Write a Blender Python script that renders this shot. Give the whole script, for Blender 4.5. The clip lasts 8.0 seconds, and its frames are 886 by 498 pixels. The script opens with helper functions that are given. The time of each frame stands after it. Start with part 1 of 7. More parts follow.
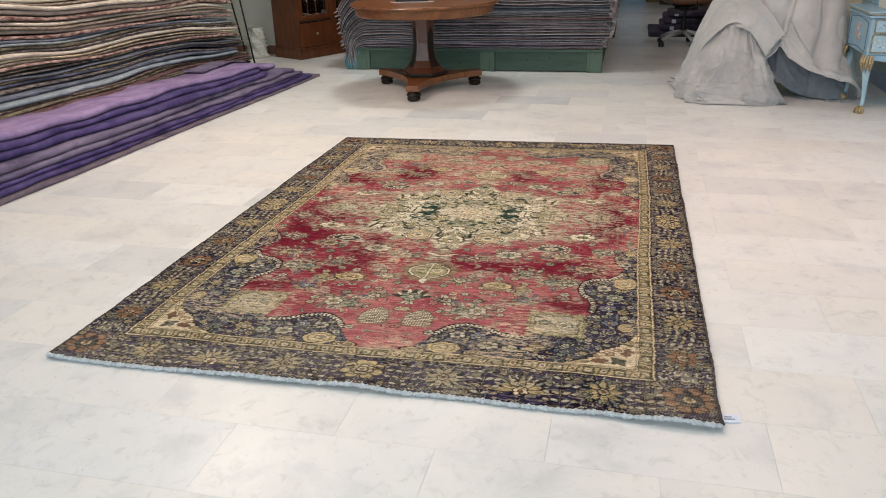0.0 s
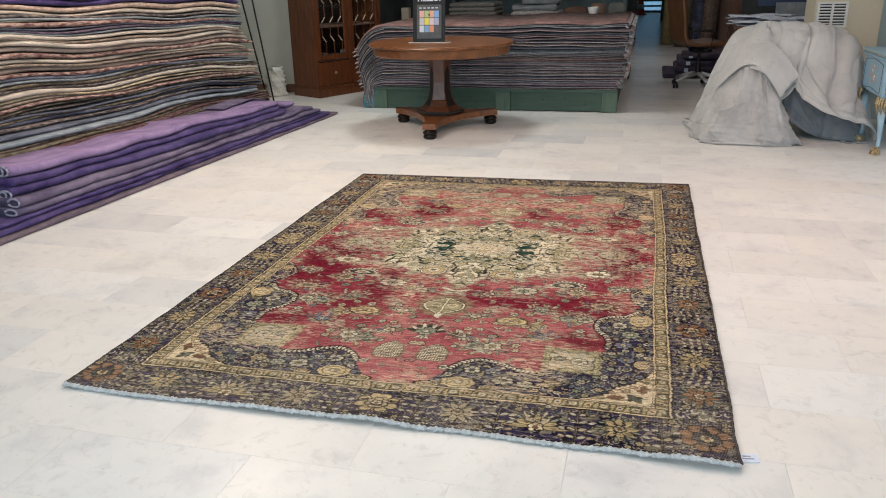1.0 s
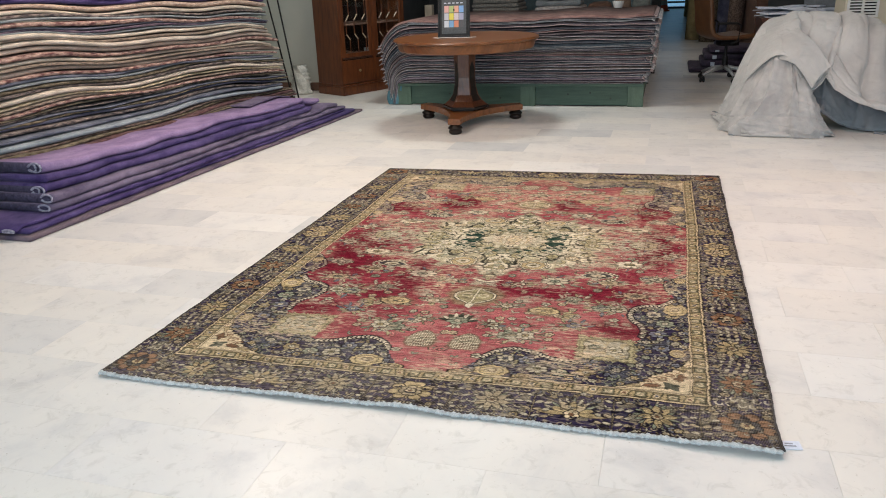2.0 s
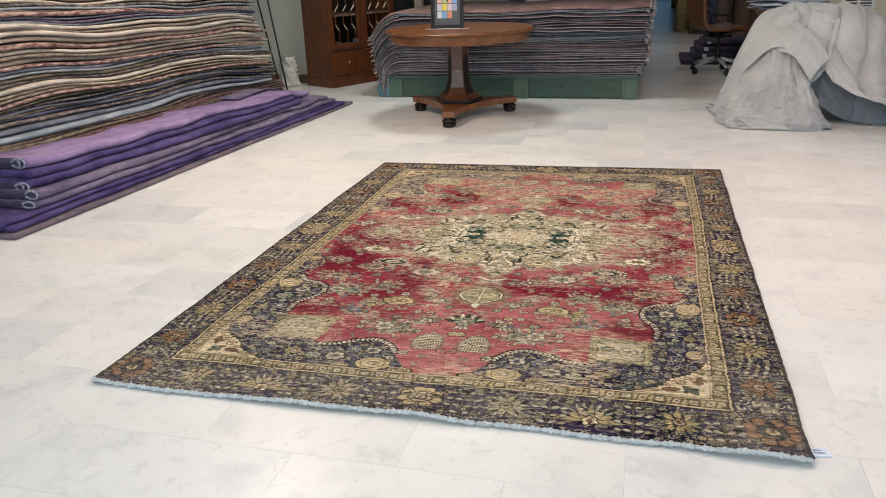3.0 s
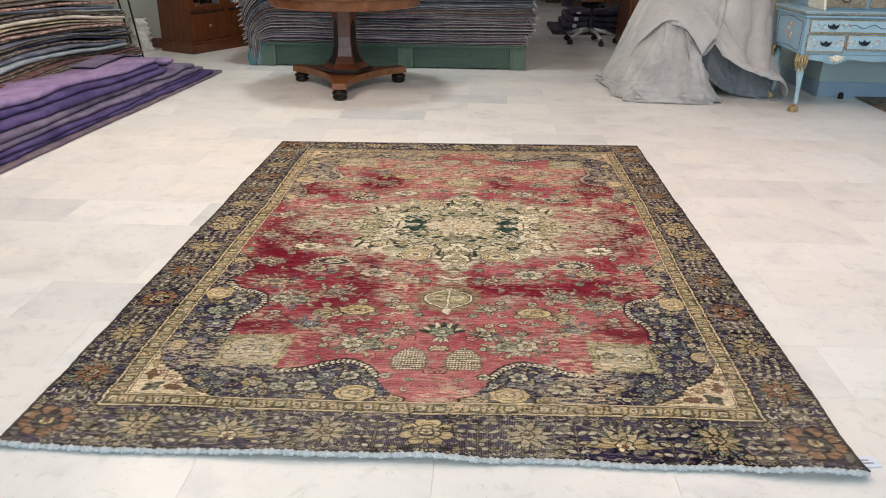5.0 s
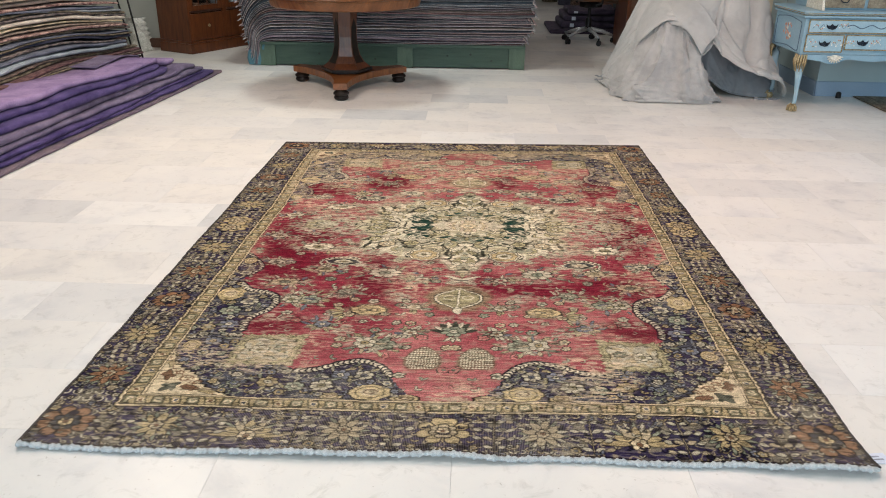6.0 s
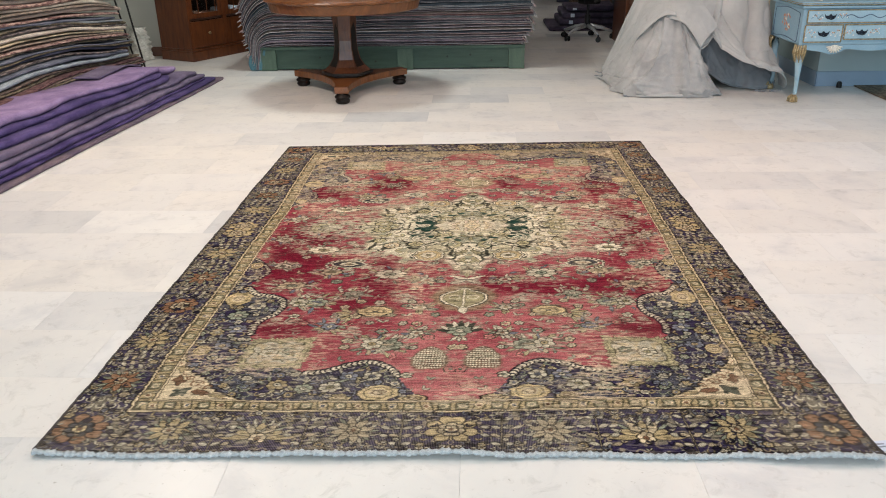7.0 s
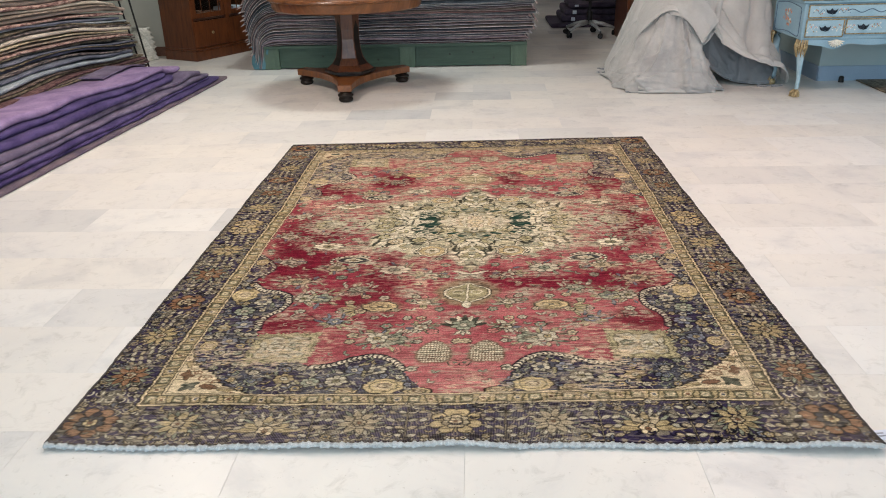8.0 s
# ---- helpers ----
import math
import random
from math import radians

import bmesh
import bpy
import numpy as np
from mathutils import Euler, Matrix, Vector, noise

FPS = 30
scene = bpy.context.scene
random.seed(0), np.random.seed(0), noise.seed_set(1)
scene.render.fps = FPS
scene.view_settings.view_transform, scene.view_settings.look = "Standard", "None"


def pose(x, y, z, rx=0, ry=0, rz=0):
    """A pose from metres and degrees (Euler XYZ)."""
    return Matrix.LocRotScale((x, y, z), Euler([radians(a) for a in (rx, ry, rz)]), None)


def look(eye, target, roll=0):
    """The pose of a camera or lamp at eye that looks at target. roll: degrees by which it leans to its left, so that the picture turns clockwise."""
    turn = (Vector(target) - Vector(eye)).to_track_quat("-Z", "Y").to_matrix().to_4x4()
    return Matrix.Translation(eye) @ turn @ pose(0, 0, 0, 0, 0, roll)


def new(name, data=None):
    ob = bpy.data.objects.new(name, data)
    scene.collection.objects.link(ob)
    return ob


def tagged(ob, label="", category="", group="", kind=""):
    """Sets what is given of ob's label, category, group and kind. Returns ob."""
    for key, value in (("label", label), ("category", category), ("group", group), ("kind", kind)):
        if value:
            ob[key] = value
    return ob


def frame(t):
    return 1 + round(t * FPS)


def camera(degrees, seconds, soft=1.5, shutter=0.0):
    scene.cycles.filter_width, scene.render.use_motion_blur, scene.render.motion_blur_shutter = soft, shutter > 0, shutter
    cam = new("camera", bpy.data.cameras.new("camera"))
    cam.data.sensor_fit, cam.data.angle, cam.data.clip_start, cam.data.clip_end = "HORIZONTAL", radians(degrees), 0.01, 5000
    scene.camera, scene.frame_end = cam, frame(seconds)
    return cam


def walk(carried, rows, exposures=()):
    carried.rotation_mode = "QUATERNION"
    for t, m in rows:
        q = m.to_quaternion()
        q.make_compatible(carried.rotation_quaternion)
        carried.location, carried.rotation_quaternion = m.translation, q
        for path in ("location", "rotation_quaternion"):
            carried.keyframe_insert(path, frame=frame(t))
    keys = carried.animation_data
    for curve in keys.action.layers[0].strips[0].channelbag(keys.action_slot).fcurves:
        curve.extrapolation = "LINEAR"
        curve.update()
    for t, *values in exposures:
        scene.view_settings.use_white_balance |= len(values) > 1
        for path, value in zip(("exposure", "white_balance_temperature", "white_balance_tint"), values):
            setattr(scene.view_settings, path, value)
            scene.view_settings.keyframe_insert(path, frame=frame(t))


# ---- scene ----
cam = camera(60.4, 8.0, soft=1.0)
PATH = [
    (0, (1.902, -1.906, 1.343), (1.459, -0.116, 0.568), -1.6),
    (0.5, (1.902, -1.91, 1.338), (1.451, -0.112, 0.587), -1.7),
    (1, (1.897, -1.923, 1.333), (1.413, -0.105, 0.653), -1.3),
    (1.5, (1.885, -1.934, 1.303), (1.359, -0.119, 0.648), -1.7),
    (1.7, (1.878, -1.936, 1.289), (1.336, -0.128, 0.627), -2.0),
    (2.8, (1.776, -1.898, 1.285), (1.264, -0.094, 0.591), -2.4),
    (3, (1.751, -1.856, 1.278), (1.253, -0.049, 0.581), -2.0),
    (3.5, (1.657, -1.683, 1.267), (1.198, 0.129, 0.557), -2.0),
    (4, (1.554, -1.561, 1.262), (1.212, 0.264, 0.518), -1.6),
    (4.5, (1.379, -1.534, 1.267), (1.211, 0.3, 0.489), -0.4),
    (4.7, (1.308, -1.544, 1.265), (1.188, 0.292, 0.483), 0.1),
    (5.8, (1.17, -1.574, 1.281), (1.107, 0.264, 0.496), 1.0),
    (6, (1.173, -1.58, 1.282), (1.104, 0.257, 0.495), 0.7),
    (6.5, (1.18, -1.592, 1.286), (1.099, 0.242, 0.492), -0.2),
    (7, (1.18, -1.602, 1.293), (1.096, 0.234, 0.506), -1.0),
    (7.5, (1.181, -1.624, 1.303), (1.081, 0.212, 0.517), -1.5),
    (8, (1.182, -1.632, 1.295), (1.088, 0.203, 0.503), -1.5),
]
walk(cam, [(t, look(eye, target, roll)) for t, eye, target, roll in PATH], [(0, -0.15), (0.5, -0.16), (1.5, -0.09), (3, -0.07), (4, -0.05), (8, -0.06)])

# ---- light ----
world = bpy.data.worlds.new("world")
scene.world = world
world.use_nodes = True
sky = world.node_tree.nodes.new("ShaderNodeTexSky")
sky.sky_type, sky.sun_disc = "NISHITA", False
sky.sun_elevation, sky.sun_rotation = radians(40), radians(150)
world.node_tree.links.new(sky.outputs[0], world.node_tree.nodes["Background"].inputs[0])
world.node_tree.nodes["Background"].inputs[1].default_value = 0.1


def area(name, eye, target, size, watts, colour, size_y=None):
    lamp = bpy.data.lights.new(name, "AREA")
    lamp.shape, lamp.size, lamp.size_y = "RECTANGLE", size, size_y or size
    lamp.energy, lamp.color = watts, colour
    ob = new(name, lamp)
    ob.matrix_world = look(eye, target)
    return ob


WARM, NEUTRAL, COOL = (1.0, 0.82, 0.69), (1.0, 0.955, 0.925), (0.74, 0.915, 1.05)
PINKISH = (1.0, 0.64, 0.51)
# ceiling lamps of the showroom
GREENISH = (0.95, 1.0, 0.95)
for x, y, watts, colour in ((0.0, 5.1, 42, GREENISH), (-0.9, 2.6, 62, WARM), (2.9, 2.2, 46, PINKISH), (1.0, 0.4, 24, NEUTRAL), (2.2, 10.5, 10, NEUTRAL), (-0.6, 10.0, 2, NEUTRAL), (3.6, 7.2, 2, NEUTRAL)):
    area("ceiling_lamp_light", (x, y, 2.93), (x, y, 0), 0.6, watts, colour)
# daylight through the shop window behind and the one at the side
area("window_light_behind", (1.0, -4.9, 1.6), (1.0, 2.0, 0.4), 6.0, 172, COOL, 2.4)
area("window_light_side", (6.4, 2.6, 1.5), (2.0, 3.6, 0.3), 3.6, 40, (0.50, 0.80, 1.0), 2.2)


# ---- tools ----
def tree_of(name):
    m = bpy.data.materials.new(name)
    m.use_nodes = True
    return m, m.node_tree.nodes, m.node_tree.links, m.node_tree.nodes["Principled BSDF"]


def surface(name, a, b, scale=5.0, rough=0.6, grain=120.0, bump=0.15, metal=0.0, stretch=(1, 1, 1), vary=0.0, sheen=0.0, spec=0.5, contrast=0.18, island=False, speck=0.25):
    """Two colours mixed by a broad noise, a fine grain over it, relief from the grain."""
    m, nodes, links, out = tree_of(name)
    place = nodes.new("ShaderNodeNewGeometry")
    shift = nodes.new("ShaderNodeMapping")
    shift.inputs["Scale"].default_value = stretch
    links.new(place.outputs["Position"], shift.inputs["Vector"])
    broad = nodes.new("ShaderNodeTexNoise")
    broad.inputs["Scale"].default_value, broad.inputs["Detail"].default_value, broad.inputs["Roughness"].default_value = scale, 5.0, 0.6
    links.new(shift.outputs[0], broad.inputs["Vector"])
    fine = nodes.new("ShaderNodeTexNoise")
    fine.inputs["Scale"].default_value, fine.inputs["Detail"].default_value = grain, 3.0
    links.new(shift.outputs[0], fine.inputs["Vector"])
    ramp = nodes.new("ShaderNodeValToRGB")
    ramp.color_ramp.elements[0].position, ramp.color_ramp.elements[1].position = 0.5 - contrast, 0.5 + contrast
    ramp.color_ramp.elements[0].color, ramp.color_ramp.elements[1].color = (*a, 1), (*b, 1)
    links.new(broad.outputs["Fac"], ramp.inputs["Fac"])
    value = nodes.new("ShaderNodeMapRange")
    value.inputs["To Min"].default_value, value.inputs["To Max"].default_value = 1 - speck, 1 + speck
    value.inputs["From Min"].default_value, value.inputs["From Max"].default_value = 0.3, 0.7
    links.new(fine.outputs["Fac"], value.inputs["Value"])
    tone = nodes.new("ShaderNodeHueSaturation")
    links.new(ramp.outputs[0], tone.inputs["Color"])
    last = value.outputs[0]
    if vary:
        if island:
            each = place.outputs["Random Per Island"]
        else:
            each = nodes.new("ShaderNodeObjectInfo").outputs["Random"]
        ranged = nodes.new("ShaderNodeMapRange")
        ranged.inputs["To Min"].default_value, ranged.inputs["To Max"].default_value = 1 - vary, 1 + vary
        links.new(each, ranged.inputs["Value"])
        times = nodes.new("ShaderNodeMath")
        times.operation = "MULTIPLY"
        links.new(last, times.inputs[0]), links.new(ranged.outputs[0], times.inputs[1])
        last = times.outputs[0]
    links.new(last, tone.inputs["Value"])
    links.new(tone.outputs[0], out.inputs["Base Color"])
    out.inputs["Roughness"].default_value, out.inputs["Metallic"].default_value = rough, metal
    out.inputs["Specular IOR Level"].default_value = spec
    if sheen:
        out.inputs["Sheen Weight"].default_value, out.inputs["Sheen Roughness"].default_value = sheen, 0.5
    if bump:
        relief = nodes.new("ShaderNodeBump")
        relief.inputs["Strength"].default_value, relief.inputs["Distance"].default_value = bump, 0.004
        links.new(fine.outputs["Fac"], relief.inputs["Height"])
        links.new(relief.outputs[0], out.inputs["Normal"])
    return m


def put(name, mesh, parent=None, label=""):
    ob = new(name, mesh)
    if parent is not None:
        ob.parent = parent
    if label:
        ob["label"] = label
    return ob


def part(name, bm, material, parent=None, label="", smooth=False):
    mesh = bpy.data.meshes.new(name)
    bm.normal_update()
    bm.to_mesh(mesh)
    bm.free()
    mesh.materials.append(material)
    if smooth:
        for p in mesh.polygons:
            p.use_smooth = True
    return put(name, mesh, parent, label)


def thing(name, x, y, z=0.0, turn=0.0):
    ob = new(name)
    ob.empty_display_size = 0.1
    ob.matrix_world = pose(x, y, z, 0, 0, turn)
    return ob


def block(x0, x1, y0, y1, z0, z1, bevel=0.004, bm=None):
    made = bmesh.new()
    bmesh.ops.create_cube(made, size=1.0, matrix=Matrix.Translation(((x0 + x1) / 2, (y0 + y1) / 2, (z0 + z1) / 2)) @ Matrix.Diagonal((abs(x1 - x0), abs(y1 - y0), abs(z1 - z0), 1)))
    if bevel:
        bmesh.ops.bevel(made, geom=made.edges[:], offset=min(bevel, 0.45 * min(abs(x1 - x0), abs(y1 - y0), abs(z1 - z0))), segments=2, profile=0.6, affect="EDGES")
    return merged(bm, made)


def merged(bm, made):
    if bm is None:
        return made
    mesh = bpy.data.meshes.new("scratch")
    made.to_mesh(mesh)
    made.free()
    bm.from_mesh(mesh)
    bpy.data.meshes.remove(mesh)
    return bm


def lathe(profile, steps=28, m=None, bm=None, sides=None):
    """A turned body: profile of (radius, height) from below to above."""
    made = bmesh.new()
    rings = []
    for r, z in profile:
        rings.append([made.verts.new((r * math.cos(2 * math.pi * i / steps), r * math.sin(2 * math.pi * i / steps), z)) for i in range(steps)])
    for low, high in zip(rings, rings[1:]):
        for i in range(steps):
            made.faces.new((low[i], low[(i + 1) % steps], high[(i + 1) % steps], high[i]))
    made.faces.new(rings[0][::-1]), made.faces.new(rings[-1])
    if m is not None:
        made.transform(m)
    return merged(bm, made)


def tube(points, radius, sides=8, bm=None, radii=None):
    """A rod along points."""
    made = bmesh.new()
    points = [Vector(p) for p in points]
    rings = []
    for i, p in enumerate(points):
        way = (points[min(i + 1, len(points) - 1)] - points[max(i - 1, 0)]).normalized()
        side = way.orthogonal().normalized() if abs(way.z) > 0.95 else way.cross(Vector((0, 0, 1))).normalized()
        up = side.cross(way)
        r = radii[i] if radii else radius
        rings.append([made.verts.new(p + r * (math.cos(2 * math.pi * k / sides) * side + math.sin(2 * math.pi * k / sides) * up)) for k in range(sides)])
    for low, high in zip(rings, rings[1:]):
        for k in range(sides):
            made.faces.new((low[k], low[(k + 1) % sides], high[(k + 1) % sides], high[k]))
    made.faces.new(rings[0][::-1]), made.faces.new(rings[-1])
    return merged(bm, made)


def prism(outline, z0, z1, bevel=0.0, m=None, bm=None):
    """An upright body over a flat outline."""
    made = bmesh.new()
    low = [made.verts.new((x, y, z0)) for x, y in outline]
    high = [made.verts.new((x, y, z1)) for x, y in outline]
    n = len(outline)
    made.faces.new(low[::-1]), made.faces.new(high)
    for i in range(n):
        made.faces.new((low[i], low[(i + 1) % n], high[(i + 1) % n], high[i]))
    if bevel:
        bmesh.ops.bevel(made, geom=made.edges[:], offset=bevel, segments=2, profile=0.6, affect="EDGES")
    bmesh.ops.recalc_face_normals(made, faces=made.faces[:])
    if m is not None:
        made.transform(m)
    return merged(bm, made)


def sheet(name, grid, materials, parent=None, label="", wrap=False, caps=False, pick=None, thick=0.0, cap_slot=0):
    """A smooth mesh over a grid of places, n along by m across; wrap closes it across; pick gives a strip's material."""
    n, m = grid.shape[:2]
    i, j = np.meshgrid(np.arange(n - 1), np.arange(m if wrap else m - 1), indexing="ij")
    k = (j + 1) % m
    faces = np.stack((i * m + j, i * m + k, (i + 1) * m + k, (i + 1) * m + j), -1).reshape(-1, 4)
    mesh = bpy.data.meshes.new(name)
    polygons = faces.tolist()
    if caps:
        polygons += [list(range(m))[::-1], [(n - 1) * m + q for q in range(m)]]
    mesh.from_pydata(grid.reshape(-1, 3).tolist(), [], polygons)
    for material in materials:
        mesh.materials.append(material)
    if pick is not None:
        slots = np.array([pick(int(q)) for q in j.reshape(-1)] + ([cap_slot, cap_slot] if caps else []), dtype=np.int32)
        mesh.polygons.foreach_set("material_index", slots)
    mesh.polygons.foreach_set("use_smooth", np.ones(len(polygons), dtype=bool))
    mesh.update()
    ob = put(name, mesh, parent, label)
    if thick:
        solid = ob.modifiers.new("thickness", "SOLIDIFY")
        solid.thickness, solid.offset = thick, 0.0
    return ob


TABLE = np.random.RandomState(7).rand(256, 256)


def field(x, y, seed=0):
    """Smooth noise from 0 to 1 over two coordinates, one cell a unit."""
    x, y = np.asarray(x, float) + 37.3 * seed, np.asarray(y, float) + 19.7 * seed
    xi, yi = np.floor(x).astype(int), np.floor(y).astype(int)
    fx, fy = x - xi, y - yi
    fx, fy = fx * fx * (3 - 2 * fx), fy * fy * (3 - 2 * fy)
    g = lambda p, q: TABLE[p % 256, q % 256]
    return (g(xi, yi) * (1 - fx) + g(xi + 1, yi) * fx) * (1 - fy) + (g(xi, yi + 1) * (1 - fx) + g(xi + 1, yi + 1) * fx) * fy


def cloud(x, y, seed=0, octaves=4):
    total, weight = 0.0, 0.0
    for o in range(octaves):
        total = total + field(x * 2 ** o, y * 2 ** o, seed + 3 * o) * 0.55 ** o
        weight += 0.55 ** o
    return total / weight


def patch(control, n, m):
    """A smooth surface through a net of places."""
    net = np.array(control, float)

    def along(net, n):
        rows = len(net)
        t = np.linspace(0, rows - 1, n)
        k = np.minimum(t.astype(int), rows - 2)
        f = (t - k).reshape((-1,) + (1,) * (net.ndim - 1))
        p0, p1, p2, p3 = net[np.maximum(k - 1, 0)], net[k], net[k + 1], net[np.minimum(k + 2, rows - 1)]
        return 0.5 * (2 * p1 + (p2 - p0) * f + (2 * p0 - 5 * p1 + 4 * p2 - p3) * f ** 2 + (3 * p1 - p0 - 3 * p2 + p3) * f ** 3)

    return along(along(net, n).swapaxes(0, 1), m).swapaxes(0, 1)


# ---- materials ----


def marble(name, island):
    """Worn white marble: soft grey clouds, faint veins, dark specks, each tile a little warmer or greyer."""
    m, nodes, links, out = tree_of(name)
    place = nodes.new("ShaderNodeNewGeometry")
    each = place.outputs["Random Per Island"] if island else nodes.new("ShaderNodeObjectInfo").outputs["Random"]
    apart = nodes.new("ShaderNodeVectorMath")
    apart.operation = "MULTIPLY_ADD"
    shift = nodes.new("ShaderNodeCombineXYZ")
    lift = nodes.new("ShaderNodeMath")
    lift.operation, lift.inputs[1].default_value = "MULTIPLY", 60.0
    links.new(each, lift.inputs[0]), links.new(lift.outputs[0], shift.inputs[2])
    apart.inputs[1].default_value = (1, 1, 1)
    links.new(place.outputs["Position"], apart.inputs[0]), links.new(shift.outputs[0], apart.inputs[2])

    def noise_node(scale, detail, rough=0.6, twist=0.0):
        n = nodes.new("ShaderNodeTexNoise")
        n.inputs["Scale"].default_value, n.inputs["Detail"].default_value, n.inputs["Roughness"].default_value, n.inputs["Distortion"].default_value = scale, detail, rough, twist
        links.new(apart.outputs[0], n.inputs["Vector"])
        return n.outputs["Fac"]

    def ramp_node(fac, stops):
        r = nodes.new("ShaderNodeValToRGB")
        r.color_ramp.elements[0].position, r.color_ramp.elements[1].position = stops[0][0], stops[-1][0]
        r.color_ramp.elements[0].color, r.color_ramp.elements[1].color = (*stops[0][1], 1), (*stops[-1][1], 1)
        for at, colour in stops[1:-1]:
            r.color_ramp.elements.new(at).color = (*colour, 1)
        links.new(fac, r.inputs["Fac"])
        return r.outputs[0]

    def times(a, b, share=1.0):
        mix = nodes.new("ShaderNodeMix")
        mix.data_type, mix.blend_type = "RGBA", "MULTIPLY"
        mix.inputs[0].default_value = share
        links.new(a, mix.inputs[6]), links.new(b, mix.inputs[7])
        return mix.outputs[2]

    tile = ramp_node(each, ((0.0, (0.60, 0.61, 0.615)), (0.05, (0.69, 0.69, 0.685)), (0.18, (0.75, 0.735, 0.705)), (0.5, (0.765, 0.755, 0.74)), (0.72, (0.785, 0.76, 0.72)), (1.0, (0.81, 0.805, 0.79))))
    clouds = ramp_node(noise_node(3.5, 6.0, 0.62, 0.4), ((0.30, (0.83, 0.84, 0.86)), (0.46, (0.97, 0.97, 0.97)), (0.66, (1.02, 1.015, 1.0))))
    blots = ramp_node(noise_node(17.0, 5.0, 0.7, 0.8), ((0.30, (0.86, 0.86, 0.85)), (0.46, (1.0, 1.0, 1.0))))
    specks = ramp_node(noise_node(55.0, 4.0, 0.7), ((0.27, (0.66, 0.64, 0.60)), (0.335, (1.0, 1.0, 1.0))))
    links.new(times(times(times(tile, clouds), blots), specks), out.inputs["Base Color"])
    gloss = nodes.new("ShaderNodeMapRange")
    gloss.inputs["To Min"].default_value, gloss.inputs["To Max"].default_value = 0.24, 0.46
    links.new(noise_node(6.0, 5.0), gloss.inputs["Value"])
    links.new(gloss.outputs[0], out.inputs["Roughness"])
    out.inputs["Specular IOR Level"].default_value = 0.4
    return m


MARBLE, MARBLE_FAR = marble("white_marble", False), marble("white_marble_far", True)
GROUT = surface("grout", (0.52, 0.50, 0.47), (0.60, 0.58, 0.55), 9, 0.9)
WALL = surface("painted_wall", (0.40, 0.42, 0.385), (0.48, 0.50, 0.46), 1.2, 0.85, 150, 0.05, speck=0.03)
CREAM_WALL = surface("cream_wall", (0.60, 0.55, 0.43), (0.66, 0.61, 0.49), 1.2, 0.85, 150, 0.05, speck=0.03)
BLUE_WALL = surface("pale_blue_wall", (0.34, 0.43, 0.45), (0.40, 0.49, 0.50), 1.2, 0.85, 150, 0.05, speck=0.03)
CEILING = surface("ceiling_paint", (0.74, 0.73, 0.70), (0.79, 0.78, 0.75), 1.0, 0.9, 150, 0.03, speck=0.02)
DARK_WALL = surface("dark_backwall", (0.03, 0.035, 0.04), (0.06, 0.065, 0.07), 2.0, 0.7, speck=0.1)
SKIRT = surface("skirting_paint", (0.27, 0.37, 0.50), (0.33, 0.43, 0.55), 3.0, 0.5, speck=0.05)
BROWN_SKIRT = surface("brown_skirting", (0.10, 0.05, 0.035), (0.16, 0.085, 0.06), 4.0, 0.5)
WALNUT = surface("polished_walnut", (0.105, 0.034, 0.010), (0.225, 0.082, 0.024), 5.0, 0.30, 60, 0.04, stretch=(1, 9, 1), speck=0.18)
WALNUT_UP = surface("polished_walnut_upright", (0.05, 0.016, 0.008), (0.12, 0.04, 0.016), 7.0, 0.28, 60, 0.04, stretch=(8, 8, 1), speck=0.18)
MAHOGANY = surface("cabinet_mahogany", (0.055, 0.017, 0.007), (0.140, 0.043, 0.014), 5.0, 0.33, 60, 0.04, stretch=(7, 7, 1), speck=0.2)
EBONY = surface("black_stained_wood", (0.006, 0.004, 0.0035), (0.016, 0.009, 0.006), 9.0, 0.42, spec=0.25, speck=0.2)
GREEN = surface("green_stained_pine", (0.024, 0.056, 0.040), (0.045, 0.088, 0.062), 4.0, 0.55, 70, 0.10, stretch=(1, 9, 9), speck=0.2)
GREEN_UP = surface("green_stained_pine_post", (0.048, 0.088, 0.062), (0.078, 0.128, 0.090), 4.0, 0.55, 70, 0.10, stretch=(9, 9, 1), speck=0.2)
KNOT = surface("pine_knot", (0.012, 0.02, 0.014), (0.03, 0.04, 0.03), 20, 0.6)
LINEN = surface("dust_sheet_linen", (0.41, 0.41, 0.405), (0.55, 0.55, 0.54), 3.0, 0.9, 420, 0.18, sheen=0.3, speck=0.06, contrast=0.2)
# linen darkened and blued to carry the shade beneath the flap
LINEN_SHADE = surface("dust_sheet_linen_shade_tone", (0.17, 0.19, 0.215), (0.28, 0.30, 0.325), 3.0, 0.9, 420, 0.18, sheen=0.3, speck=0.07, contrast=0.2)
UPHOLSTERY = surface("shade_blue_upholstery", (0.03, 0.05, 0.09), (0.05, 0.08, 0.13), 6, 0.9, 300, 0.2)
BLUE_PAINT = surface("pale_blue_paint", (0.22, 0.37, 0.48), (0.29, 0.45, 0.55), 5.0, 0.42, 90, 0.05, speck=0.06)
BLUE_PANEL = surface("paler_blue_panel", (0.29, 0.45, 0.55), (0.38, 0.54, 0.62), 9.0, 0.45, 90, 0.05, speck=0.06)
GOLD = surface("antique_gilding", (0.20, 0.135, 0.055), (0.54, 0.44, 0.26), 45, 0.42, 150, 0.2, metal=0.45, speck=0.35)
IRON = surface("dark_iron_pull", (0.012, 0.018, 0.03), (0.03, 0.04, 0.06), 40, 0.4, metal=0.5)
CREAM_PAINT = surface("cream_decor_paint", (0.66, 0.64, 0.54), (0.76, 0.74, 0.66), 20, 0.5)
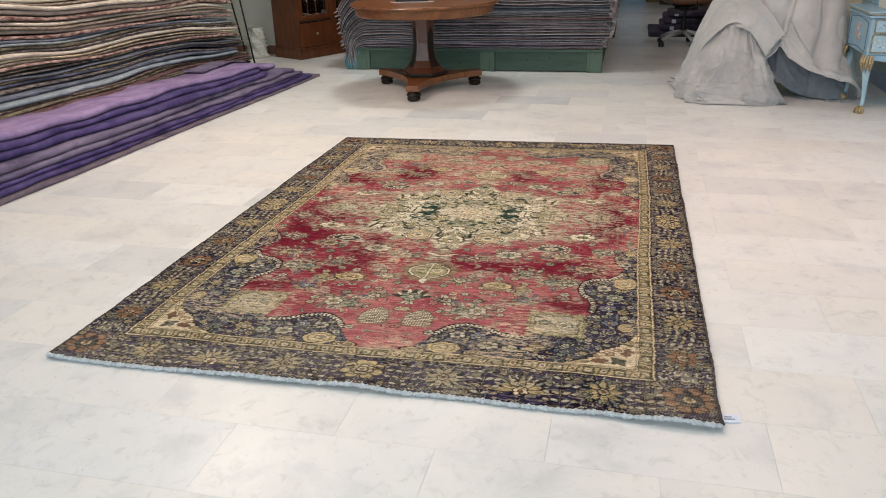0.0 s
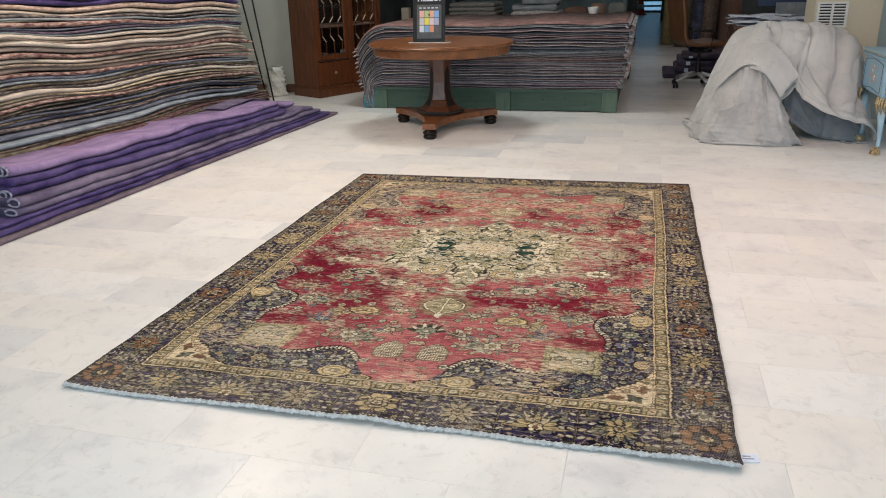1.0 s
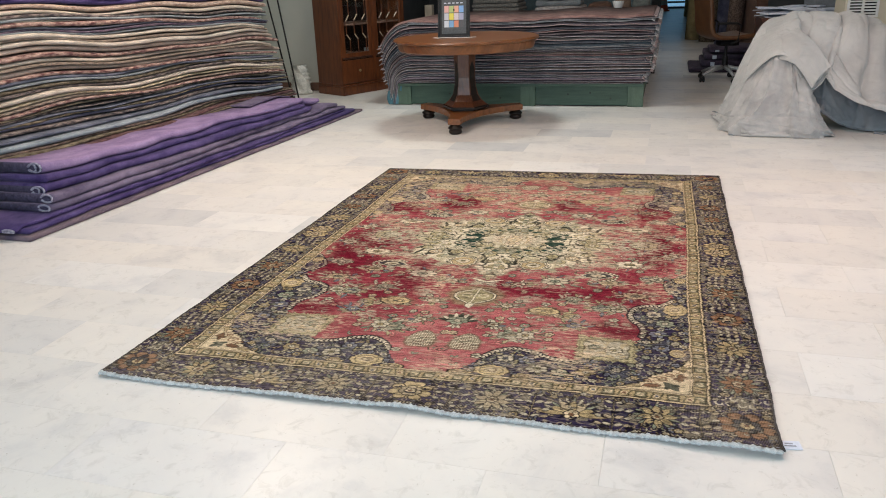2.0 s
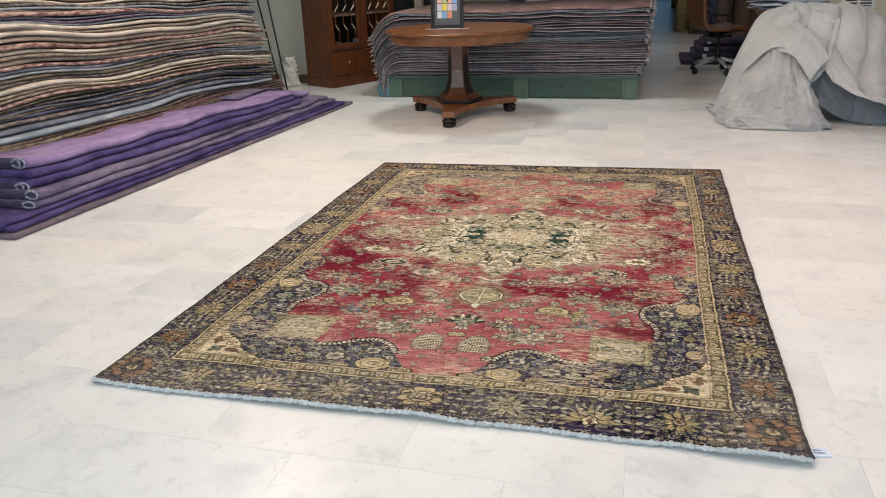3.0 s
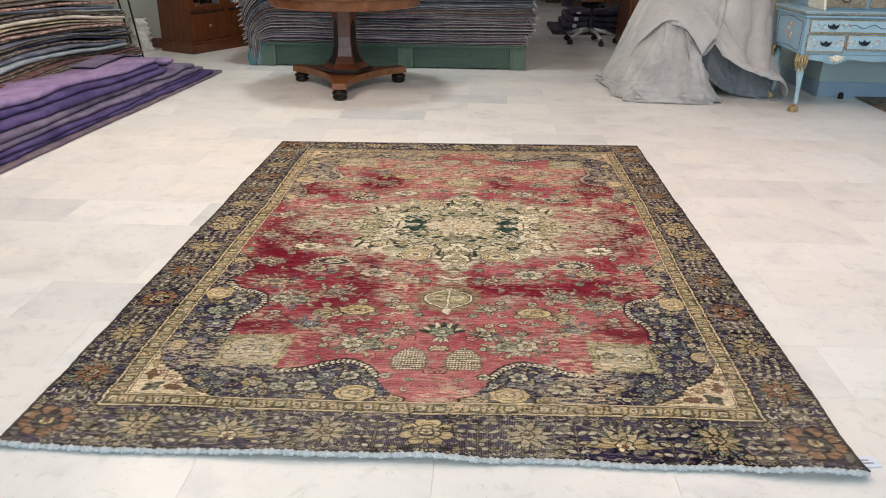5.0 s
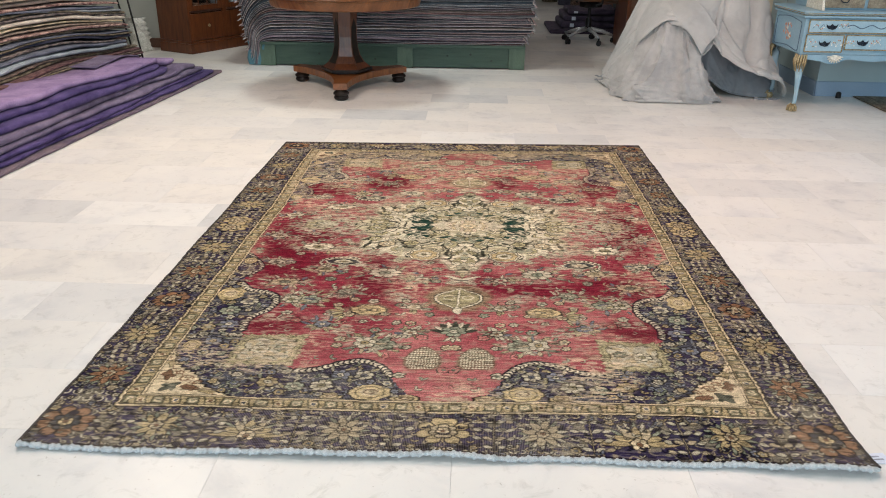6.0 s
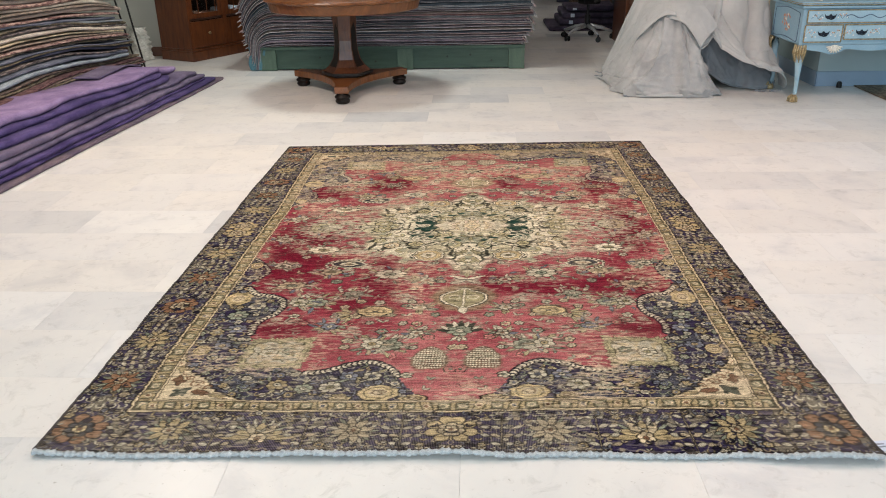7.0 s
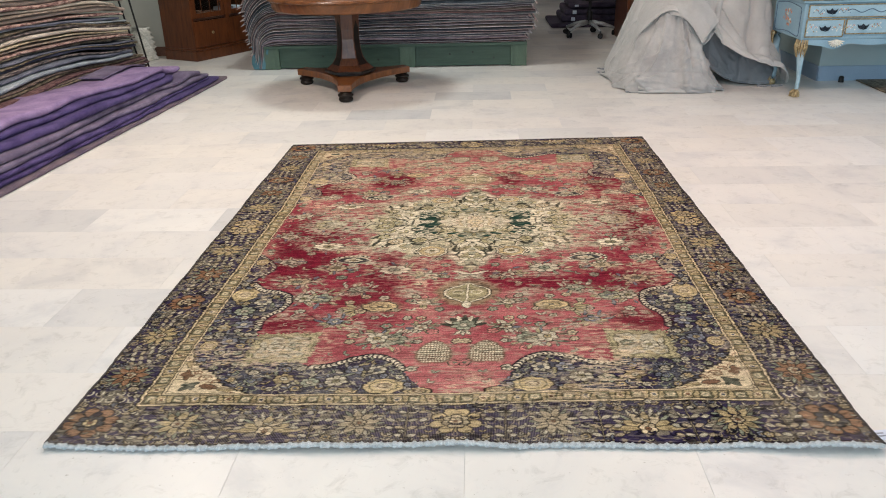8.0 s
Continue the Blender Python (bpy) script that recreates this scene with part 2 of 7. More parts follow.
ROSE_PAINT = surface("rose_decor_paint", (0.55, 0.22, 0.13), (0.66, 0.36, 0.24), 60, 0.5)
NAVY_PAINT = surface("slate_decor_paint", (0.05, 0.09, 0.16), (0.10, 0.16, 0.25), 60, 0.5)
TAN_LEATHER = surface("tan_leather", (0.10, 0.042, 0.018), (0.155, 0.07, 0.03), 6, 0.42, 250, 0.12, speck=0.1)
BLACK_PLASTIC = surface("black_plastic", (0.008, 0.008, 0.009), (0.015, 0.015, 0.016), 20, 0.45, spec=0.3, speck=0.05)
STEEL = surface("brushed_steel", (0.45, 0.46, 0.47), (0.58, 0.59, 0.60), 20, 0.3, metal=1.0)
PAPER = surface("paper", (0.54, 0.59, 0.70), (0.68, 0.71, 0.80), 8, 0.8, vary=0.18, speck=0.05)
WHITE_PLASTIC = surface("white_plastic", (0.66, 0.67, 0.66), (0.73, 0.73, 0.72), 8, 0.45, speck=0.03)
CORD = surface("grey_wool_cord", (0.36, 0.40, 0.42), (0.58, 0.61, 0.62), 90, 0.95, 500, 0.5, speck=0.25)
SELVAGE_DARK = surface("dark_overcast_edge", (0.03, 0.025, 0.03), (0.10, 0.085, 0.08), 140, 0.95, 500, 0.5)
BACKING = surface("pale_cotton_backing", (0.20, 0.18, 0.18), (0.46, 0.43, 0.42), 38, 0.95, 300, 0.4, vary=0.25, speck=0.2)
ORANGE = surface("orange_plastic", (0.75, 0.10, 0.03), (0.85, 0.14, 0.05), 8, 0.5)
BROWN_FABRIC = surface("brown_fabric", (0.09, 0.045, 0.03), (0.17, 0.09, 0.06), 12, 0.85, 300, 0.2)
GREY_FABRIC = surface("grey_felted_rug", (0.15, 0.165, 0.18), (0.26, 0.275, 0.29), 8, 0.95, 300, 0.3)
GOLD_FABRIC = surface("old_gold_rug", (0.26, 0.20, 0.09), (0.42, 0.34, 0.17), 8, 0.95, 300, 0.3)
TEAL_METAL = surface("teal_painted_metal", (0.05, 0.10, 0.12), (0.08, 0.14, 0.16), 5, 0.4)


def glass(name, colour=(0.9, 0.95, 0.95), rough=0.02):
    m, nodes, links, out = tree_of(name)
    out.inputs["Base Color"].default_value, out.inputs["Roughness"].default_value = (*colour, 1), rough
    out.inputs["Transmission Weight"].default_value, out.inputs["IOR"].default_value = 1.0, 1.45
    return m


def glow(name, colour, strength):
    m, nodes, links, out = tree_of(name)
    out.inputs["Base Color"].default_value = (*colour, 1)
    out.inputs["Emission Color"].default_value, out.inputs["Emission Strength"].default_value = (*colour, 1), strength
    return m


GLASS = glass("clear_glass")
DAYLIGHT = glow("daylight_outside", (0.36, 0.68, 1.0), 0.55)
EDGE = surface("pale_rug_edge", (0.30, 0.28, 0.29), (0.62, 0.60, 0.60), 50, 0.95, 300, 0.4, vary=0.2, speck=0.25)
PANEL_GLOW = glow("lamp_diffuser", (1.0, 0.93, 0.84), 4.0)
SCREEN = glow("screen_blue", (0.006, 0.015, 0.04), 0.4)


def wool(name, a, b, plain=False):
    if plain:
        return surface(name, tuple(0.85 * v for v in a), b, 8, 0.95, 300, 0.6, stretch=(1, 0.7, 1), sheen=0.06, spec=0.1, speck=0.24, contrast=0.16)
    return surface(name, tuple(0.85 * v for v in a), tuple(1.0 * v for v in b), 44, 0.95, 260, 0.7, stretch=(1, 0.4, 1.1), sheen=0.04, spec=0.1, speck=0.34, contrast=0.11)


# ---- large structure ----
def slab(name, x0, x1, y0, y1, z0, z1, material, label, category="wall"):
    return tagged(part(name, block(x0, x1, y0, y1, z0, z1, 0.0), material), label, category, "", "structure")


floor = slab("floor", -3.1, 7.0, -5.2, 27.0, -0.10, -0.012, GROUT, "polished white marble floor laid in running bond", "floor")
slab("ceiling", -3.1, 7.0, -5.2, 27.0, 3.0, 3.12, CEILING, "plain white showroom ceiling", "ceiling")
slab("wall_west", -3.1, -2.95, -5.2, 6.8, -0.012, 3.0, WALL, "plain pale grey painted wall behind the rug stack")
slab("wall_west_return", -3.1, -2.2, 6.8, 6.95, -0.012, 3.0, WALL, "plain pale grey painted wall beside the cabinet")
slab("wall_west_far", -2.35, -2.2, 6.95, 27.0, -0.012, 3.0, DARK_WALL, "dark painted wall of the long hall")
slab("wall_east", 6.85, 7.0, -5.2, 27.0, -0.012, 3.0, WALL, "plain pale painted wall of the showroom")
slab("wall_south_low", -2.95, 6.85, -5.2, -5.05, -0.012, 0.4, WALL, "low wall under the shop window")
slab("wall_south_high", -2.95, 6.85, -5.2, -5.05, 2.85, 3.0, WALL, "wall strip above the shop window")
tagged(part("baseboard", block(-2.95, -2.2, 6.78, 6.797, -0.012, 0.10, 0.003), BROWN_SKIRT), "dark brown wooden baseboard along the wall", "baseboard", "", "structure")
tagged(part("baseboard", block(-2.948, -2.93, -5.0, 6.78, -0.012, 0.10, 0.003), BROWN_SKIRT), "dark brown wooden baseboard along the wall", "baseboard", "", "structure")

# shop window behind the camera
window_1 = tagged(new("window_1"), "wide shop window with thin steel frame", "window", "", "structure")
for x in (-2.95, 0.3, 3.55, 6.80):
    part("window_frame", block(x, x + 0.05, -5.16, -5.08, 0.4, 2.85), STEEL, window_1)
for k in range(3):
    pane = part("pane", block(-2.90 + 3.25 * k, 0.295 + 3.25 * k, -5.125, -5.115, 0.41, 2.84, 0.0), GLASS, window_1)
    pane.visible_shadow = False

# pier with the air vent, the recess beside it and the pale blue wall under the bureau
slab("wall_pier", 3.32, 3.86, 5.75, 6.2, -0.012, 3.0, CREAM_WALL, "cream painted pier with an air vent")
slab("wall_recess", 3.86, 4.02, 5.80, 5.95, -0.012, 3.0, BLUE_WALL, "pale wall set back beside the pier")
slab("wall_blue", 4.00, 6.85, 4.86, 5.80, -0.012, 3.0, BLUE_WALL, "pale blue painted wall behind the bureau")
tagged(part("baseboard", block(3.985, 6.85, 4.842, 4.858, -0.012, 0.12, 0.003), SKIRT), "blue-grey baseboard along the pale blue wall", "baseboard", "", "structure")
tagged(part("baseboard", block(3.984, 3.998, 4.842, 5.80, -0.012, 0.12, 0.003), SKIRT), "blue-grey baseboard along the pale blue wall", "baseboard", "", "structure")

# far shop front
door_front = tagged(new("window_2"), "glazed shop front at the end of the hall", "window", "", "structure")
for x in (-2.2, -0.7, 0.8, 2.5, 4.0, 5.5):
    part("window_frame", block(x, x + 0.07, 25.0, 25.08, 0.0, 3.0), TEAL_METAL, door_front)
for z in (0.0, 0.17, 0.34, 0.51, 0.68, 0.85, 1.02, 1.19):
    part("window_rail", block(-2.2, 6.85, 25.01, 25.07, z, z + 0.06), TEAL_METAL, door_front)
for k, (x0, x1) in enumerate(((-2.13, -0.7), (-0.63, 0.8), (0.87, 2.5), (2.57, 4.0), (4.07, 5.5), (5.57, 6.85))):
    pane = part("pane", block(x0, x1, 25.035, 25.045, 0.06, 2.99, 0.0), GLASS, door_front)
    pane.visible_shadow = False
tagged(part("backdrop", block(-4, 9, 26.8, 26.85, 0.0, 3.0, 0.0), DAYLIGHT), "bluish daylight in the street outside", "backdrop", "", "structure")

# ceiling lamps
for x, y in ((0.0, 5.1), (-0.9, 2.6), (2.9, 2.2), (1.0, 0.4), (2.2, 10.5), (-0.6, 10.0), (3.6, 7.2)):
    lamp = tagged(thing("ceiling_lamp", x, y, 2.95), "square white ceiling lamp with glowing diffuser", "ceiling lamp", "ceiling lamps")
    frame_bm = block(-0.22, 0.22, -0.22, -0.185, 0.0, 0.05)
    for b in ((-0.22, 0.22, 0.185, 0.22), (-0.22, -0.185, -0.184, 0.184), (0.185, 0.22, -0.184, 0.184)):
        block(*b, 0.0, 0.05, 0.002, frame_bm)
    part("frame", frame_bm, WHITE_PLASTIC, lamp)
    part("diffuser", block(-0.183, 0.183, -0.183, 0.183, 0.02, 0.04, 0.0), PANEL_GLOW, lamp)

# air vent in the pier
vent = tagged(thing("wall_vent", 3.46, 5.745, 0.92), "white slatted air vent set in the cream pier", "vent")
vent_bm = block(-0.125, 0.125, -0.02, 0.0, 0.09, 0.11, 0.003)
for b in ((-0.125, 0.125, -0.11, -0.09), (-0.125, -0.105, -0.089, 0.089), (0.105, 0.125, -0.089, 0.089), (-0.010, 0.010, -0.089, 0.089)):
    block(b[0], b[1], -0.02, 0.0, b[2], b[3], 0.002, vent_bm)
part("frame", vent_bm, WHITE_PLASTIC, vent)
part("backing", block(-0.105, 0.105, -0.004, 0.0, -0.09, 0.09, 0.0), BLACK_PLASTIC, vent)
for k in range(7):
    for x0, x1 in ((-0.104, -0.011), (0.011, 0.104)):
        slat = block(x0, x1, -0.016, -0.006, -0.006, 0.006, 0.0015)
        slat.transform(Matrix.Translation((0, 0, -0.075 + 0.025 * k)))
        part("slat", slat, WHITE_PLASTIC, vent)


# ---- the vintage rug ----
RED, PINK, CRIMSON = np.array((0.280, 0.035, 0.056)), np.array((0.42, 0.145, 0.140)), np.array((0.185, 0.012, 0.029))
CREAM, GILT, OLIVE = np.array((0.60, 0.54, 0.40)), np.array((0.31, 0.24, 0.13)), np.array((0.24, 0.21, 0.12))
NAVY, SLATE, INK = np.array((0.037, 0.028, 0.070)), np.array((0.095, 0.10, 0.12)), np.array((0.012, 0.009, 0.010))
ROSE = np.array((0.38, 0.15, 0.13))
SAND, RUST, MOSS, BOTTLE = np.array((0.53, 0.43, 0.28)), np.array((0.23, 0.12, 0.065)), np.array((0.135, 0.145, 0.105)), np.array((0.020, 0.064, 0.048))
STEP = 0.002
HALF_W, HALF_L, LENGTH = 1.115, 1.66, 3.10


def rug_quarter():
    """One quarter of the design: across from the long axis outwards, along from the near end to the middle."""
    na, nb = int(HALF_W / STEP) + 1, int(HALF_L / STEP) + 1
    B, A = np.meshgrid(np.arange(nb) * STEP, np.arange(na) * STEP, indexing="ij")
    art = np.zeros((nb, na, 3)) + RED
    taken = np.zeros((nb, na), bool)
    rnd = random.Random(5)

    def lay(mask, colour, window=(slice(None), slice(None))):
        art[window] += (np.asarray(colour) - art[window]) * np.clip(mask, 0, 1)[..., None]

    def soft(d, w=0.0022):
        return np.clip(0.5 - d / w, 0, 1)

    def near(a, b, r):
        return (slice(max(int((b - r) / STEP), 0), max(int((b + r) / STEP) + 2, 0)), slice(max(int((a - r) / STEP), 0), max(int((a + r) / STEP) + 2, 0)))

    def blob(a, b, r, wide=1.0):
        w = near(a, b, r * max(wide, 1.0))
        taken[w] |= np.hypot((A[w] - a) / wide, B[w] - b) < r

    def rosette(a, b, r, petals, petal, heart, line=INK, wide=1.0, start=0.3, keep=True):
        """Round flower: parted petals with a paler rim, a dark ring, a small heart."""
        w = near(a, b, r * 1.3 * max(wide, 1))
        da, db = (A[w] - a) / wide, B[w] - b
        rr, th = np.hypot(da, db), np.arctan2(db, da) + start
        lobe = np.abs(np.cos(petals * 0.5 * th))
        edge = r * (0.70 + 0.30 * lobe ** 0.6)
        lay(soft(rr - edge - 0.0035), line, w)
        lay(soft(rr - edge + 0.001), petal, w)
        lay(soft(np.abs(rr - 0.80 * edge) - 0.09 * r) * 0.45, np.asarray(petal) * 1.3, w)
        lay(np.clip((0.30 - lobe) * 8, 0, 1) * (rr > 0.36 * r) * (rr < edge) * 0.85, line, w)
        lay(soft(rr - 0.40 * r), line, w), lay(soft(rr - 0.32 * r), heart, w), lay(soft(rr - 0.11 * r), line, w)
        if keep:
            blob(a, b, r * 1.05, wide)

    def leaf(a, b, size, thin, turn, colour, line=INK, vein=True):
        w = near(a, b, size * 1.3)
        ca, sa = math.cos(turn), math.sin(turn)
        x, y = (A[w] - a) * ca + (B[w] - b) * sa, -(A[w] - a) * sa + (B[w] - b) * ca
        d = np.abs(y) - thin * (np.maximum(1 - (x / size) ** 2, 0) ** 0.75)
        over = np.maximum(np.abs(x) - size, 0)
        if line is not None:
            lay(soft(d - 0.0022 + over), line, w)
        lay(soft(d + 0.0004 + 3 * over), colour, w)
        if vein and thin > 0.006:
            lay(soft(np.abs(y) - 0.0006) * (np.abs(x) < size * 0.7) * 0.7, np.asarray(colour) * 0.35, w)

    def fan(a, b, r, turn, count, spread, thin, colours, line=INK, inner=0.25):
        """Leaves fanned out from one point."""
        for k in range(count):
            t = turn + spread * (k / max(count - 1, 1) - 0.5)
            long = r * (0.5 - inner * 0.5)
            leaf(a + (inner * r + long) * math.cos(t), b + (inner * r + long) * math.sin(t), long, thin, t, colours[k % len(colours)], line)

    def band(points, width, colour, line=None, rope=0.0, gap=0.005):
        """A band along a bent line, twisted like rope where asked."""
        p = np.array(points)
        w = (slice(max(int((p[:, 1].min() - 0.04) / STEP), 0), int((p[:, 1].max() + 0.04) / STEP) + 1), slice(max(int((p[:, 0].min() - 0.04) / STEP), 0), int((p[:, 0].max() + 0.04) / STEP) + 1))
        aw, bw = A[w], B[w]
        d, at, run = np.full(aw.shape, 9.0), np.zeros(aw.shape), 0.0
        for (a0, b0), (a1, b1) in zip(p, p[1:]):
            la, lb = a1 - a0, b1 - b0
            long = max(math.hypot(la, lb), 1e-6)
            t = np.clip(((aw - a0) * la + (bw - b0) * lb) / (long * long), 0, 1)
            e = np.hypot(aw - a0 - t * la, bw - b0 - t * lb)
            at = np.where(e < d, run + t * long, at)
            d, run = np.minimum(d, e), run + long
        if line is not None:
            lay(soft(d - width - gap), line, w)
        body = soft(d - width)
        if rope:
            body = body * np.clip(1.1 + 2.2 * np.cos(at * 2 * math.pi / rope + d * 260), 0, 1)
        lay(body, colour, w)

    def bent(points, steps=9):
        p = [np.array(q) for q in points]
        p = [p[0]] + p + [p[-1]]
        out = []
        for p0, p1, p2, p3 in zip(p, p[1:], p[2:], p[3:]):
            for k in range(steps):
                t = k / steps
                out.append(0.5 * (2 * p1 + (p2 - p0) * t + (2 * p0 - 5 * p1 + 4 * p2 - p3) * t * t + (3 * p1 - p0 - 3 * p2 + p3) * t ** 3))
        return out + [p[-1]]

    def inside(points):
        p = np.array(points)
        odd = np.zeros(A.shape, bool)
        for (a0, b0), (a1, b1) in zip(p, np.roll(p, -1, 0)):
            if b0 != b1:
                odd ^= ((B > min(b0, b1)) & (B <= max(b0, b1)) & (A < a0 + (B - b0) * (a1 - a0) / (b1 - b0)))
        return odd

    def fill(region, step, colours, line, sizes, chance=1.0, kinds=(0.25, 0.6)):
        """Small sprigs, buds and hooks in the free ground between the larger figures."""
        b = step * 0.5
        while b < HALF_L:
            a = step * 0.5
            while a < HALF_W:
                pa, pb = a + rnd.uniform(-0.3, 0.3) * step, b + rnd.uniform(-0.3, 0.3) * step
                ia, ib = min(max(int(pa / STEP), 0), na - 1), min(max(int(pb / STEP), 0), nb - 1)
                if region[ib, ia] and not taken[ib, ia] and rnd.random() < chance:
                    size, turn, kind, colour = rnd.uniform(*sizes), rnd.uniform(0, math.pi), rnd.random(), rnd.choice(colours)
                    if kind < kinds[0]:
                        rosette(pa, pb, size * 0.95, rnd.choice((5, 6)), colour, rnd.choice(colours), line, 1.1, turn, False)
                    elif kind < kinds[1]:
                        for side in (-0.8, 0.8):
                            leaf(pa + 0.7 * size * math.cos(turn + side), pb + 0.7 * size * math.sin(turn + side), size * 0.75, size * 0.26, turn + side, colour, line, False)
                    else:
                        w = near(pa, pb, size * 1.5)
                        rr, th = np.hypot(A[w] - pa, B[w] - pb), np.arctan2(B[w] - pb, A[w] - pa)
                        lay(soft(np.abs(rr - 0.62 * size) - 0.0032) * (np.cos(th - turn) < 0.45), line, w)
                        lay(soft(np.abs(rr - 0.62 * size) - 0.0017) * (np.cos(th - turn) < 0.55), colour, w)
                a += step
            b += step

    GREYGREEN, BLUISH, BONE = MOSS * 1.75, SLATE * 1.7, CREAM * 0.72
    # field: faded tendrils between the figures
    lay(soft(np.abs(cloud(A * 15, B * 15, 11, 2) - 0.5) - 0.010, 0.012) * 0.45, BONE)
    field_line = MOSS * 0.35
    def faded(a, b, r, wide=1.0, tint=None):
        """Bleached sandy ground round a figure, in short dashes along the weft."""
        w = near(a, b, r * 1.3 * max(wide, 1))
        rr = np.hypot((A[w] - a) / wide, B[w] - b) / r + 1.1 * (cloud(A[w] * 22, B[w] * 34, 33, 3) - 0.5)
        lay(np.clip(1.55 - 1.6 * rr, 0, 0.85) * np.clip(cloud(A[w] * 40, B[w] * 95, 34, 2) * 5 - 1.7, 0, 1), CREAM * 0.66 if tint is None else tint, w)
        lay(np.clip(1.5 - 1.6 * rr, 0, 0.8) * soft(np.abs(cloud(A[w] * 34, B[w] * 34, 32, 2) - 0.5) - 0.022, 0.02), MOSS * 0.45, w)

    # gold lozenge with a serrated rim and its tail
    for a, b, r, wide in ((0.31, 0.815, 0.075, 1.3), (0.42, 0.78, 0.05, 1.4), (0.085, 0.495, 0.085, 1.0), (0.0, 0.69, 0.10, 1.2), (0.48, 1.22, 0.08, 1.6), (0.16, 1.30, 0.10, 1.3), (0.0, 1.08, 0.07, 1.5), (0.72, 1.50, 0.09, 1.4), (0.36, 0.66, 0.06, 1.6), (0.22, 0.93, 0.05, 1.6), (0.61, 0.74, 0.05, 1.8)):
        faded(a, b, r, wide)
    def lozenge(a, b, w_half, h_half, body, line=field_line, spikes=11):
        w = near(a, b, w_half * 1.6)
        x, y = (A[w] - a) / w_half, (B[w] - b) / h_half
        d = np.maximum(np.abs(x) * 0.80 + np.abs(y) * 0.62, np.maximum(np.abs(x) * 0.98, np.abs(y) * 0.95)) - 1
        d = d + 0.10 * np.abs(np.sin(np.arctan2(y, x) * spikes))
        lay(soft(d * h_half - 0.012, 0.02) * 0.55, OLIVE * 0.8, w)
        lay(soft(d * h_half - 0.003), line, w), lay(soft(d * h_half + 0.001), body, w)
        lay(soft(np.abs(d * h_half + 0.011) - 0.0012) * 0.8, line, w)
        for k in (-1, 1):
            lay(soft(np.abs(np.hypot(x - 0.30 * k, y * 0.7) - 0.22) * h_half - 0.0016) * 0.8, line, w)
        lay(soft(np.hypot(x, y) * h_half - 0.006), line * 1.5, w)
        blob(a, b, h_half * 1.2, w_half / h_half)
    lozenge(0.31, 0.815, 0.064, 0.036, GILT * 1.55)
    fan(0.375, 0.795, 0.075, -0.25, 5, 1.7, 0.007, (OLIVE * 1.7, GILT * 1.2), field_line)
    blob(0.41, 0.785, 0.035)
    # paired rosettes and leaf sprays of the field
    for a, b, r, n, petal, heart, wide in ((0.222, 0.575, 0.037, 6, GREYGREEN, BONE, 1.05), (0.285, 0.580, 0.036, 6, BONE, GILT, 1.05), (0.535, 0.885, 0.036, 6, GREYGREEN, BONE, 1.15), (0.60, 0.885, 0.032, 6, BONE * 0.9, OLIVE, 1.1),
                                           (0.295, 1.135, 0.042, 8, BONE, GREYGREEN, 1.5), (0.53, 1.155, 0.030, 7, SAND * 0.72, OLIVE, 1.5), (0.61, 1.39, 0.040, 9, CREAM * 0.95, OLIVE, 1.7), (0.66, 1.64, 0.045, 8, OLIVE * 1.5, BONE, 1.6),
                                           (0.155, 0.845, 0.020, 5, BONE, GILT, 1.3), (0.66, 1.03, 0.034, 10, SAND * 0.75, MOSS * 1.4, 1.6), (0.41, 0.955, 0.026, 7, GREYGREEN, BONE, 1.5), (0.45, 0.70, 0.024, 6, BLUISH, BONE, 1.3),
                                           (0.145, 0.655, 0.020, 5, BONE, RUST, 1.2), (0.15, 1.08, 0.020, 5, BONE, ROSE, 1.4), (0.80, 1.52, 0.028, 7, BONE, OLIVE, 1.4), (0.74, 1.22, 0.025, 6, BONE, MOSS, 1.4), (0.37, 1.40, 0.030, 7, BONE, GILT, 1.3)):
        faded(a, b, r * 2.3, wide)
        for k in range(11):
            t = 2 * math.pi * k / 11 + rnd.uniform(-0.3, 0.3)
            q = r * rnd.uniform(1.25, 2.0)
            leaf(a + q * wide * math.cos(t), b + q * math.sin(t), rnd.uniform(0.013, 0.025), rnd.uniform(0.004, 0.0075), t + rnd.uniform(-0.5, 0.5), rnd.choice((BONE, SAND * 0.75, OLIVE * 1.5, GREYGREEN, BLUISH)), field_line)
        rosette(a, b, r, n, petal, heart, field_line, wide)
        blob(a, b, r * 1.9, wide)
    # curled boteh with a hooked cream outline
    leaf(0.475, 1.232, 0.076, 0.037, 0.06, CREAM * 0.85, field_line, False), leaf(0.475, 1.232, 0.066, 0.029, 0.06, SLATE * 0.6, field_line, False)
    rosette(0.475, 1.232, 0.021, 7, BONE, GILT, field_line, 1.9)
    band(bent(((0.415, 1.262), (0.45, 1.275), (0.51, 1.272), (0.555, 1.25), (0.562, 1.215), (0.54, 1.185), (0.50, 1.175))), 0.0045, CREAM, field_line, 0.02, 0.003)
    blob(0.48, 1.23, 0.055, 1.6)
    # dotted leaf, like a bunch of grapes
    w = near(0.085, 0.495, 0.1)
    x, y = A[w] - 0.085, B[w] - 0.495
    leafy = np.hypot(x / 0.055, y / 0.070) - 1 + 0.30 * y / 0.07 * (np.abs(x) / 0.055)
    dots = np.cos((x + y * 0.75) * 2 * math.pi / 0.019) * np.cos((x - y * 0.75) * 2 * math.pi / 0.019)
    lay(soft(leafy * 0.05 - 0.002, 0.008) * 0.75, OLIVE * 0.62, w), lay(soft(leafy * 0.05 + 0.003, 0.004) * np.clip(dots * 5, 0, 1), CREAM * 0.92, w)
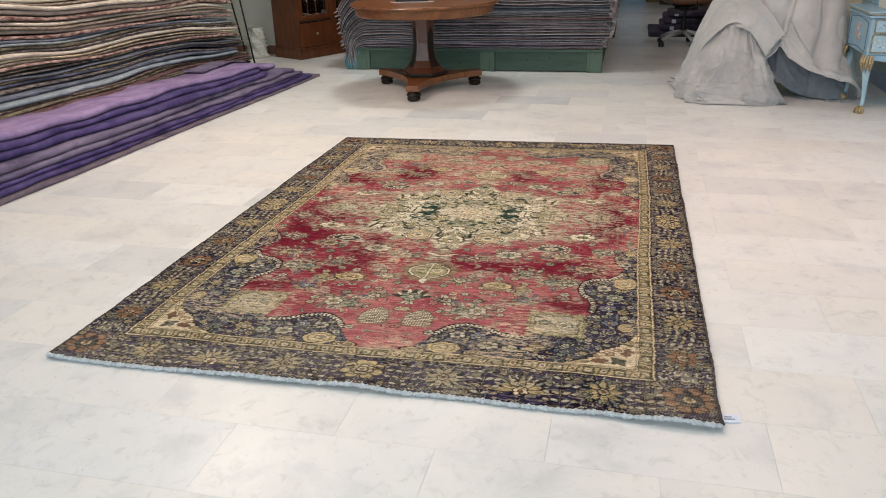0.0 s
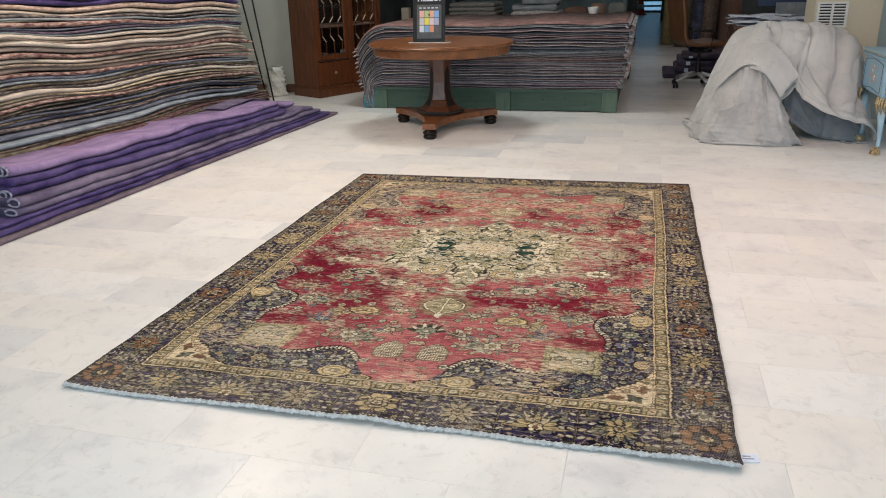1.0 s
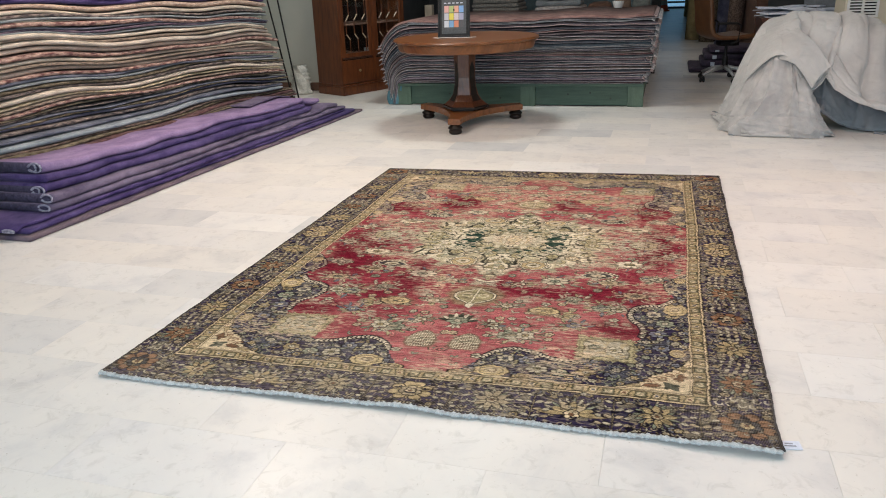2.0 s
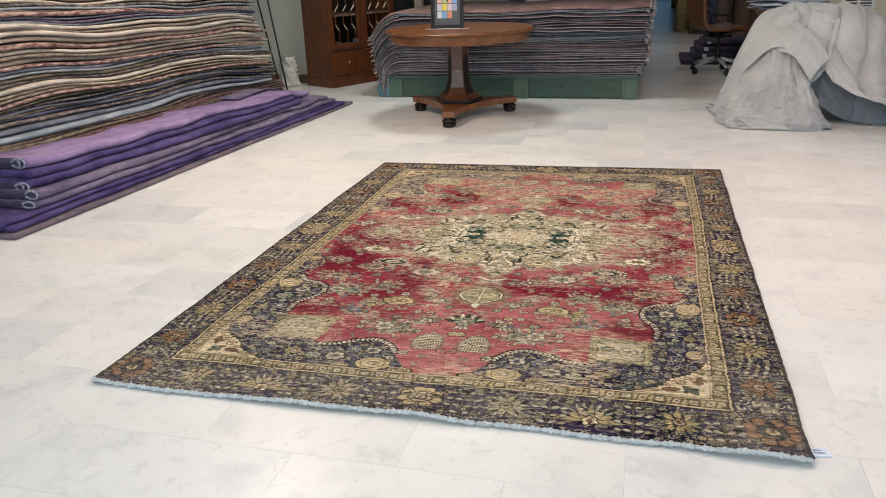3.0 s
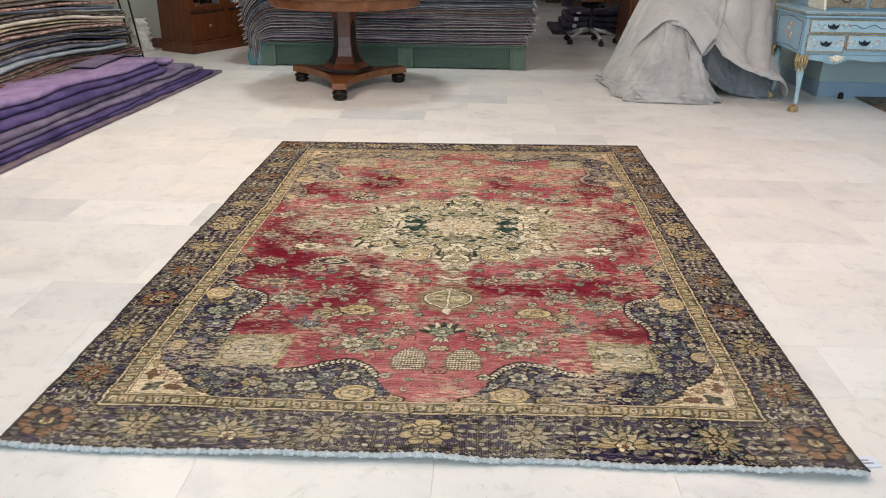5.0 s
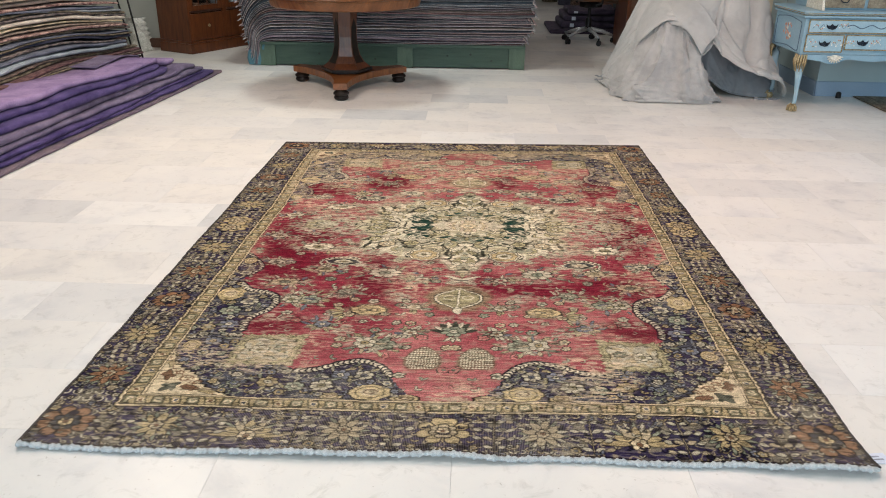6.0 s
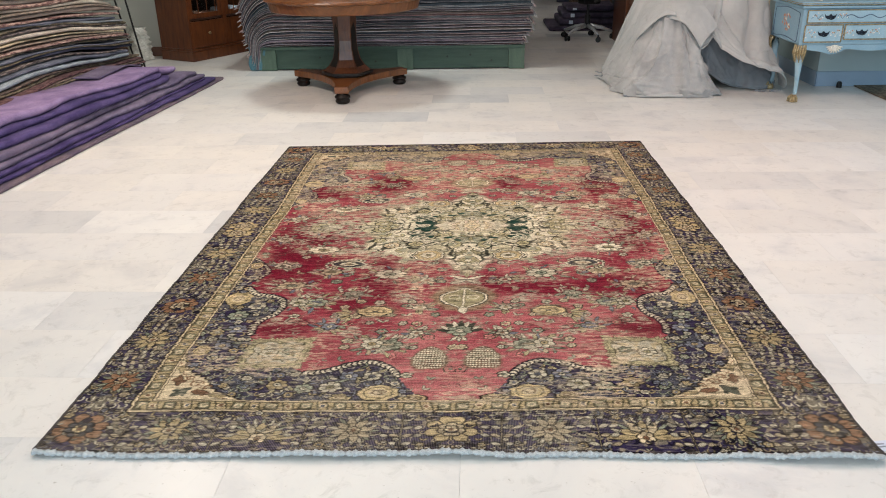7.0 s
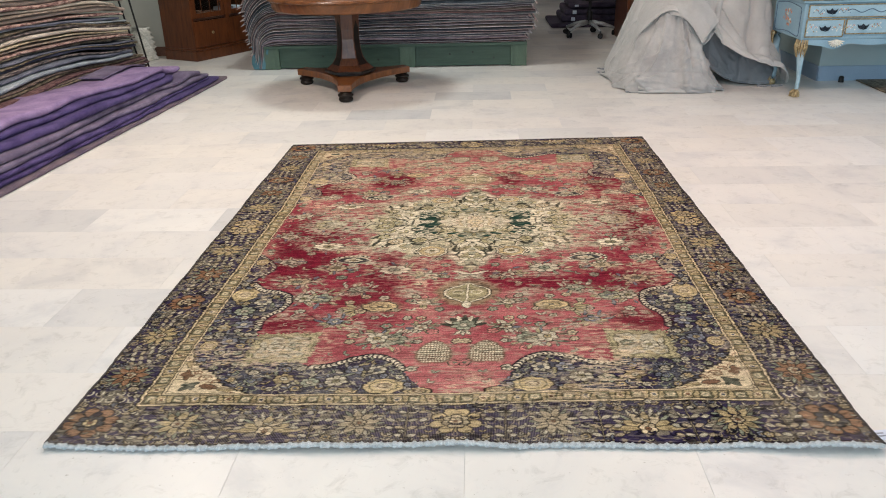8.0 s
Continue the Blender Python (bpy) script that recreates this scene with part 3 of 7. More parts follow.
    blob(0.085, 0.495, 0.075)
    # fringed dark fan and the cartouche on the axis
    fan(0.0, 0.655, 0.082, math.pi / 2, 9, 2.6, 0.0085, (MOSS * 0.5, CREAM * 0.9), field_line, 0.35)
    rosette(0.0, 0.668, 0.034, 7, GREYGREEN, BONE, field_line, 1.25)
    fan(0.0, 0.640, 0.05, -math.pi / 2, 3, 1.2, 0.006, (BONE,), field_line, 0.2)
    blob(0.0, 0.69, 0.085)
    lift = B - 0.925
    d = np.hypot(A / 0.135, lift / 0.125) - 1 + 0.20 * (cloud(A * 24, B * 40, 70, 3) - 0.5)
    lay(np.clip(-d / 0.20, 0, 1) * 0.75, OLIVE * 1.0)
    d = np.hypot(A / 0.088, lift / np.where(lift > 0, 0.060, 0.075)) - 1 - 0.34 * np.exp(-((A / 0.020) ** 2)) * (lift > 0) - 0.30 * np.exp(-((A / 0.022) ** 2)) * (lift < 0)
    d = d * 0.07
    lay(soft(d - 0.004), field_line), lay(soft(d), CREAM), lay(soft(d + 0.0065), OLIVE * 1.25), lay(soft(np.abs(d + 0.008) - 0.0012), field_line)
    lay(soft(np.abs(np.hypot(A - 0.035, (lift - 0.002) * 1.2) - 0.020) - 0.0022) * soft(d + 0.008), CREAM * 0.9)
    lay(soft(A - 0.0032) * soft(np.abs(lift) - 0.07), CREAM * 0.9), lay(soft(np.abs(A - 0.005) - 0.001) * soft(np.abs(lift) - 0.06), field_line)
    leaf(0.0, 0.822, 0.030, 0.017, math.pi / 2, CREAM * 0.9, field_line)
    blob(0.0, 0.925, 0.125)
    leaf(0.034, 1.100, 0.044, 0.009, 0.42, CREAM * 0.95, field_line), leaf(0.030, 1.060, 0.038, 0.008, -0.5, BONE, field_line), leaf(0.0, 1.13, 0.030, 0.010, 1.57, OLIVE * 1.3, field_line)
    blob(0.0, 1.08, 0.06)

    # corner spandrels with scalloped outline
    scallop = bent(((0.075, 0.252), (0.115, 0.285), (0.150, 0.335), (0.175, 0.385), (0.21, 0.435), (0.27, 0.465), (0.34, 0.448), (0.41, 0.412), (0.47, 0.405), (0.55, 0.46), (0.64, 0.54), (0.695, 0.60), (0.712, 0.68), (0.70, 0.745), (0.665, 0.79),
                    (0.652, 0.85), (0.667, 0.905), (0.71, 0.935), (0.775, 0.955), (0.825, 1.025), (0.80, 1.10), (0.785, 1.17), (0.835, 1.255), (0.875, 1.30)))
    corner = inside(scallop + [np.array((0.875, 0.252))])
    lay(corner * 1.0, NAVY * 1.15)
    lay(corner * np.clip((cloud(A * 9, B * 14, 4) - 0.45) * 6, 0, 0.75), SLATE * 0.9)
    free = corner.copy()
    rope_line = NAVY * 0.35
    band(scallop[3 * 9:8 * 9], 0.0095, CREAM * 0.85, rope_line, 0.017, 0.007)
    band(scallop[12 * 9 - 4:19 * 9], 0.0095, CREAM * 0.85, rope_line, 0.017, 0.007)
    band(scallop[20 * 9:23 * 9], 0.006, CREAM * 0.75, rope_line, 0.017, 0.006)
    for q in scallop[3 * 9:8 * 9:3] + scallop[12 * 9 - 4:19 * 9:3]:
        blob(q[0], q[1], 0.018)
    for a, b, r, n, petal, heart, wide in ((0.255, 0.385, 0.026, 6, BONE * 0.9, SLATE, 1.2), (0.33, 0.385, 0.028, 6, BLUISH, BONE, 1.1), (0.375, 0.325, 0.030, 7, BONE * 0.85, OLIVE, 1.25), (0.455, 0.315, 0.026, 6, GREYGREEN, BONE, 1.2), (0.54, 0.335, 0.028, 7, GILT, BONE, 1.2),
                                           (0.745, 0.855, 0.030, 7, BONE * 0.85, SLATE, 1.1), (0.79, 0.78, 0.034, 8, GREYGREEN, BONE, 1.1), (0.765, 0.68, 0.030, 7, BLUISH * 1.1, BONE, 1.2), (0.825, 0.655, 0.024, 6, GILT, BONE, 1.0), (0.78, 0.565, 0.026, 7, BLUISH, GILT, 1.2), (0.83, 1.10, 0.024, 6, BONE * 0.85, SLATE, 1.0)):
        rosette(a, b, r, n, petal, heart, INK, wide)
        for k in range(5):
            t = 2 * math.pi * k / 5 + rnd.uniform(-0.4, 0.4)
            leaf(a + 1.55 * r * wide * math.cos(t), b + 1.45 * r * math.sin(t), 0.016, 0.0055, t + 0.5, rnd.choice((GREYGREEN, BLUISH, OLIVE * 1.3, BONE * 0.8)), INK)
        blob(a, b, 1.5 * r, wide)
    # gilt lobes resting on the guard
    for a, b, r, wide in ((0.225, 0.292, 0.040, 1.55), (0.828, 0.915, 0.056, 0.85), (0.835, 0.535, 0.030, 0.9), (0.12, 0.262, 0.017, 2.4), (0.335, 0.268, 0.017, 2.0), (0.846, 1.225, 0.034, 0.8)):
        w = near(a, b, r * 1.6 * max(wide, 1))
        rr, th = np.hypot((A[w] - a) / wide, B[w] - b), np.arctan2(B[w] - b, (A[w] - a) / wide)
        edge = r * (0.92 + 0.10 * np.abs(np.cos(3.5 * th)))
        lay(soft(rr - edge - 0.0035), INK, w), lay(soft(rr - edge), GILT * 1.45, w), lay(soft(np.abs(rr - 0.70 * edge) - 0.0013), OLIVE * 0.35, w)
        lay(soft(rr - 0.48 * edge), SAND * 0.85, w), lay(soft(np.abs(rr - 0.30 * edge - 0.03 * r * th) - 0.0016), RUST * 0.6, w)
        blob(a, b, r, wide)
    # olive panel with a serrated rim and a pale drawn heart
    x, y = A - 0.59, B - 0.522
    d = np.maximum(np.abs(x + 0.06 * y) - 0.100, np.abs(y + 0.05 * x) - 0.088)
    th = np.arctan2(y, x)
    teeth = 0.014 * np.abs(((th * 15 / math.pi + 0.4 * np.sin(9 * th)) % 1) - 0.5) * 2
    lay(soft(d - 0.010 + teeth - 0.003, 0.004), OLIVE * 0.45), lay(soft(d - 0.010 + teeth), OLIVE * 1.45)
    lay(soft(np.abs(d + 0.002 + 0.5 * teeth) - 0.0014), OLIVE * 0.4)
    panel = soft(d + 0.024 + 0.006 * np.cos(x * 90) * np.cos(y * 90), 0.003)
    lay(soft(d + 0.019 + 0.006 * np.cos(x * 90) * np.cos(y * 90), 0.003), OLIVE * 0.42), lay(panel, CREAM * 0.66)
    lay(panel * soft(np.abs(cloud(A * 26, B * 30, 21, 2) - 0.5) - 0.022, 0.016) * 0.85, OLIVE * 0.4)
    lay(panel * np.clip((cloud(A * 40, B * 40, 22, 2) - 0.58) * 10, 0, 0.7), GILT * 1.3)
    rosette(0.615, 0.518, 0.026, 6, CREAM * 0.72, OLIVE, OLIVE * 0.35, 1.2), rosette(0.548, 0.53, 0.018, 6, GREYGREEN, CREAM * 0.7, OLIVE * 0.35, 1.2)
    taken[:] |= d < 0.012
    # sandy corner leaf with two serrated arms
    x, y = (0.876 - A) / 0.268, (B - 0.250) / 0.262
    arm = np.maximum(x, 0) ** 0.72 + np.maximum(y, 0) ** 0.72 - 1.0
    arm = arm + 0.05 * np.abs(((np.arctan2(y, x) * 7.5) % 1) - 0.5) * 2 - 0.10 * np.exp(-((np.hypot(x - 0.42, y - 0.42)) / 0.16) ** 2)
    tri = (x > 0) & (y > 0)
    lay(soft((arm - 0.045) * 0.12, 0.003) * tri, INK * 1.4), lay(soft(arm * 0.12, 0.003) * tri, SAND * 0.98)
    lay(soft(np.abs(arm + 0.10) * 0.12 - 0.0014) * tri * (np.hypot(x, y) > 0.35), RUST * 0.9)
    for a, b, size, thin, turn, colour in ((0.818, 0.292, 0.034, 0.0120, 2.4, MOSS * 0.7), (0.755, 0.288, 0.030, 0.011, 0.15, RUST * 0.8), (0.845, 0.355, 0.030, 0.011, 1.45, RUST * 0.8), (0.70, 0.272, 0.026, 0.009, 0.1, GILT * 1.1), (0.856, 0.42, 0.024, 0.008, 1.5, GILT * 1.1)):
        leaf(a, b, size, thin, turn, colour, INK * 1.3)
        leaf(a + 0.012, b + 0.006, size * 0.5, thin * 0.8, turn + 0.9, colour, None), leaf(a - 0.012, b - 0.006, size * 0.5, thin * 0.8, turn - 0.9, colour, None)
    for a, b, r in ((0.785, 0.335, 0.026), (0.745, 0.315, 0.016), (0.815, 0.365, 0.016)):
        w = near(a, b, r * 1.5)
        rr, th = np.hypot(A[w] - a, B[w] - b), np.arctan2(B[w] - b, A[w] - a)
        lay(soft(np.abs(rr - r * (0.55 + 0.10 * th)) - 0.0030), RUST * 0.95, w)
    taken[:] |= tri & (arm < 0.05)
    lay(free * ~taken * soft(np.abs(cloud(A * 30, B * 30, 40, 2) - 0.5) - 0.028, 0.02) * 0.8, BONE * 0.8)
    fill(free, 0.024, (BONE * 0.95, BLUISH * 1.1, GILT * 1.2, GREYGREEN, BONE * 0.8, BLUISH), INK, (0.011, 0.016))
    # free red ground: small buds, few
    outside = ~corner & (A < 0.87) & (B > 0.26)
    fill(outside, 0.058, (BONE, BONE * 0.9, SAND * 0.8, GREYGREEN, ROSE * 1.4), field_line, (0.013, 0.020), 0.75, (0.35, 0.75))

    # medallion: pale lobed ground with dark scrolling lines, green wings and a rosy heart
    ry = HALF_L - B
    rr, th = np.hypot(A / 1.24, ry), np.arctan2(ry, A / 1.24)
    lobes = 0.400 + 0.030 * np.cos(8 * th) + 0.022 * np.cos(16 * th + 1.0) + 0.26 * (cloud(A * 13, B * 17, 6, 3) - 0.5)
    tip = (np.maximum(0.14 - 0.42 * (ry - 0.24), 0) - A)
    shape = np.maximum(lobes - rr, np.where((ry > 0.15) & (ry < 0.475), tip, -1))
    fringe = np.clip(shape / 0.050 + 0.6, 0, 1) * np.clip(1.15 + 0.8 * (cloud(A * 20, B * 40, 9, 3) - 0.5), 0, 1)
    faded(0.44, HALF_L, 0.24, 1.0), faded(0.34, 1.38, 0.16, 1.4), faded(0.62, HALF_L - 0.02, 0.14, 1.2), faded(0.0, HALF_L - 0.44, 0.08, 1.2)
    dark = MOSS * 0.28
    lay(soft(np.abs(shape + 0.012) - 0.005, 0.004) * 0.8, dark)
    lay(fringe, CREAM * 0.93)
    lay(fringe * np.clip((cloud(A * 12, B * 12, 8, 3) - 0.52) * 8, 0, 0.55), OLIVE * 1.45)
    lay(fringe * np.clip((cloud(A * 30, B * 30, 12, 2) - 0.60) * 12, 0, 0.8), GREYGREEN * 0.9)
    for seed, size, wide in ((13, 9, 0.034), (17, 15, 0.036)):
        lay(fringe * soft(np.abs(cloud(A * size, B * size, seed, 2) - 0.5) - wide, 0.014) * 0.92, dark)
    for q, n, amp in ((0.115, 8, 0.016), (0.235, 8, 0.030), (0.315, 16, 0.022)):
        wave = q + amp * np.cos(n * th)
        lay(fringe * soft(np.abs(rr - wave) - 0.0062, 0.003), dark), lay(fringe * soft(np.abs(rr - wave) - 0.0034, 0.003), CREAM)
    medal = (shape > 0.02) & (rr > 0.12)
    fill(medal, 0.054, (CREAM, CREAM, CREAM * 0.9, OLIVE * 1.6), dark, (0.022, 0.032), 0.85, (0.12, 0.85))
    for k in range(5):
        leaf(0.030, HALF_L - 0.27 - 0.042 * k, 0.036 - 0.004 * k, 0.0110, -0.75, (CREAM, OLIVE * 1.3)[k % 2], dark)
    # green wings either side, small green leaves above and below the heart
    wing = np.hypot((A - 0.205) / 0.046, (ry - 0.040) / 0.090) - 0.72 + 3.0 * (cloud(A * 24, B * 24, 23, 2) - 0.5)
    lay(soft(wing * 0.06, 0.006), BOTTLE)
    for k in range(7):
        leaf(0.205 + rnd.uniform(-0.06, 0.06), HALF_L - rnd.uniform(-0.02, 0.15), 0.022, 0.006, rnd.uniform(-0.6, 0.6), CREAM * 0.9, BOTTLE * 0.7)
    for a, r_y, size, turn in ((0.03, 0.135, 0.036, 0.35), (0.095, 0.150, 0.040, -0.25), (0.15, 0.125, 0.030, 0.6), (0.0, 0.165, 0.030, 1.57), (0.055, 0.18, 0.026, 0.1)):
        leaf(a, HALF_L - r_y, size * 0.7, 0.0085, turn, BOTTLE * 1.5 if turn < 0.3 else OLIVE * 1.2, dark)
    lay(soft(np.hypot(A / 0.145, ry / 0.085) - 1 + 0.9 * (cloud(A * 22, B * 22, 27, 3) - 0.5), 0.3), CREAM * 0.85 + ROSE * 0.08)
    for k in range(7):
        t = 0.25 * k
        leaf(0.085 * math.cos(t), HALF_L - 0.055 * math.sin(t), 0.026, 0.008, t + 0.4, (SAND * 1.05, CREAM, CREAM * 0.8 + ROSE * 0.3)[k % 3], OLIVE * 0.8)
    rosette(0.0, HALF_L, 0.034, 8, SAND * 1.05, CREAM * 0.9, OLIVE * 0.8, 1.2)
    # gold rosettes under the medallion
    w = near(0.165, 1.315, 0.09)
    rr2 = np.hypot((A[w] - 0.165) / 1.12, B[w] - 1.315)
    for r, colour in ((0.060, dark), (0.056, CREAM * 0.95), (0.050, dark), (0.047, GILT * 1.45), (0.030, dark), (0.027, CREAM * 0.85), (0.012, OLIVE * 0.6)):
        lay(soft(rr2 - r - 0.003 * np.cos(9 * np.arctan2(B[w] - 1.315, A[w] - 0.165))), colour, w)
    rosette(0.40, 1.62, 0.036, 8, OLIVE * 1.4, CREAM * 0.9, dark, 1.2), rosette(0.33, 1.43, 0.030, 8, SAND * 0.9, CREAM, dark, 1.2)

    # guard band
    guard = (A > 0.874) | (B < 0.254)
    along_end = (B < 0.254) & (A < 0.874 + (0.254 - B))
    depth, run = np.where(along_end, 0.254 - B, A - 0.874), np.where(along_end, A, B)
    lay(guard * 1.0, GILT * 1.15)
    for g, width, colour in ((0.001, 0.0035, INK), (0.006, 0.0045, SAND), (0.011, 0.003, INK * 1.3), (0.053, 0.003, INK * 1.3), (0.058, 0.0045, SAND), (0.0645, 0.0045, INK)):
        lay(guard * soft(np.abs(depth - g) - width * 0.5, 0.0016), colour)
    middle = guard & (depth > 0.0135) & (depth < 0.051)
    cell = np.floor(run / 0.050).astype(int)
    local, up = (run / 0.050) % 1 - 0.5, (depth - 0.0325) / 0.018
    box = np.maximum(np.abs(local) * 2.5, np.abs(up)) - 0.86
    lay(middle * (np.abs(box) < 0.13) * (cell % 2 == 0), OLIVE * 0.45)
    lay(middle * (box < -0.13) * (cell % 2 == 0), (OLIVE * 1.2 + MOSS) * 0.6)
    lay(middle * (np.abs(np.hypot(local * 2.4, up) - 0.45) < 0.15) * (cell % 2 == 0), SAND * 0.9)
    lay(middle * (np.abs(np.abs(local + 0.10 * up) - 0.30) < 0.055) * (cell % 2 == 1), OLIVE * 0.45)
    lay(middle * (np.abs(local) < 0.16) * (np.abs(up) < 0.62) * (cell % 2 == 1), np.where(((cell // 2) % 2 == 0)[..., None], RUST * 0.8, SLATE))
    lay(middle * (np.abs(np.hypot(local * 2.6, up * 0.9) - 0.42) < 0.10) * (cell % 2 == 1), SAND)

    # main border: navy ground, flowers and leafy ladders in turn
    border = (A > 0.941) | (B < 0.187)
    lay(border * 1.0, NAVY * 1.25)
    lay(border * np.clip((cloud(A * 12, B * 16, 31) - 0.58) * 5, 0, 0.5), SLATE * 0.7)
    taken[:] &= ~border
    taken[:] |= guard & ~border
    tan, oat = SAND * 0.66, CREAM * 0.66
    lay(border * soft(np.abs(cloud(A * 30, B * 30, 37, 2) - 0.5) - 0.030, 0.02) * 0.75, tan * 0.9)
    lay(border * np.clip((cloud(A * 26, B * 26, 38, 2) - 0.62) * 9, 0, 0.55), OLIVE * 1.2)

    def big_rosette(a, b, r, petal, ring, heart):
        rosette(a, b, r, 8, petal, ring, INK, 1.1)
        rosette(a, b, r * 0.52, 7, ring, heart, INK, 1.1), rosette(a, b, r * 0.26, 5, heart, RUST, INK, 1.1)
        blob(a, b, r * 1.1, 1.1)

    def lotus(a, b, r, turn):
        fan(a, b, r * 1.20, turn, 11, 2.9, 0.0052, (oat, oat, GREYGREEN), INK, 0.45)
        fan(a, b, r * 0.92, turn, 5, 2.2, 0.0125, (GILT * 1.25, SAND * 0.8), INK, 0.12)
        fan(a, b, r * 1.35, turn, 2, 3.05, 0.011, (GILT * 1.2,), INK, 0.15)
        rosette(a, b, r * 0.30, 6, SAND, RUST, INK, 1.0)
        blob(a, b, r * 1.1, 1.2)

    def star(a, b, r, one, two, turn):
        fan(a, b, r * 1.15, turn, 17, 2 * math.pi * 16 / 17, 0.0058, (two, MOSS * 1.3, two), INK, 0.5)
        fan(a, b, r * 0.95, turn, 8, 2 * math.pi * 7 / 8, 0.0115, (one,), INK, 0.15)
        rosette(a, b, r * 0.30, 6, tan, RUST, INK)
        blob(a, b, r * 1.12)

    def ladder(a, b, half, turn):
        ca, sa = math.cos(turn), math.sin(turn)
        leaf(a, b, half * 1.1, 0.0018, turn, tan * 0.8, INK, False)
        for k in range(4):
            s = -half + half * 2 * (k + 0.5) / 4
            for side in (-1, 1):
                for reach, size, thin in ((0.017, 0.0140, 0.0075), (0.045, 0.0130, 0.0075)):
                    leaf(a + s * ca - side * reach * sa, b + s * sa + side * reach * ca, size, thin, turn + side * (math.pi / 2 - 0.35), (oat, tan, oat * 0.85)[(k + (reach > 0.02)) % 3], INK, False)
        blob(a, b, half * 0.95)

    up_turn, out_turn = math.pi / 2, math.pi
    big_rosette(0.0, 0.105, 0.068, GILT * 1.2, tan, SAND)
    star(0.27, 0.100, 0.062, tan, oat * 0.9, 0.2)
    lotus(0.525, 0.062, 0.082, up_turn)
    star(0.78, 0.100, 0.062, GILT * 1.2, GREYGREEN * 0.9, 0.5)
    big_rosette(1.035, 0.105, 0.074, RUST * 1.05, SLATE * 0.55, GILT * 1.4)
    for a in (0.137, 0.40, 0.65, 0.905):
        ladder(a, 0.095, 0.078, up_turn)
    for k in range(6):
        b = 0.355 + 0.252 * k
        if k % 3 == 1:
            star(1.025, b, 0.062, GILT * 1.2, tan, 0.1)
        elif k % 3 == 0:
            star(1.025, b, 0.064, RUST * 1.1, GREYGREEN, 0.3)
        else:
            big_rosette(1.025, b, 0.060, (RUST * 1.0, GILT * 1.2)[k % 2], tan, SAND * 0.8)
        if k:
            ladder(1.025 + rnd.uniform(-0.01, 0.01), b - 0.126, 0.056, out_turn + rnd.uniform(-0.25, 0.25))
    # rows of small open hooks beside the corner flower
    for row in range(2):
        for k in range(5):
            a, b = 0.962 + 0.033 * k + 0.012 * row, 0.222 + 0.034 * row
            w = near(a, b, 0.022)
            rr3, t3 = np.hypot(A[w] - a, (B[w] - b) * 0.9), np.arctan2(B[w] - b, A[w] - a)
            lay(soft(np.abs(rr3 - 0.0105) - 0.0030) * (np.cos(t3 - 1.2) < 0.55), oat * 1.1, w)
            blob(a, b, 0.018)
    fill(border, 0.0225, (oat, tan, oat * 0.85, BLUISH * 0.9, GILT, oat), INK * 0.8, (0.010, 0.0150), 0.95, (0.15, 0.60))
    taken[:] = False
    fill(border, 0.034, (NAVY * 0.6, NAVY * 0.5, oat, NAVY * 0.7, tan), INK * 0.7, (0.007, 0.012), 0.6, (0.10, 0.6))
    lay(soft(np.minimum(HALF_W - A, B) - 0.006) * 0.8, INK * 1.5)
    return art


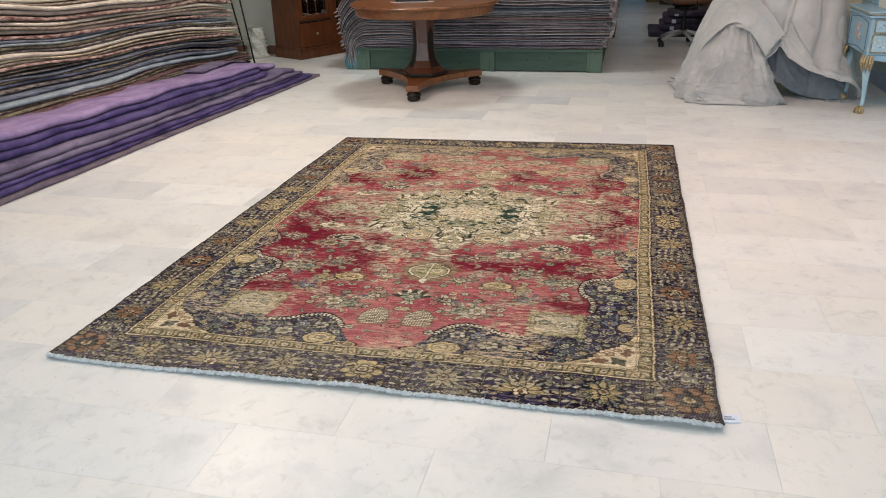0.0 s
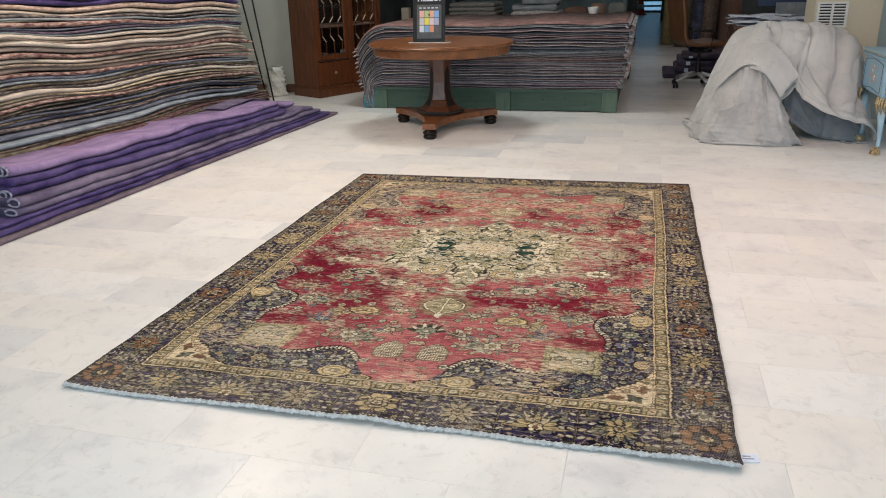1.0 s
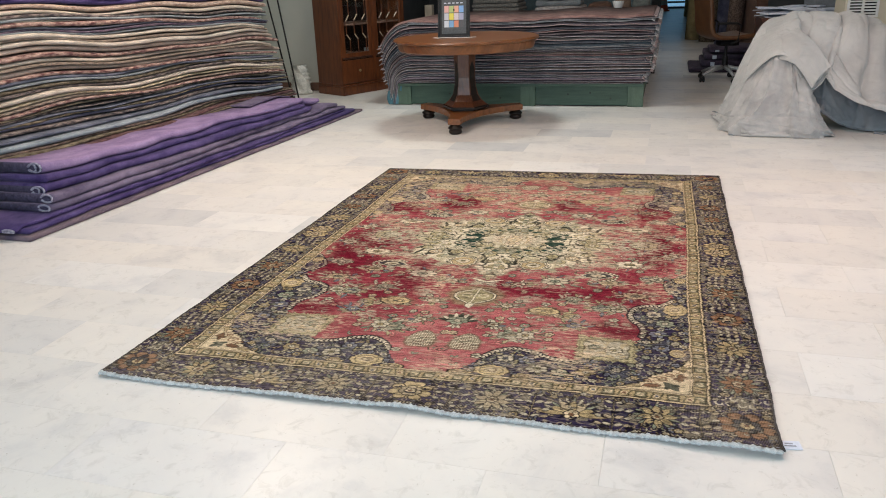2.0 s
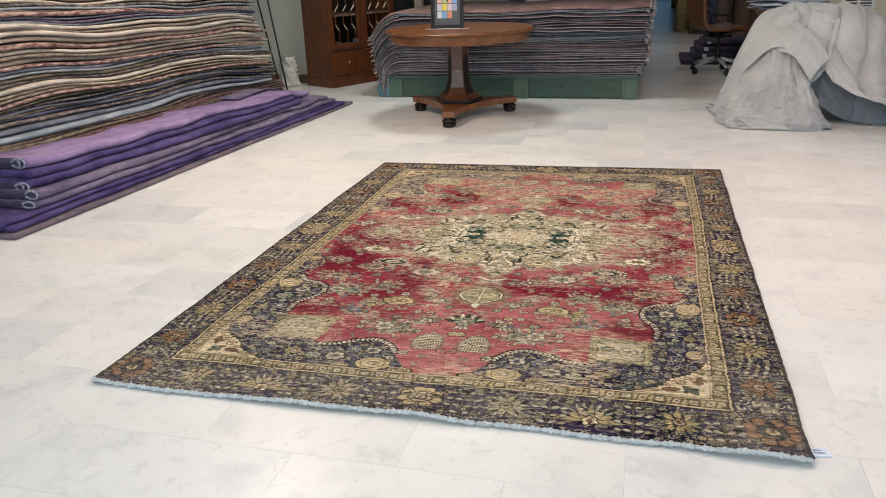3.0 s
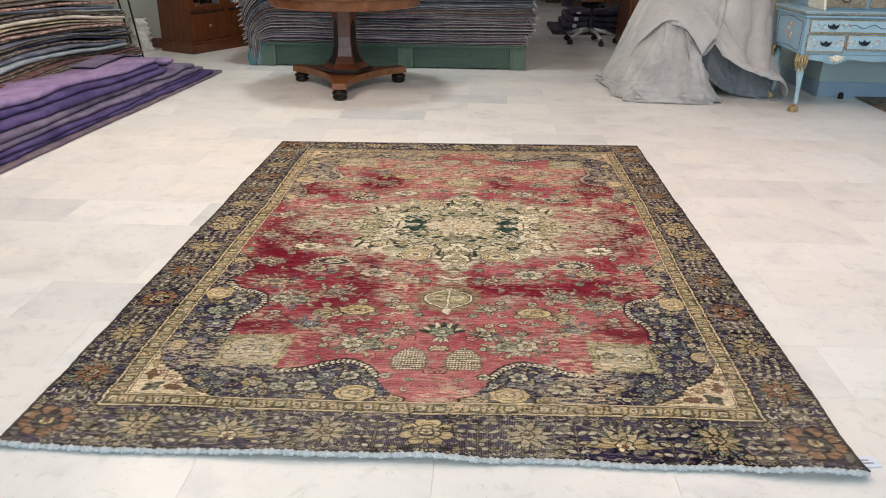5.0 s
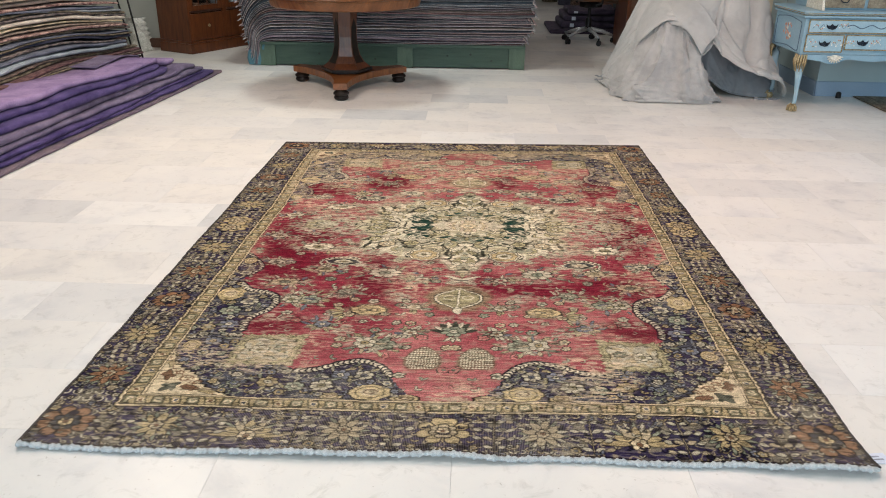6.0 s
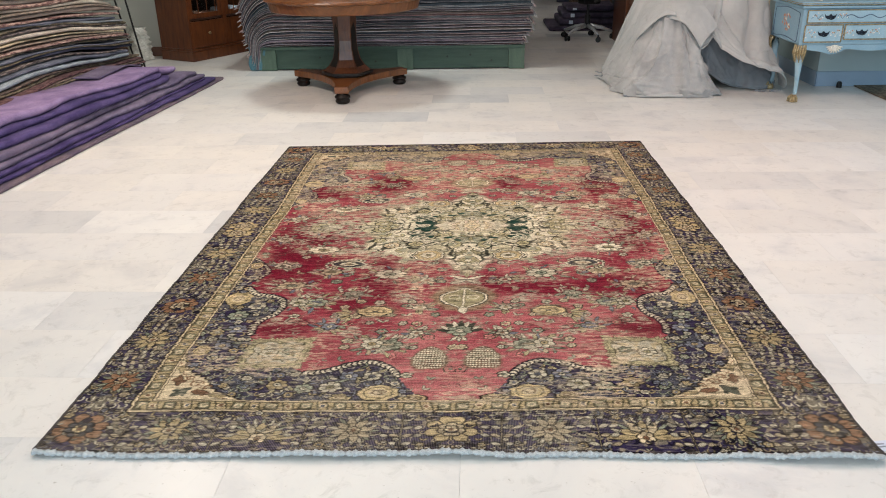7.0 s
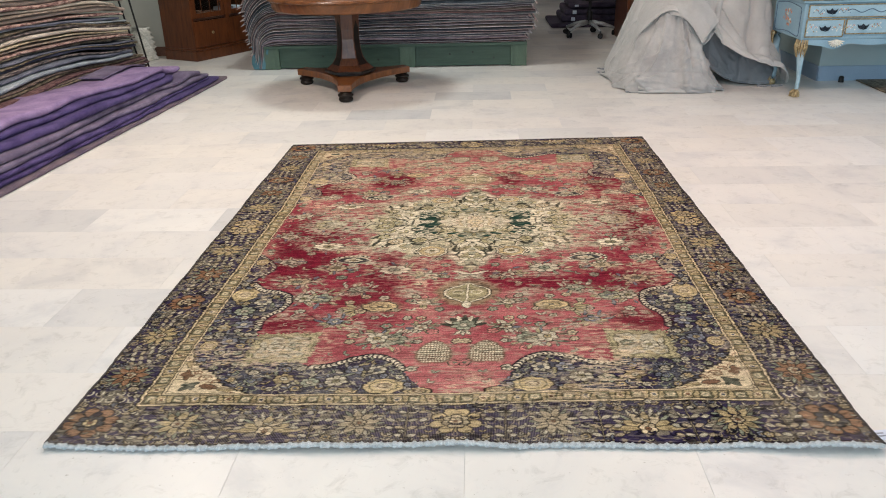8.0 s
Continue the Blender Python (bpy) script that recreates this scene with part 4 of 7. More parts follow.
def vintage_rug():
    art = rug_quarter()
    nu, nv = 1000, 1180
    # rows of knots lie closer at the near end
    ease = np.linspace(0, 1, nv)
    U, V = np.meshgrid(np.linspace(0, 1, nu), 0.62 * ease + 0.38 * ease ** 2)
    u, v = (U - 0.5) * 2 * HALF_W, V * LENGTH
    # hand-woven: the drawing wanders a little, so that no quarter equals another; the far half is shorter
    calm = np.clip(np.minimum(np.minimum(HALF_W - np.abs(u), v), LENGTH - v) / 0.15, 0, 1)
    du = 0.005 * (cloud(u * 70, v * 70, 46, 2) - 0.5) + 0.010 * (cloud(u * 6, v * 6, 41, 3) - 0.5) + 0.020 * (field(u * 1.3, v * 1.3, 42) - 0.5) - 0.028 * np.clip(v, 0, 1.66) * (1 - (u / HALF_W) ** 2)
    du = du + 0.009 * (cloud(u * 26, v * 230, 48, 2) - 0.5)
    dv = 0.005 * (cloud(u * 70, v * 70, 47, 2) - 0.5) + 0.012 * (cloud(u * 6, v * 6, 43, 3) - 0.5) + 0.022 * (field(u * 1.3, v * 1.3, 44) - 0.5)
    a, b = np.abs(u + du * calm), v + dv * calm
    b = np.where(b > HALF_L, (LENGTH - b) * HALF_L / (LENGTH - HALF_L), b)
    ia, ib = np.clip(a / STEP, 0, art.shape[1] - 1.001), np.clip(b / STEP, 0, art.shape[0] - 1.001)
    i0, j0 = ib.astype(int), ia.astype(int)
    fi, fj = (ib - i0)[..., None], (ia - j0)[..., None]
    colour = (art[i0, j0] * (1 - fj) + art[i0, j0 + 1] * fj) * (1 - fi) + (art[i0 + 1, j0] * (1 - fj) + art[i0 + 1, j0 + 1] * fj) * fi
    # fading: the reds bleach to rose and sand in bands, stay deep in others
    reds = np.clip((colour[..., 0] - 1.7 * colour[..., 1]) / 0.14, 0, 1) * (colour[..., 0] > 0.15)
    inner = np.clip(np.minimum(HALF_W - 0.2 - np.abs(u), np.minimum(v - 0.2, 2.9 - v)) / 0.05, 0, 1)
    pale = np.clip((cloud(u * 3.0, v * 2.6, 51, 4) - 0.46) * 3.6, 0, 1) * 0.6
    for pu, pv, su, sv, k in ((0.02, 0.36, 0.30, 0.24, 0.75), (0.20, 0.95, 0.10, 0.36, 0.75), (-0.12, 0.66, 0.10, 0.30, 0.75), (0.36, 0.62, 0.10, 0.20, 0.6), (0.45, 1.45, 0.10, 0.40, 0.6), (0.10, 2.25, 0.30, 0.14, 0.8), (0.55, 2.3, 0.12, 0.25, 0.7), (-0.70, 1.9, 0.12, 0.4, 0.5)):
        pale = np.maximum(pale, k * np.exp(-((u - pu) / su) ** 2 - ((v - pv) / sv) ** 2))
    pale = np.maximum(pale, np.exp(-(((u - 0.1) / 0.55) ** 2 + ((v - 2.55) / 0.20) ** 2)) * 0.6)
    deep = np.zeros_like(u)
    for pu, pv, su, sv in ((-0.31, 1.05, 0.075, 0.22), (-0.38, 0.90, 0.10, 0.10), (-0.66, 1.20, 0.16, 0.18), (0.14, 1.05, 0.08, 0.07), (-0.62, 1.52, 0.08, 0.10), (0.30, 1.00, 0.18, 0.06), (0.60, 1.02, 0.16, 0.10), (-0.38, 2.30, 0.12, 0.13), (0.72, 2.25, 0.10, 0.16), (0.76, 1.62, 0.08, 0.25), (-0.74, 1.45, 0.08, 0.30), (-0.62, 0.70, 0.10, 0.06), (0.64, 0.70, 0.10, 0.06), (0.24, 2.30, 0.06, 0.10), (-0.70, 2.15, 0.12, 0.10)):
        deep = np.maximum(deep, np.exp(-((u - pu) / su) ** 2 - ((v - pv) / sv) ** 2))
    weft = cloud(u * 0.5, v * 22, 55, 3)
    pale = np.clip(1.25 * pale + 0.05 + (weft - 0.5) * 0.7 - 1.5 * deep, 0, 1) * reds * inner
    colour += (PINK - colour) * (0.85 * pale)[..., None]
    medal = np.exp(-((np.hypot(u / 0.50, (v - HALF_L) / 0.45)) ** 4))
    colour += (CRIMSON - colour) * (0.96 * np.clip(deep * 2.0 - 0.2, 0, 1) * np.clip(reds * 1.6 + 0.25 * inner * (1 - medal), 0, 1) * np.clip(0.25 + (weft - 0.3) * 3, 0.8, 1))[..., None]
    # threadbare places where the sandy warps show in short dashes
    bare = np.clip((cloud(u * 4.0, v * 4.5, 57, 4) - 0.49 + 0.10 * np.clip((v - 1.7) / 0.7, 0, 1)) * 7, 0, 1) * inner * np.clip(1 - 1.5 * deep - medal, 0, 1) * np.clip(cloud(u * 45, v * 150, 58, 2) * 7 - 3.2, 0, 1)
    colour += (np.array((0.50, 0.38, 0.26)) - colour) * (0.7 * bare)[..., None]
    far_fade = np.clip((v - 2.55) / 0.25, 0, 1) * np.clip((0.93 - np.abs(u)) / 0.08, 0, 1) * np.clip((2.95 - v) / 0.05, 0, 1)
    colour += (np.array((0.30, 0.24, 0.16)) - colour) * (0.55 * far_fade * np.clip(cloud(u * 8, v * 14, 59) * 4.2 - 1.7, 0.0, 1))[..., None]
    # worn pile: rows of knots, streaks along the weft, dark nap left between them
    streak = cloud(u * 14, v * 200, 61, 2) - 0.5
    knots = np.random.RandomState(3).rand(nv, nu) - 0.5
    colour *= np.exp(0.65 * streak + 0.75 * knots - 0.05)[..., None]
    worn = np.clip((cloud(u * 38, v * 170, 63, 2) - 0.60) * 9, 0, 1) * np.clip(cloud(u * 5, v * 5, 64) * 2.4 - 0.6, 0, 1)
    colour += (np.array((0.38, 0.32, 0.235)) - colour) * (0.55 * worn)[..., None]
    # near the end the pile is worn down to pale warps, every other thread
    threads = np.clip((cloud(u * 2.2, v * 2.6, 66, 3) - 0.36) * 4, 0, 1) * np.exp(-(v / 0.55) ** 2) * (np.arange(nu) % 2)[None, :]
    colour += (np.array((0.40, 0.345, 0.27)) - colour) * (0.34 * threads)[..., None]
    nap = np.clip((cloud(u * 44, v * 150, 65, 2) - 0.60) * 9, 0, 1)
    colour *= (1 - (0.42 - 0.22 * reds) * nap)[..., None]
    light = colour.mean(-1, keepdims=True)
    colour = colour * np.clip(light / 0.20, 0.2, 2.0) ** 0.29
    colour = np.clip(colour, 0.005, 0.9)

    # the sheet: corners, a wavy near end, slight lift along the edges
    near_l, near_r, far_l, far_r = (np.array(p) for p in ((0.0, 0.008), (2.23, 0.038), (0.011, 3.026), (2.215, 3.120)))
    xy = (near_l * (1 - U[..., None]) + near_r * U[..., None]) * (1 - V[..., None]) + (far_l * (1 - U[..., None]) + far_r * U[..., None]) * V[..., None]
    near_end = np.exp(-v / 0.06)
    x = xy[..., 0] + 0.014 * (cloud(V * 16, U * 0 + np.round(U), 71, 3) - 0.5) * np.abs(2 * U - 1) ** 4
    y = xy[..., 1] + near_end * 0.030 * (cloud(U * 9, U * 0, 73, 2) - 0.5)
    z = 0.011 + 0.0016 * (cloud(u * 9, v * 60, 75, 2) - 0.5) + near_end * 0.045 * np.clip(cloud(U * 8, U * 0, 77, 2) - 0.50, 0, 1) + 0.003 * cloud(u * 2, v * 2, 79, 2)
    mesh = bpy.data.meshes.new("wool_face")
    i, j = np.meshgrid(np.arange(nv - 1), np.arange(nu - 1), indexing="ij")
    quads = np.stack((i * nu + j, i * nu + j + 1, (i + 1) * nu + j + 1, (i + 1) * nu + j), -1).reshape(-1, 4).astype(np.int32)
    mesh.vertices.add(nu * nv), mesh.loops.add(quads.size), mesh.polygons.add(len(quads))
    mesh.vertices.foreach_set("co", np.stack((x, y, z), -1).astype(np.float32).ravel())
    mesh.loops.foreach_set("vertex_index", quads.ravel())
    mesh.polygons.foreach_set("loop_start", np.arange(0, quads.size, 4, dtype=np.int32))
    mesh.update(calc_edges=True)
    mesh.validate()
    dye = mesh.color_attributes.new("dye", "FLOAT_COLOR", "POINT")
    dye.data.foreach_set("color", np.concatenate((colour, np.ones(colour.shape[:2] + (1,))), -1).astype(np.float32).ravel())
    mesh.polygons.foreach_set("use_smooth", np.ones(len(quads), dtype=bool))

    wool_m, nodes, links, out = tree_of("knotted_wool")
    tint = nodes.new("ShaderNodeVertexColor")
    tint.layer_name = "dye"
    links.new(tint.outputs["Color"], out.inputs["Base Color"])
    out.inputs["Roughness"].default_value, out.inputs["Specular IOR Level"].default_value = 1.0, 0.03
    place, grain, relief = nodes.new("ShaderNodeNewGeometry"), nodes.new("ShaderNodeTexNoise"), nodes.new("ShaderNodeBump")
    grain.inputs["Scale"].default_value = 330.0
    links.new(place.outputs["Position"], grain.inputs["Vector"])
    relief.inputs["Strength"].default_value, relief.inputs["Distance"].default_value = 0.5, 0.003
    links.new(grain.outputs["Fac"], relief.inputs["Height"]), links.new(relief.outputs[0], out.inputs["Normal"])
    mesh.materials.append(wool_m)

    rug = tagged(new("vintage_rug"), "faded red and navy medallion rug lying on marble", "rug")
    put("wool_face", mesh, rug)
    part("foundation", block(0.004, 2.222, 0.04, 3.03, 0.0, 0.0095, 0.002), BACKING, rug)
    # twisted end cords
    def cord(yy, xx, zz, n=420, size=1.0):
        rows = []
        for k in range(n):
            s = k / (n - 1)
            r = size * (0.0070 + size * 0.0022 * math.sin(k * 1.9) + size * 0.0016 * math.sin(k * 0.7 + 1))
            f = s * (nu - 1)
            q = int(f)
            px, py, pz = xx[q], yy[q], zz[q]
            rows.append([(px, py + 1.25 * r * math.cos(t), max(pz - 0.004 + 0.85 * r * math.sin(t), 0.0006)) for t in np.linspace(0, 2 * math.pi, 9)[:-1]])
        return np.array(rows)
    sheet("end_cord", cord(y[0] - 0.006, x[0], z[0]), [CORD], rug, "pale grey braided end cord", wrap=True, caps=True)
    sheet("end_cord", cord(y[-1] + 0.002, x[-1], z[-1], 300, 0.45), [SELVAGE_DARK], rug, "dark worn end cord", wrap=True, caps=True)
    for q, side in ((0, -1), (nu - 1, 1)):
        ring = []
        for k in range(500):
            f = min(int(k / 499 * (nv - 1)), nv - 1)
            r = 0.0038 + 0.0008 * math.sin(k * 2.3) + 0.0005 * math.sin(k * 0.61)
            ring.append([(x[f, q] + side * 0.001 + 1.2 * r * math.cos(t), y[f, q], max(z[f, q] - 0.003 + r * math.sin(t), 0.0006)) for t in np.linspace(0, 2 * math.pi, 8)[:-1]])
        sheet("side_cord", np.array(ring), [SELVAGE_DARK], rug, "dark overcast side edge", wrap=True, caps=True)
    tag = block(-0.028, 0.028, -0.020, 0.020, 0.001, 0.004, 0.0008)
    tag.transform(pose(2.258, 0.088, 0.0, 0, 0, 8))
    tag_ob = part("paper_tag", tag, PAPER, rug, "small white paper tag at the corner")
    for k in range(2):
        bar = block(-0.018, 0.014 - 0.01 * k, -0.0025, 0.0025, 0.0045, 0.0052, 0.0)
        bar.transform(pose(2.258 + 0.002 * k, 0.082 + 0.012 * k, 0.0, 0, 0, 8))
        part("print_bar", bar, SLATE_INK, tag_ob)
    return rug


SLATE_INK = surface("grey_print", (0.25, 0.27, 0.32), (0.32, 0.34, 0.4), 30, 0.8)
vintage_rug()


# ---- piled rugs along the west wall ----
def folded_layer(name, ys, front, low, high, depth, material, seed, dark_end=False, nose=1.0, label="", round_off=0.07):
    """A folded rug: a rounded nose towards the room, flat behind. front, low and high run along ys; the far end is rounded."""
    last = ys[-1]
    fine = np.concatenate((ys[ys < last - round_off], last - round_off * np.array((1.0, 0.75, 0.5, 0.3, 0.15, 0.06, 0.0))))
    front, low, high = (np.interp(fine, ys, v) for v in (front, low, high))
    rows = []
    for k, y in enumerate(fine):
        short = min((last - y) / round_off, 1.0)
        bend = math.sqrt(max(1 - (1 - short) ** 2, 0.0))
        f, a, b = front[k] - 0.05 * (1 - bend), low[k], high[k]
        mid, half = (a + b) / 2, (b - a) / 2 * 0.99 * (0.50 + 0.50 * bend)
        a, b = mid - half, mid + half
        row = [(f - depth, b - 0.002), (f - depth * 0.5, b - 0.001), (f - 0.10, b)]
        for t in np.linspace(88, -88, 9):
            row.append((f - half * nose + half * nose * math.cos(radians(t)), mid + half * math.sin(radians(t))))
        row += [(f - 0.10, a), (f - depth * 0.5, a + 0.001), (f - depth, a + 0.002)]
        rows.append([(px, y, pz) for px, pz in row])
    # where asked, the closed end faces take the dark shade colour
    ob = sheet(name, np.array(rows), [material] + ([FOLD_SHADE] if dark_end else []), None, "", wrap=True, caps=True, pick=(lambda q: 0) if dark_end else None, cap_slot=1 if dark_end else 0)
    return tagged(ob, label, "rug", "folded rugs in the wall stack")


# dark violet on the fold ends, standing in for shade inside the loops
FOLD_SHADE = surface("fold_hollow_shade_colour", (0.03, 0.026, 0.05), (0.075, 0.065, 0.12), 40, 0.95)


WOOLS = {}
for key, a, b in (("olive", (0.11, 0.088, 0.062), (0.22, 0.18, 0.125)), ("brown", (0.085, 0.062, 0.054), (0.19, 0.14, 0.115)), ("maroon", (0.07, 0.032, 0.04), (0.17, 0.095, 0.09)), ("ice", (0.23, 0.27, 0.31), (0.34, 0.38, 0.42)),
                  ("slate", (0.09, 0.10, 0.14), (0.17, 0.18, 0.23)), ("navy", (0.055, 0.058, 0.10), (0.12, 0.125, 0.18)), ("taupe", (0.20, 0.155, 0.125), (0.32, 0.26, 0.21)), ("straw", (0.46, 0.38, 0.25), (0.60, 0.51, 0.36)),
                  ("charcoal", (0.060, 0.050, 0.055), (0.27, 0.22, 0.20)), ("rose", (0.14, 0.06, 0.06), (0.47, 0.33, 0.28)), ("beige", (0.40, 0.31, 0.26), (0.53, 0.43, 0.365)), ("oat", (0.50, 0.425, 0.35), (0.63, 0.56, 0.48)),
                  ("bluegrey", (0.20, 0.23, 0.25), (0.31, 0.34, 0.36)), ("plum", (0.10, 0.07, 0.11), (0.20, 0.15, 0.19)), ("peach", (0.42, 0.285, 0.225), (0.53, 0.41, 0.335)),
                  ("violet", (0.046, 0.030, 0.120), (0.105, 0.076, 0.205)), ("lilac", (0.24, 0.165, 0.33), (0.34, 0.245, 0.43)), ("mauve", (0.115, 0.092, 0.165), (0.21, 0.17, 0.255)), ("dusk", (0.11, 0.085, 0.13), (0.20, 0.15, 0.17))):
    WOOLS[key] = wool(key + "_wool", a, b, key in ("violet", "lilac", "mauve", "dusk", "oat", "beige", "slate", "bluegrey", "ice", "navy"))
NAMES = {"olive": "olive brown", "brown": "dark brown", "maroon": "maroon", "ice": "pale ice blue", "slate": "slate blue", "navy": "dark navy", "taupe": "taupe", "straw": "straw yellow", "charcoal": "dark patterned", "rose": "rose patterned",
         "beige": "beige", "oat": "pale oatmeal", "bluegrey": "blue-grey", "plum": "plum grey", "peach": "faded peach", "violet": "deep violet", "lilac": "pale lilac", "mauve": "greyish mauve", "dusk": "dusky purple"}

ORDER = ("brown taupe brown olive brown taupe brown olive brown olive maroon olive brown maroon olive brown ice slate charcoal navy olive slate charcoal olive rose taupe straw oat charcoal olive bluegrey slate rose beige taupe oat rose beige oat taupe oat "
         "bluegrey plum slate rose bluegrey charcoal oat peach violet dusk violet violet").split()
run = np.linspace(0.25, 5.22, 170)
rnd = random.Random(11)
weights = []
for k, key in enumerate(ORDER):
    swell = 1 + 0.60 * (cloud(run * 1.1, run * 0 + k * 3.1, 92, 2) - 0.5)
    weights.append((0.70 + 0.55 * rnd.random()) * swell * (1.45 if key in ("oat", "violet", "beige", "peach") else 1.15 if key in ("straw", "ice", "rose") else 0.85))
# the whole stack sags and swells; each rug keeps its share of the height, and the far ends droop
total = 1.30 + 0.16 * (cloud(run * 0.8, run * 0, 94, 2) - 0.5)
scale = total / sum(weights)
base = 0.015 + 0.02 * (field(run * 0.8, run * 0, 91) - 0.5)
for k, key in enumerate(ORDER):
    thick = weights[k] * scale
    gap = thick * 0.15 + 0.006 * np.clip(cloud(run * 1.3, run * 0 + k * 1.9, 99, 2) * 3 - 1.5, 0, 1)
    top = base + thick
    z = (base + top) / 2
    roll_out = 0.045 * (cloud(run * 1.1 + 0.12 * k, run * 0 + k * 0.21, 90, 2) - 0.5)
    lower = np.clip((0.47 - z) / 0.17, 0, 1) * np.clip((4.6 - run) / 1.6, 0, 1)
    front = -2.13 + (run - 1.9) * 0.105 - 0.13 * (z - 0.35) + 0.07 * (cloud(run * 1.7, run * 0 + k * 2.5, 93, 3) - 0.5) + 0.016 * (cloud(run * 9, run * 0 + k * 1.3, 89, 2) - 0.5) + rnd.uniform(-0.030, 0.014) + 0.22 * lower
    sag = roll_out * np.clip(z * 3, 0, 1) - 0.055 * np.clip((run - 4.55) / 0.65, 0, 1) ** 2 * np.clip(z * 2.5 - 0.3, 0, 1)
    shorten = 0.20 * rnd.random() ** 1.5 + 0.17 * max(z.mean() - 0.3, 0)
    ys = 0.25 + (run - 0.25) * (1 - shorten / 5)
    folded_layer("folded_rug", ys, front, base + gap * 0.5 + sag, top - gap * 0.5 + sag, 0.52, WOOLS[key], k, False, 1.45, f"folded {NAMES[key]} wool rug in a tall wall stack", 0.06 + 0.10 * rnd.random())
    base = top

FOLD_EDGE = wool("lilac_grey_fold", (0.25, 0.24, 0.33), (0.40, 0.39, 0.48))
# low pile of purple rugs in front of the stack
run = np.linspace(1.22, 5.40, 130)
base = np.zeros_like(run) + 0.001
PURPLES = (("dusk", 0.030, 0.0, 1.20, 5.44), ("violet", 0.036, -0.030, 1.24, 5.33), ("violet", 0.034, -0.062, 1.20, 5.22), ("mauve", 0.046, -0.075, 1.46, 5.24), ("mauve", 0.050, -0.105, 1.48, 5.10), ("violet", 0.058, -0.125, 1.50, 4.66), ("violet", 0.050, -0.165, 1.53, 4.60), ("lilac", 0.062, -0.195, 1.56, 4.93))
for k, (key, tall, back, y0, y1) in enumerate(PURPLES):
    ys = np.linspace(y0, y1, 150)
    low = np.interp(ys, run, base)
    swell = 1 + 0.75 * (cloud(ys * 1.6, ys * 0 + 1.3 * k, 95, 3) - 0.5)
    if k in (3, 4):
        # the folds swell up past the end of the violet ones and drop at their own end
        swell = swell + 0.75 * np.exp(-((ys - 4.86) / 0.17) ** 2)
    top = low + tall * swell * (0.86 - 0.22 * np.clip((ys - 2.2) / 2.8, 0, 1)) + (0.012 * np.exp(-(ys - y0) / 0.2) if k in (3, 4, 5, 7) else 0)
    front = -1.405 + (ys - 1.25) * 0.066 + back + (0.02 if k == 0 else 0.11) * (cloud(ys * 1.5, ys * 0 + k * 1.7, 96, 3) - 0.5) + 0.012 * (cloud(ys * 7, ys * 0 + k * 2.3, 88, 2) - 0.5)
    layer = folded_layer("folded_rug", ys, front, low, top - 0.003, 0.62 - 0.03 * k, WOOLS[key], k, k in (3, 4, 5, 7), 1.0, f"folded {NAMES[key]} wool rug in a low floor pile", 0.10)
    layer["group"] = "folded rugs in the purple floor pile"
    # the open loop at the near end of the fold
    if k in (2, 3, 4, 5, 7):
        f, mid, half = front[0], (low[0] + top[0]) / 2, (top[0] - low[0]) / 2
        for wide, inner_by in ((0.046, 0.0), (0.030, 0.036)) if k in (5, 7) else ((0.042, 0.0),):
            loop = [(f - wide - inner_by + wide * math.cos(radians(t)) * 0.95, ys[0] - 0.005 - 0.003 * math.cos(radians(2 * t)), mid - 0.05 * inner_by + (half - 0.006) * math.sin(radians(t)) * (1.0 if inner_by == 0 else 0.86)) for t in np.linspace(165, -160, 18)]
            part("turned_edge", tube(loop, 0.0062, 7), FOLD_EDGE, layer, "pale turned-in edge of the fold")
    # what lies above follows the tops, easing down past the end of each fold
    base = np.where((run >= y0) & (run <= y1), np.interp(run, ys, top), base)
    eased = np.convolve(np.pad(base, 6, mode="edge"), np.hanning(15)[1:-1] / np.hanning(15).sum(), "same")[6:-6]
    base = np.maximum(base, eased)

# a thin corner of another rug thrown between pile and stack, and the next pile's end
net = [[(-1.62 - 0.14 * i - 0.01 * j, 4.00 + 0.28 * j, float(np.interp(4.00 + 0.28 * j, ys, top)) + 0.010 + 0.005 * math.sin(2.1 * i + j)) for i in range(3)] for j in range(4)]
tagged(sheet("loose_rug", patch(net, 16, 12), [WOOLS["mauve"]], thick=0.012), "thin greyish mauve rug corner lying on the purple pile", "rug")
run = np.linspace(0.2, 1.13, 12)
base = np.zeros_like(run) + 0.001
for k, (key, tall) in enumerate((("taupe", 0.06), ("mauve", 0.05), ("beige", 0.05))):
    layer = folded_layer("folded_rug", run, np.full_like(run, -1.57 - 0.03 * k), base, base + tall, 0.5, WOOLS[key], k, False, 1.0, f"folded {NAMES[key]} wool rug beside the purple pile")
    layer["group"] = "folded rugs in the next floor pile"
    base = base + tall + 0.001

# ---- green platform with its rugs ----
platform = tagged(thing("display_platform", 0.38, 5.79), "low green-stained pine platform under stacked rugs", "platform")
for y in (0.0, 1.62):
    for x0, x1 in ((-1.265, -1.115), (0.055, 0.205), (1.12, 1.268)):
        part("post", block(x0, x1, y, y + 0.06, 0.004, 0.197, 0.003), GREEN_UP, platform)
for x0, x1 in ((-1.114, 0.054), (0.206, 1.119)):
    part("front_board", block(x0, x1, 0.018, 0.045, 0.012, 0.195, 0.003), GREEN, platform)
    for kx, kz in ((0.36, 0.12), (0.60, 0.135), (0.82, 0.08)):
        knot = lathe(((0.0025, 0.0), (0.010, 0.001), (0.004, 0.003)), 10, pose(x0 + kx * (x1 - x0), 0.0185, kz, 90, 0, 0))
        part("knot", knot, KNOT, platform)
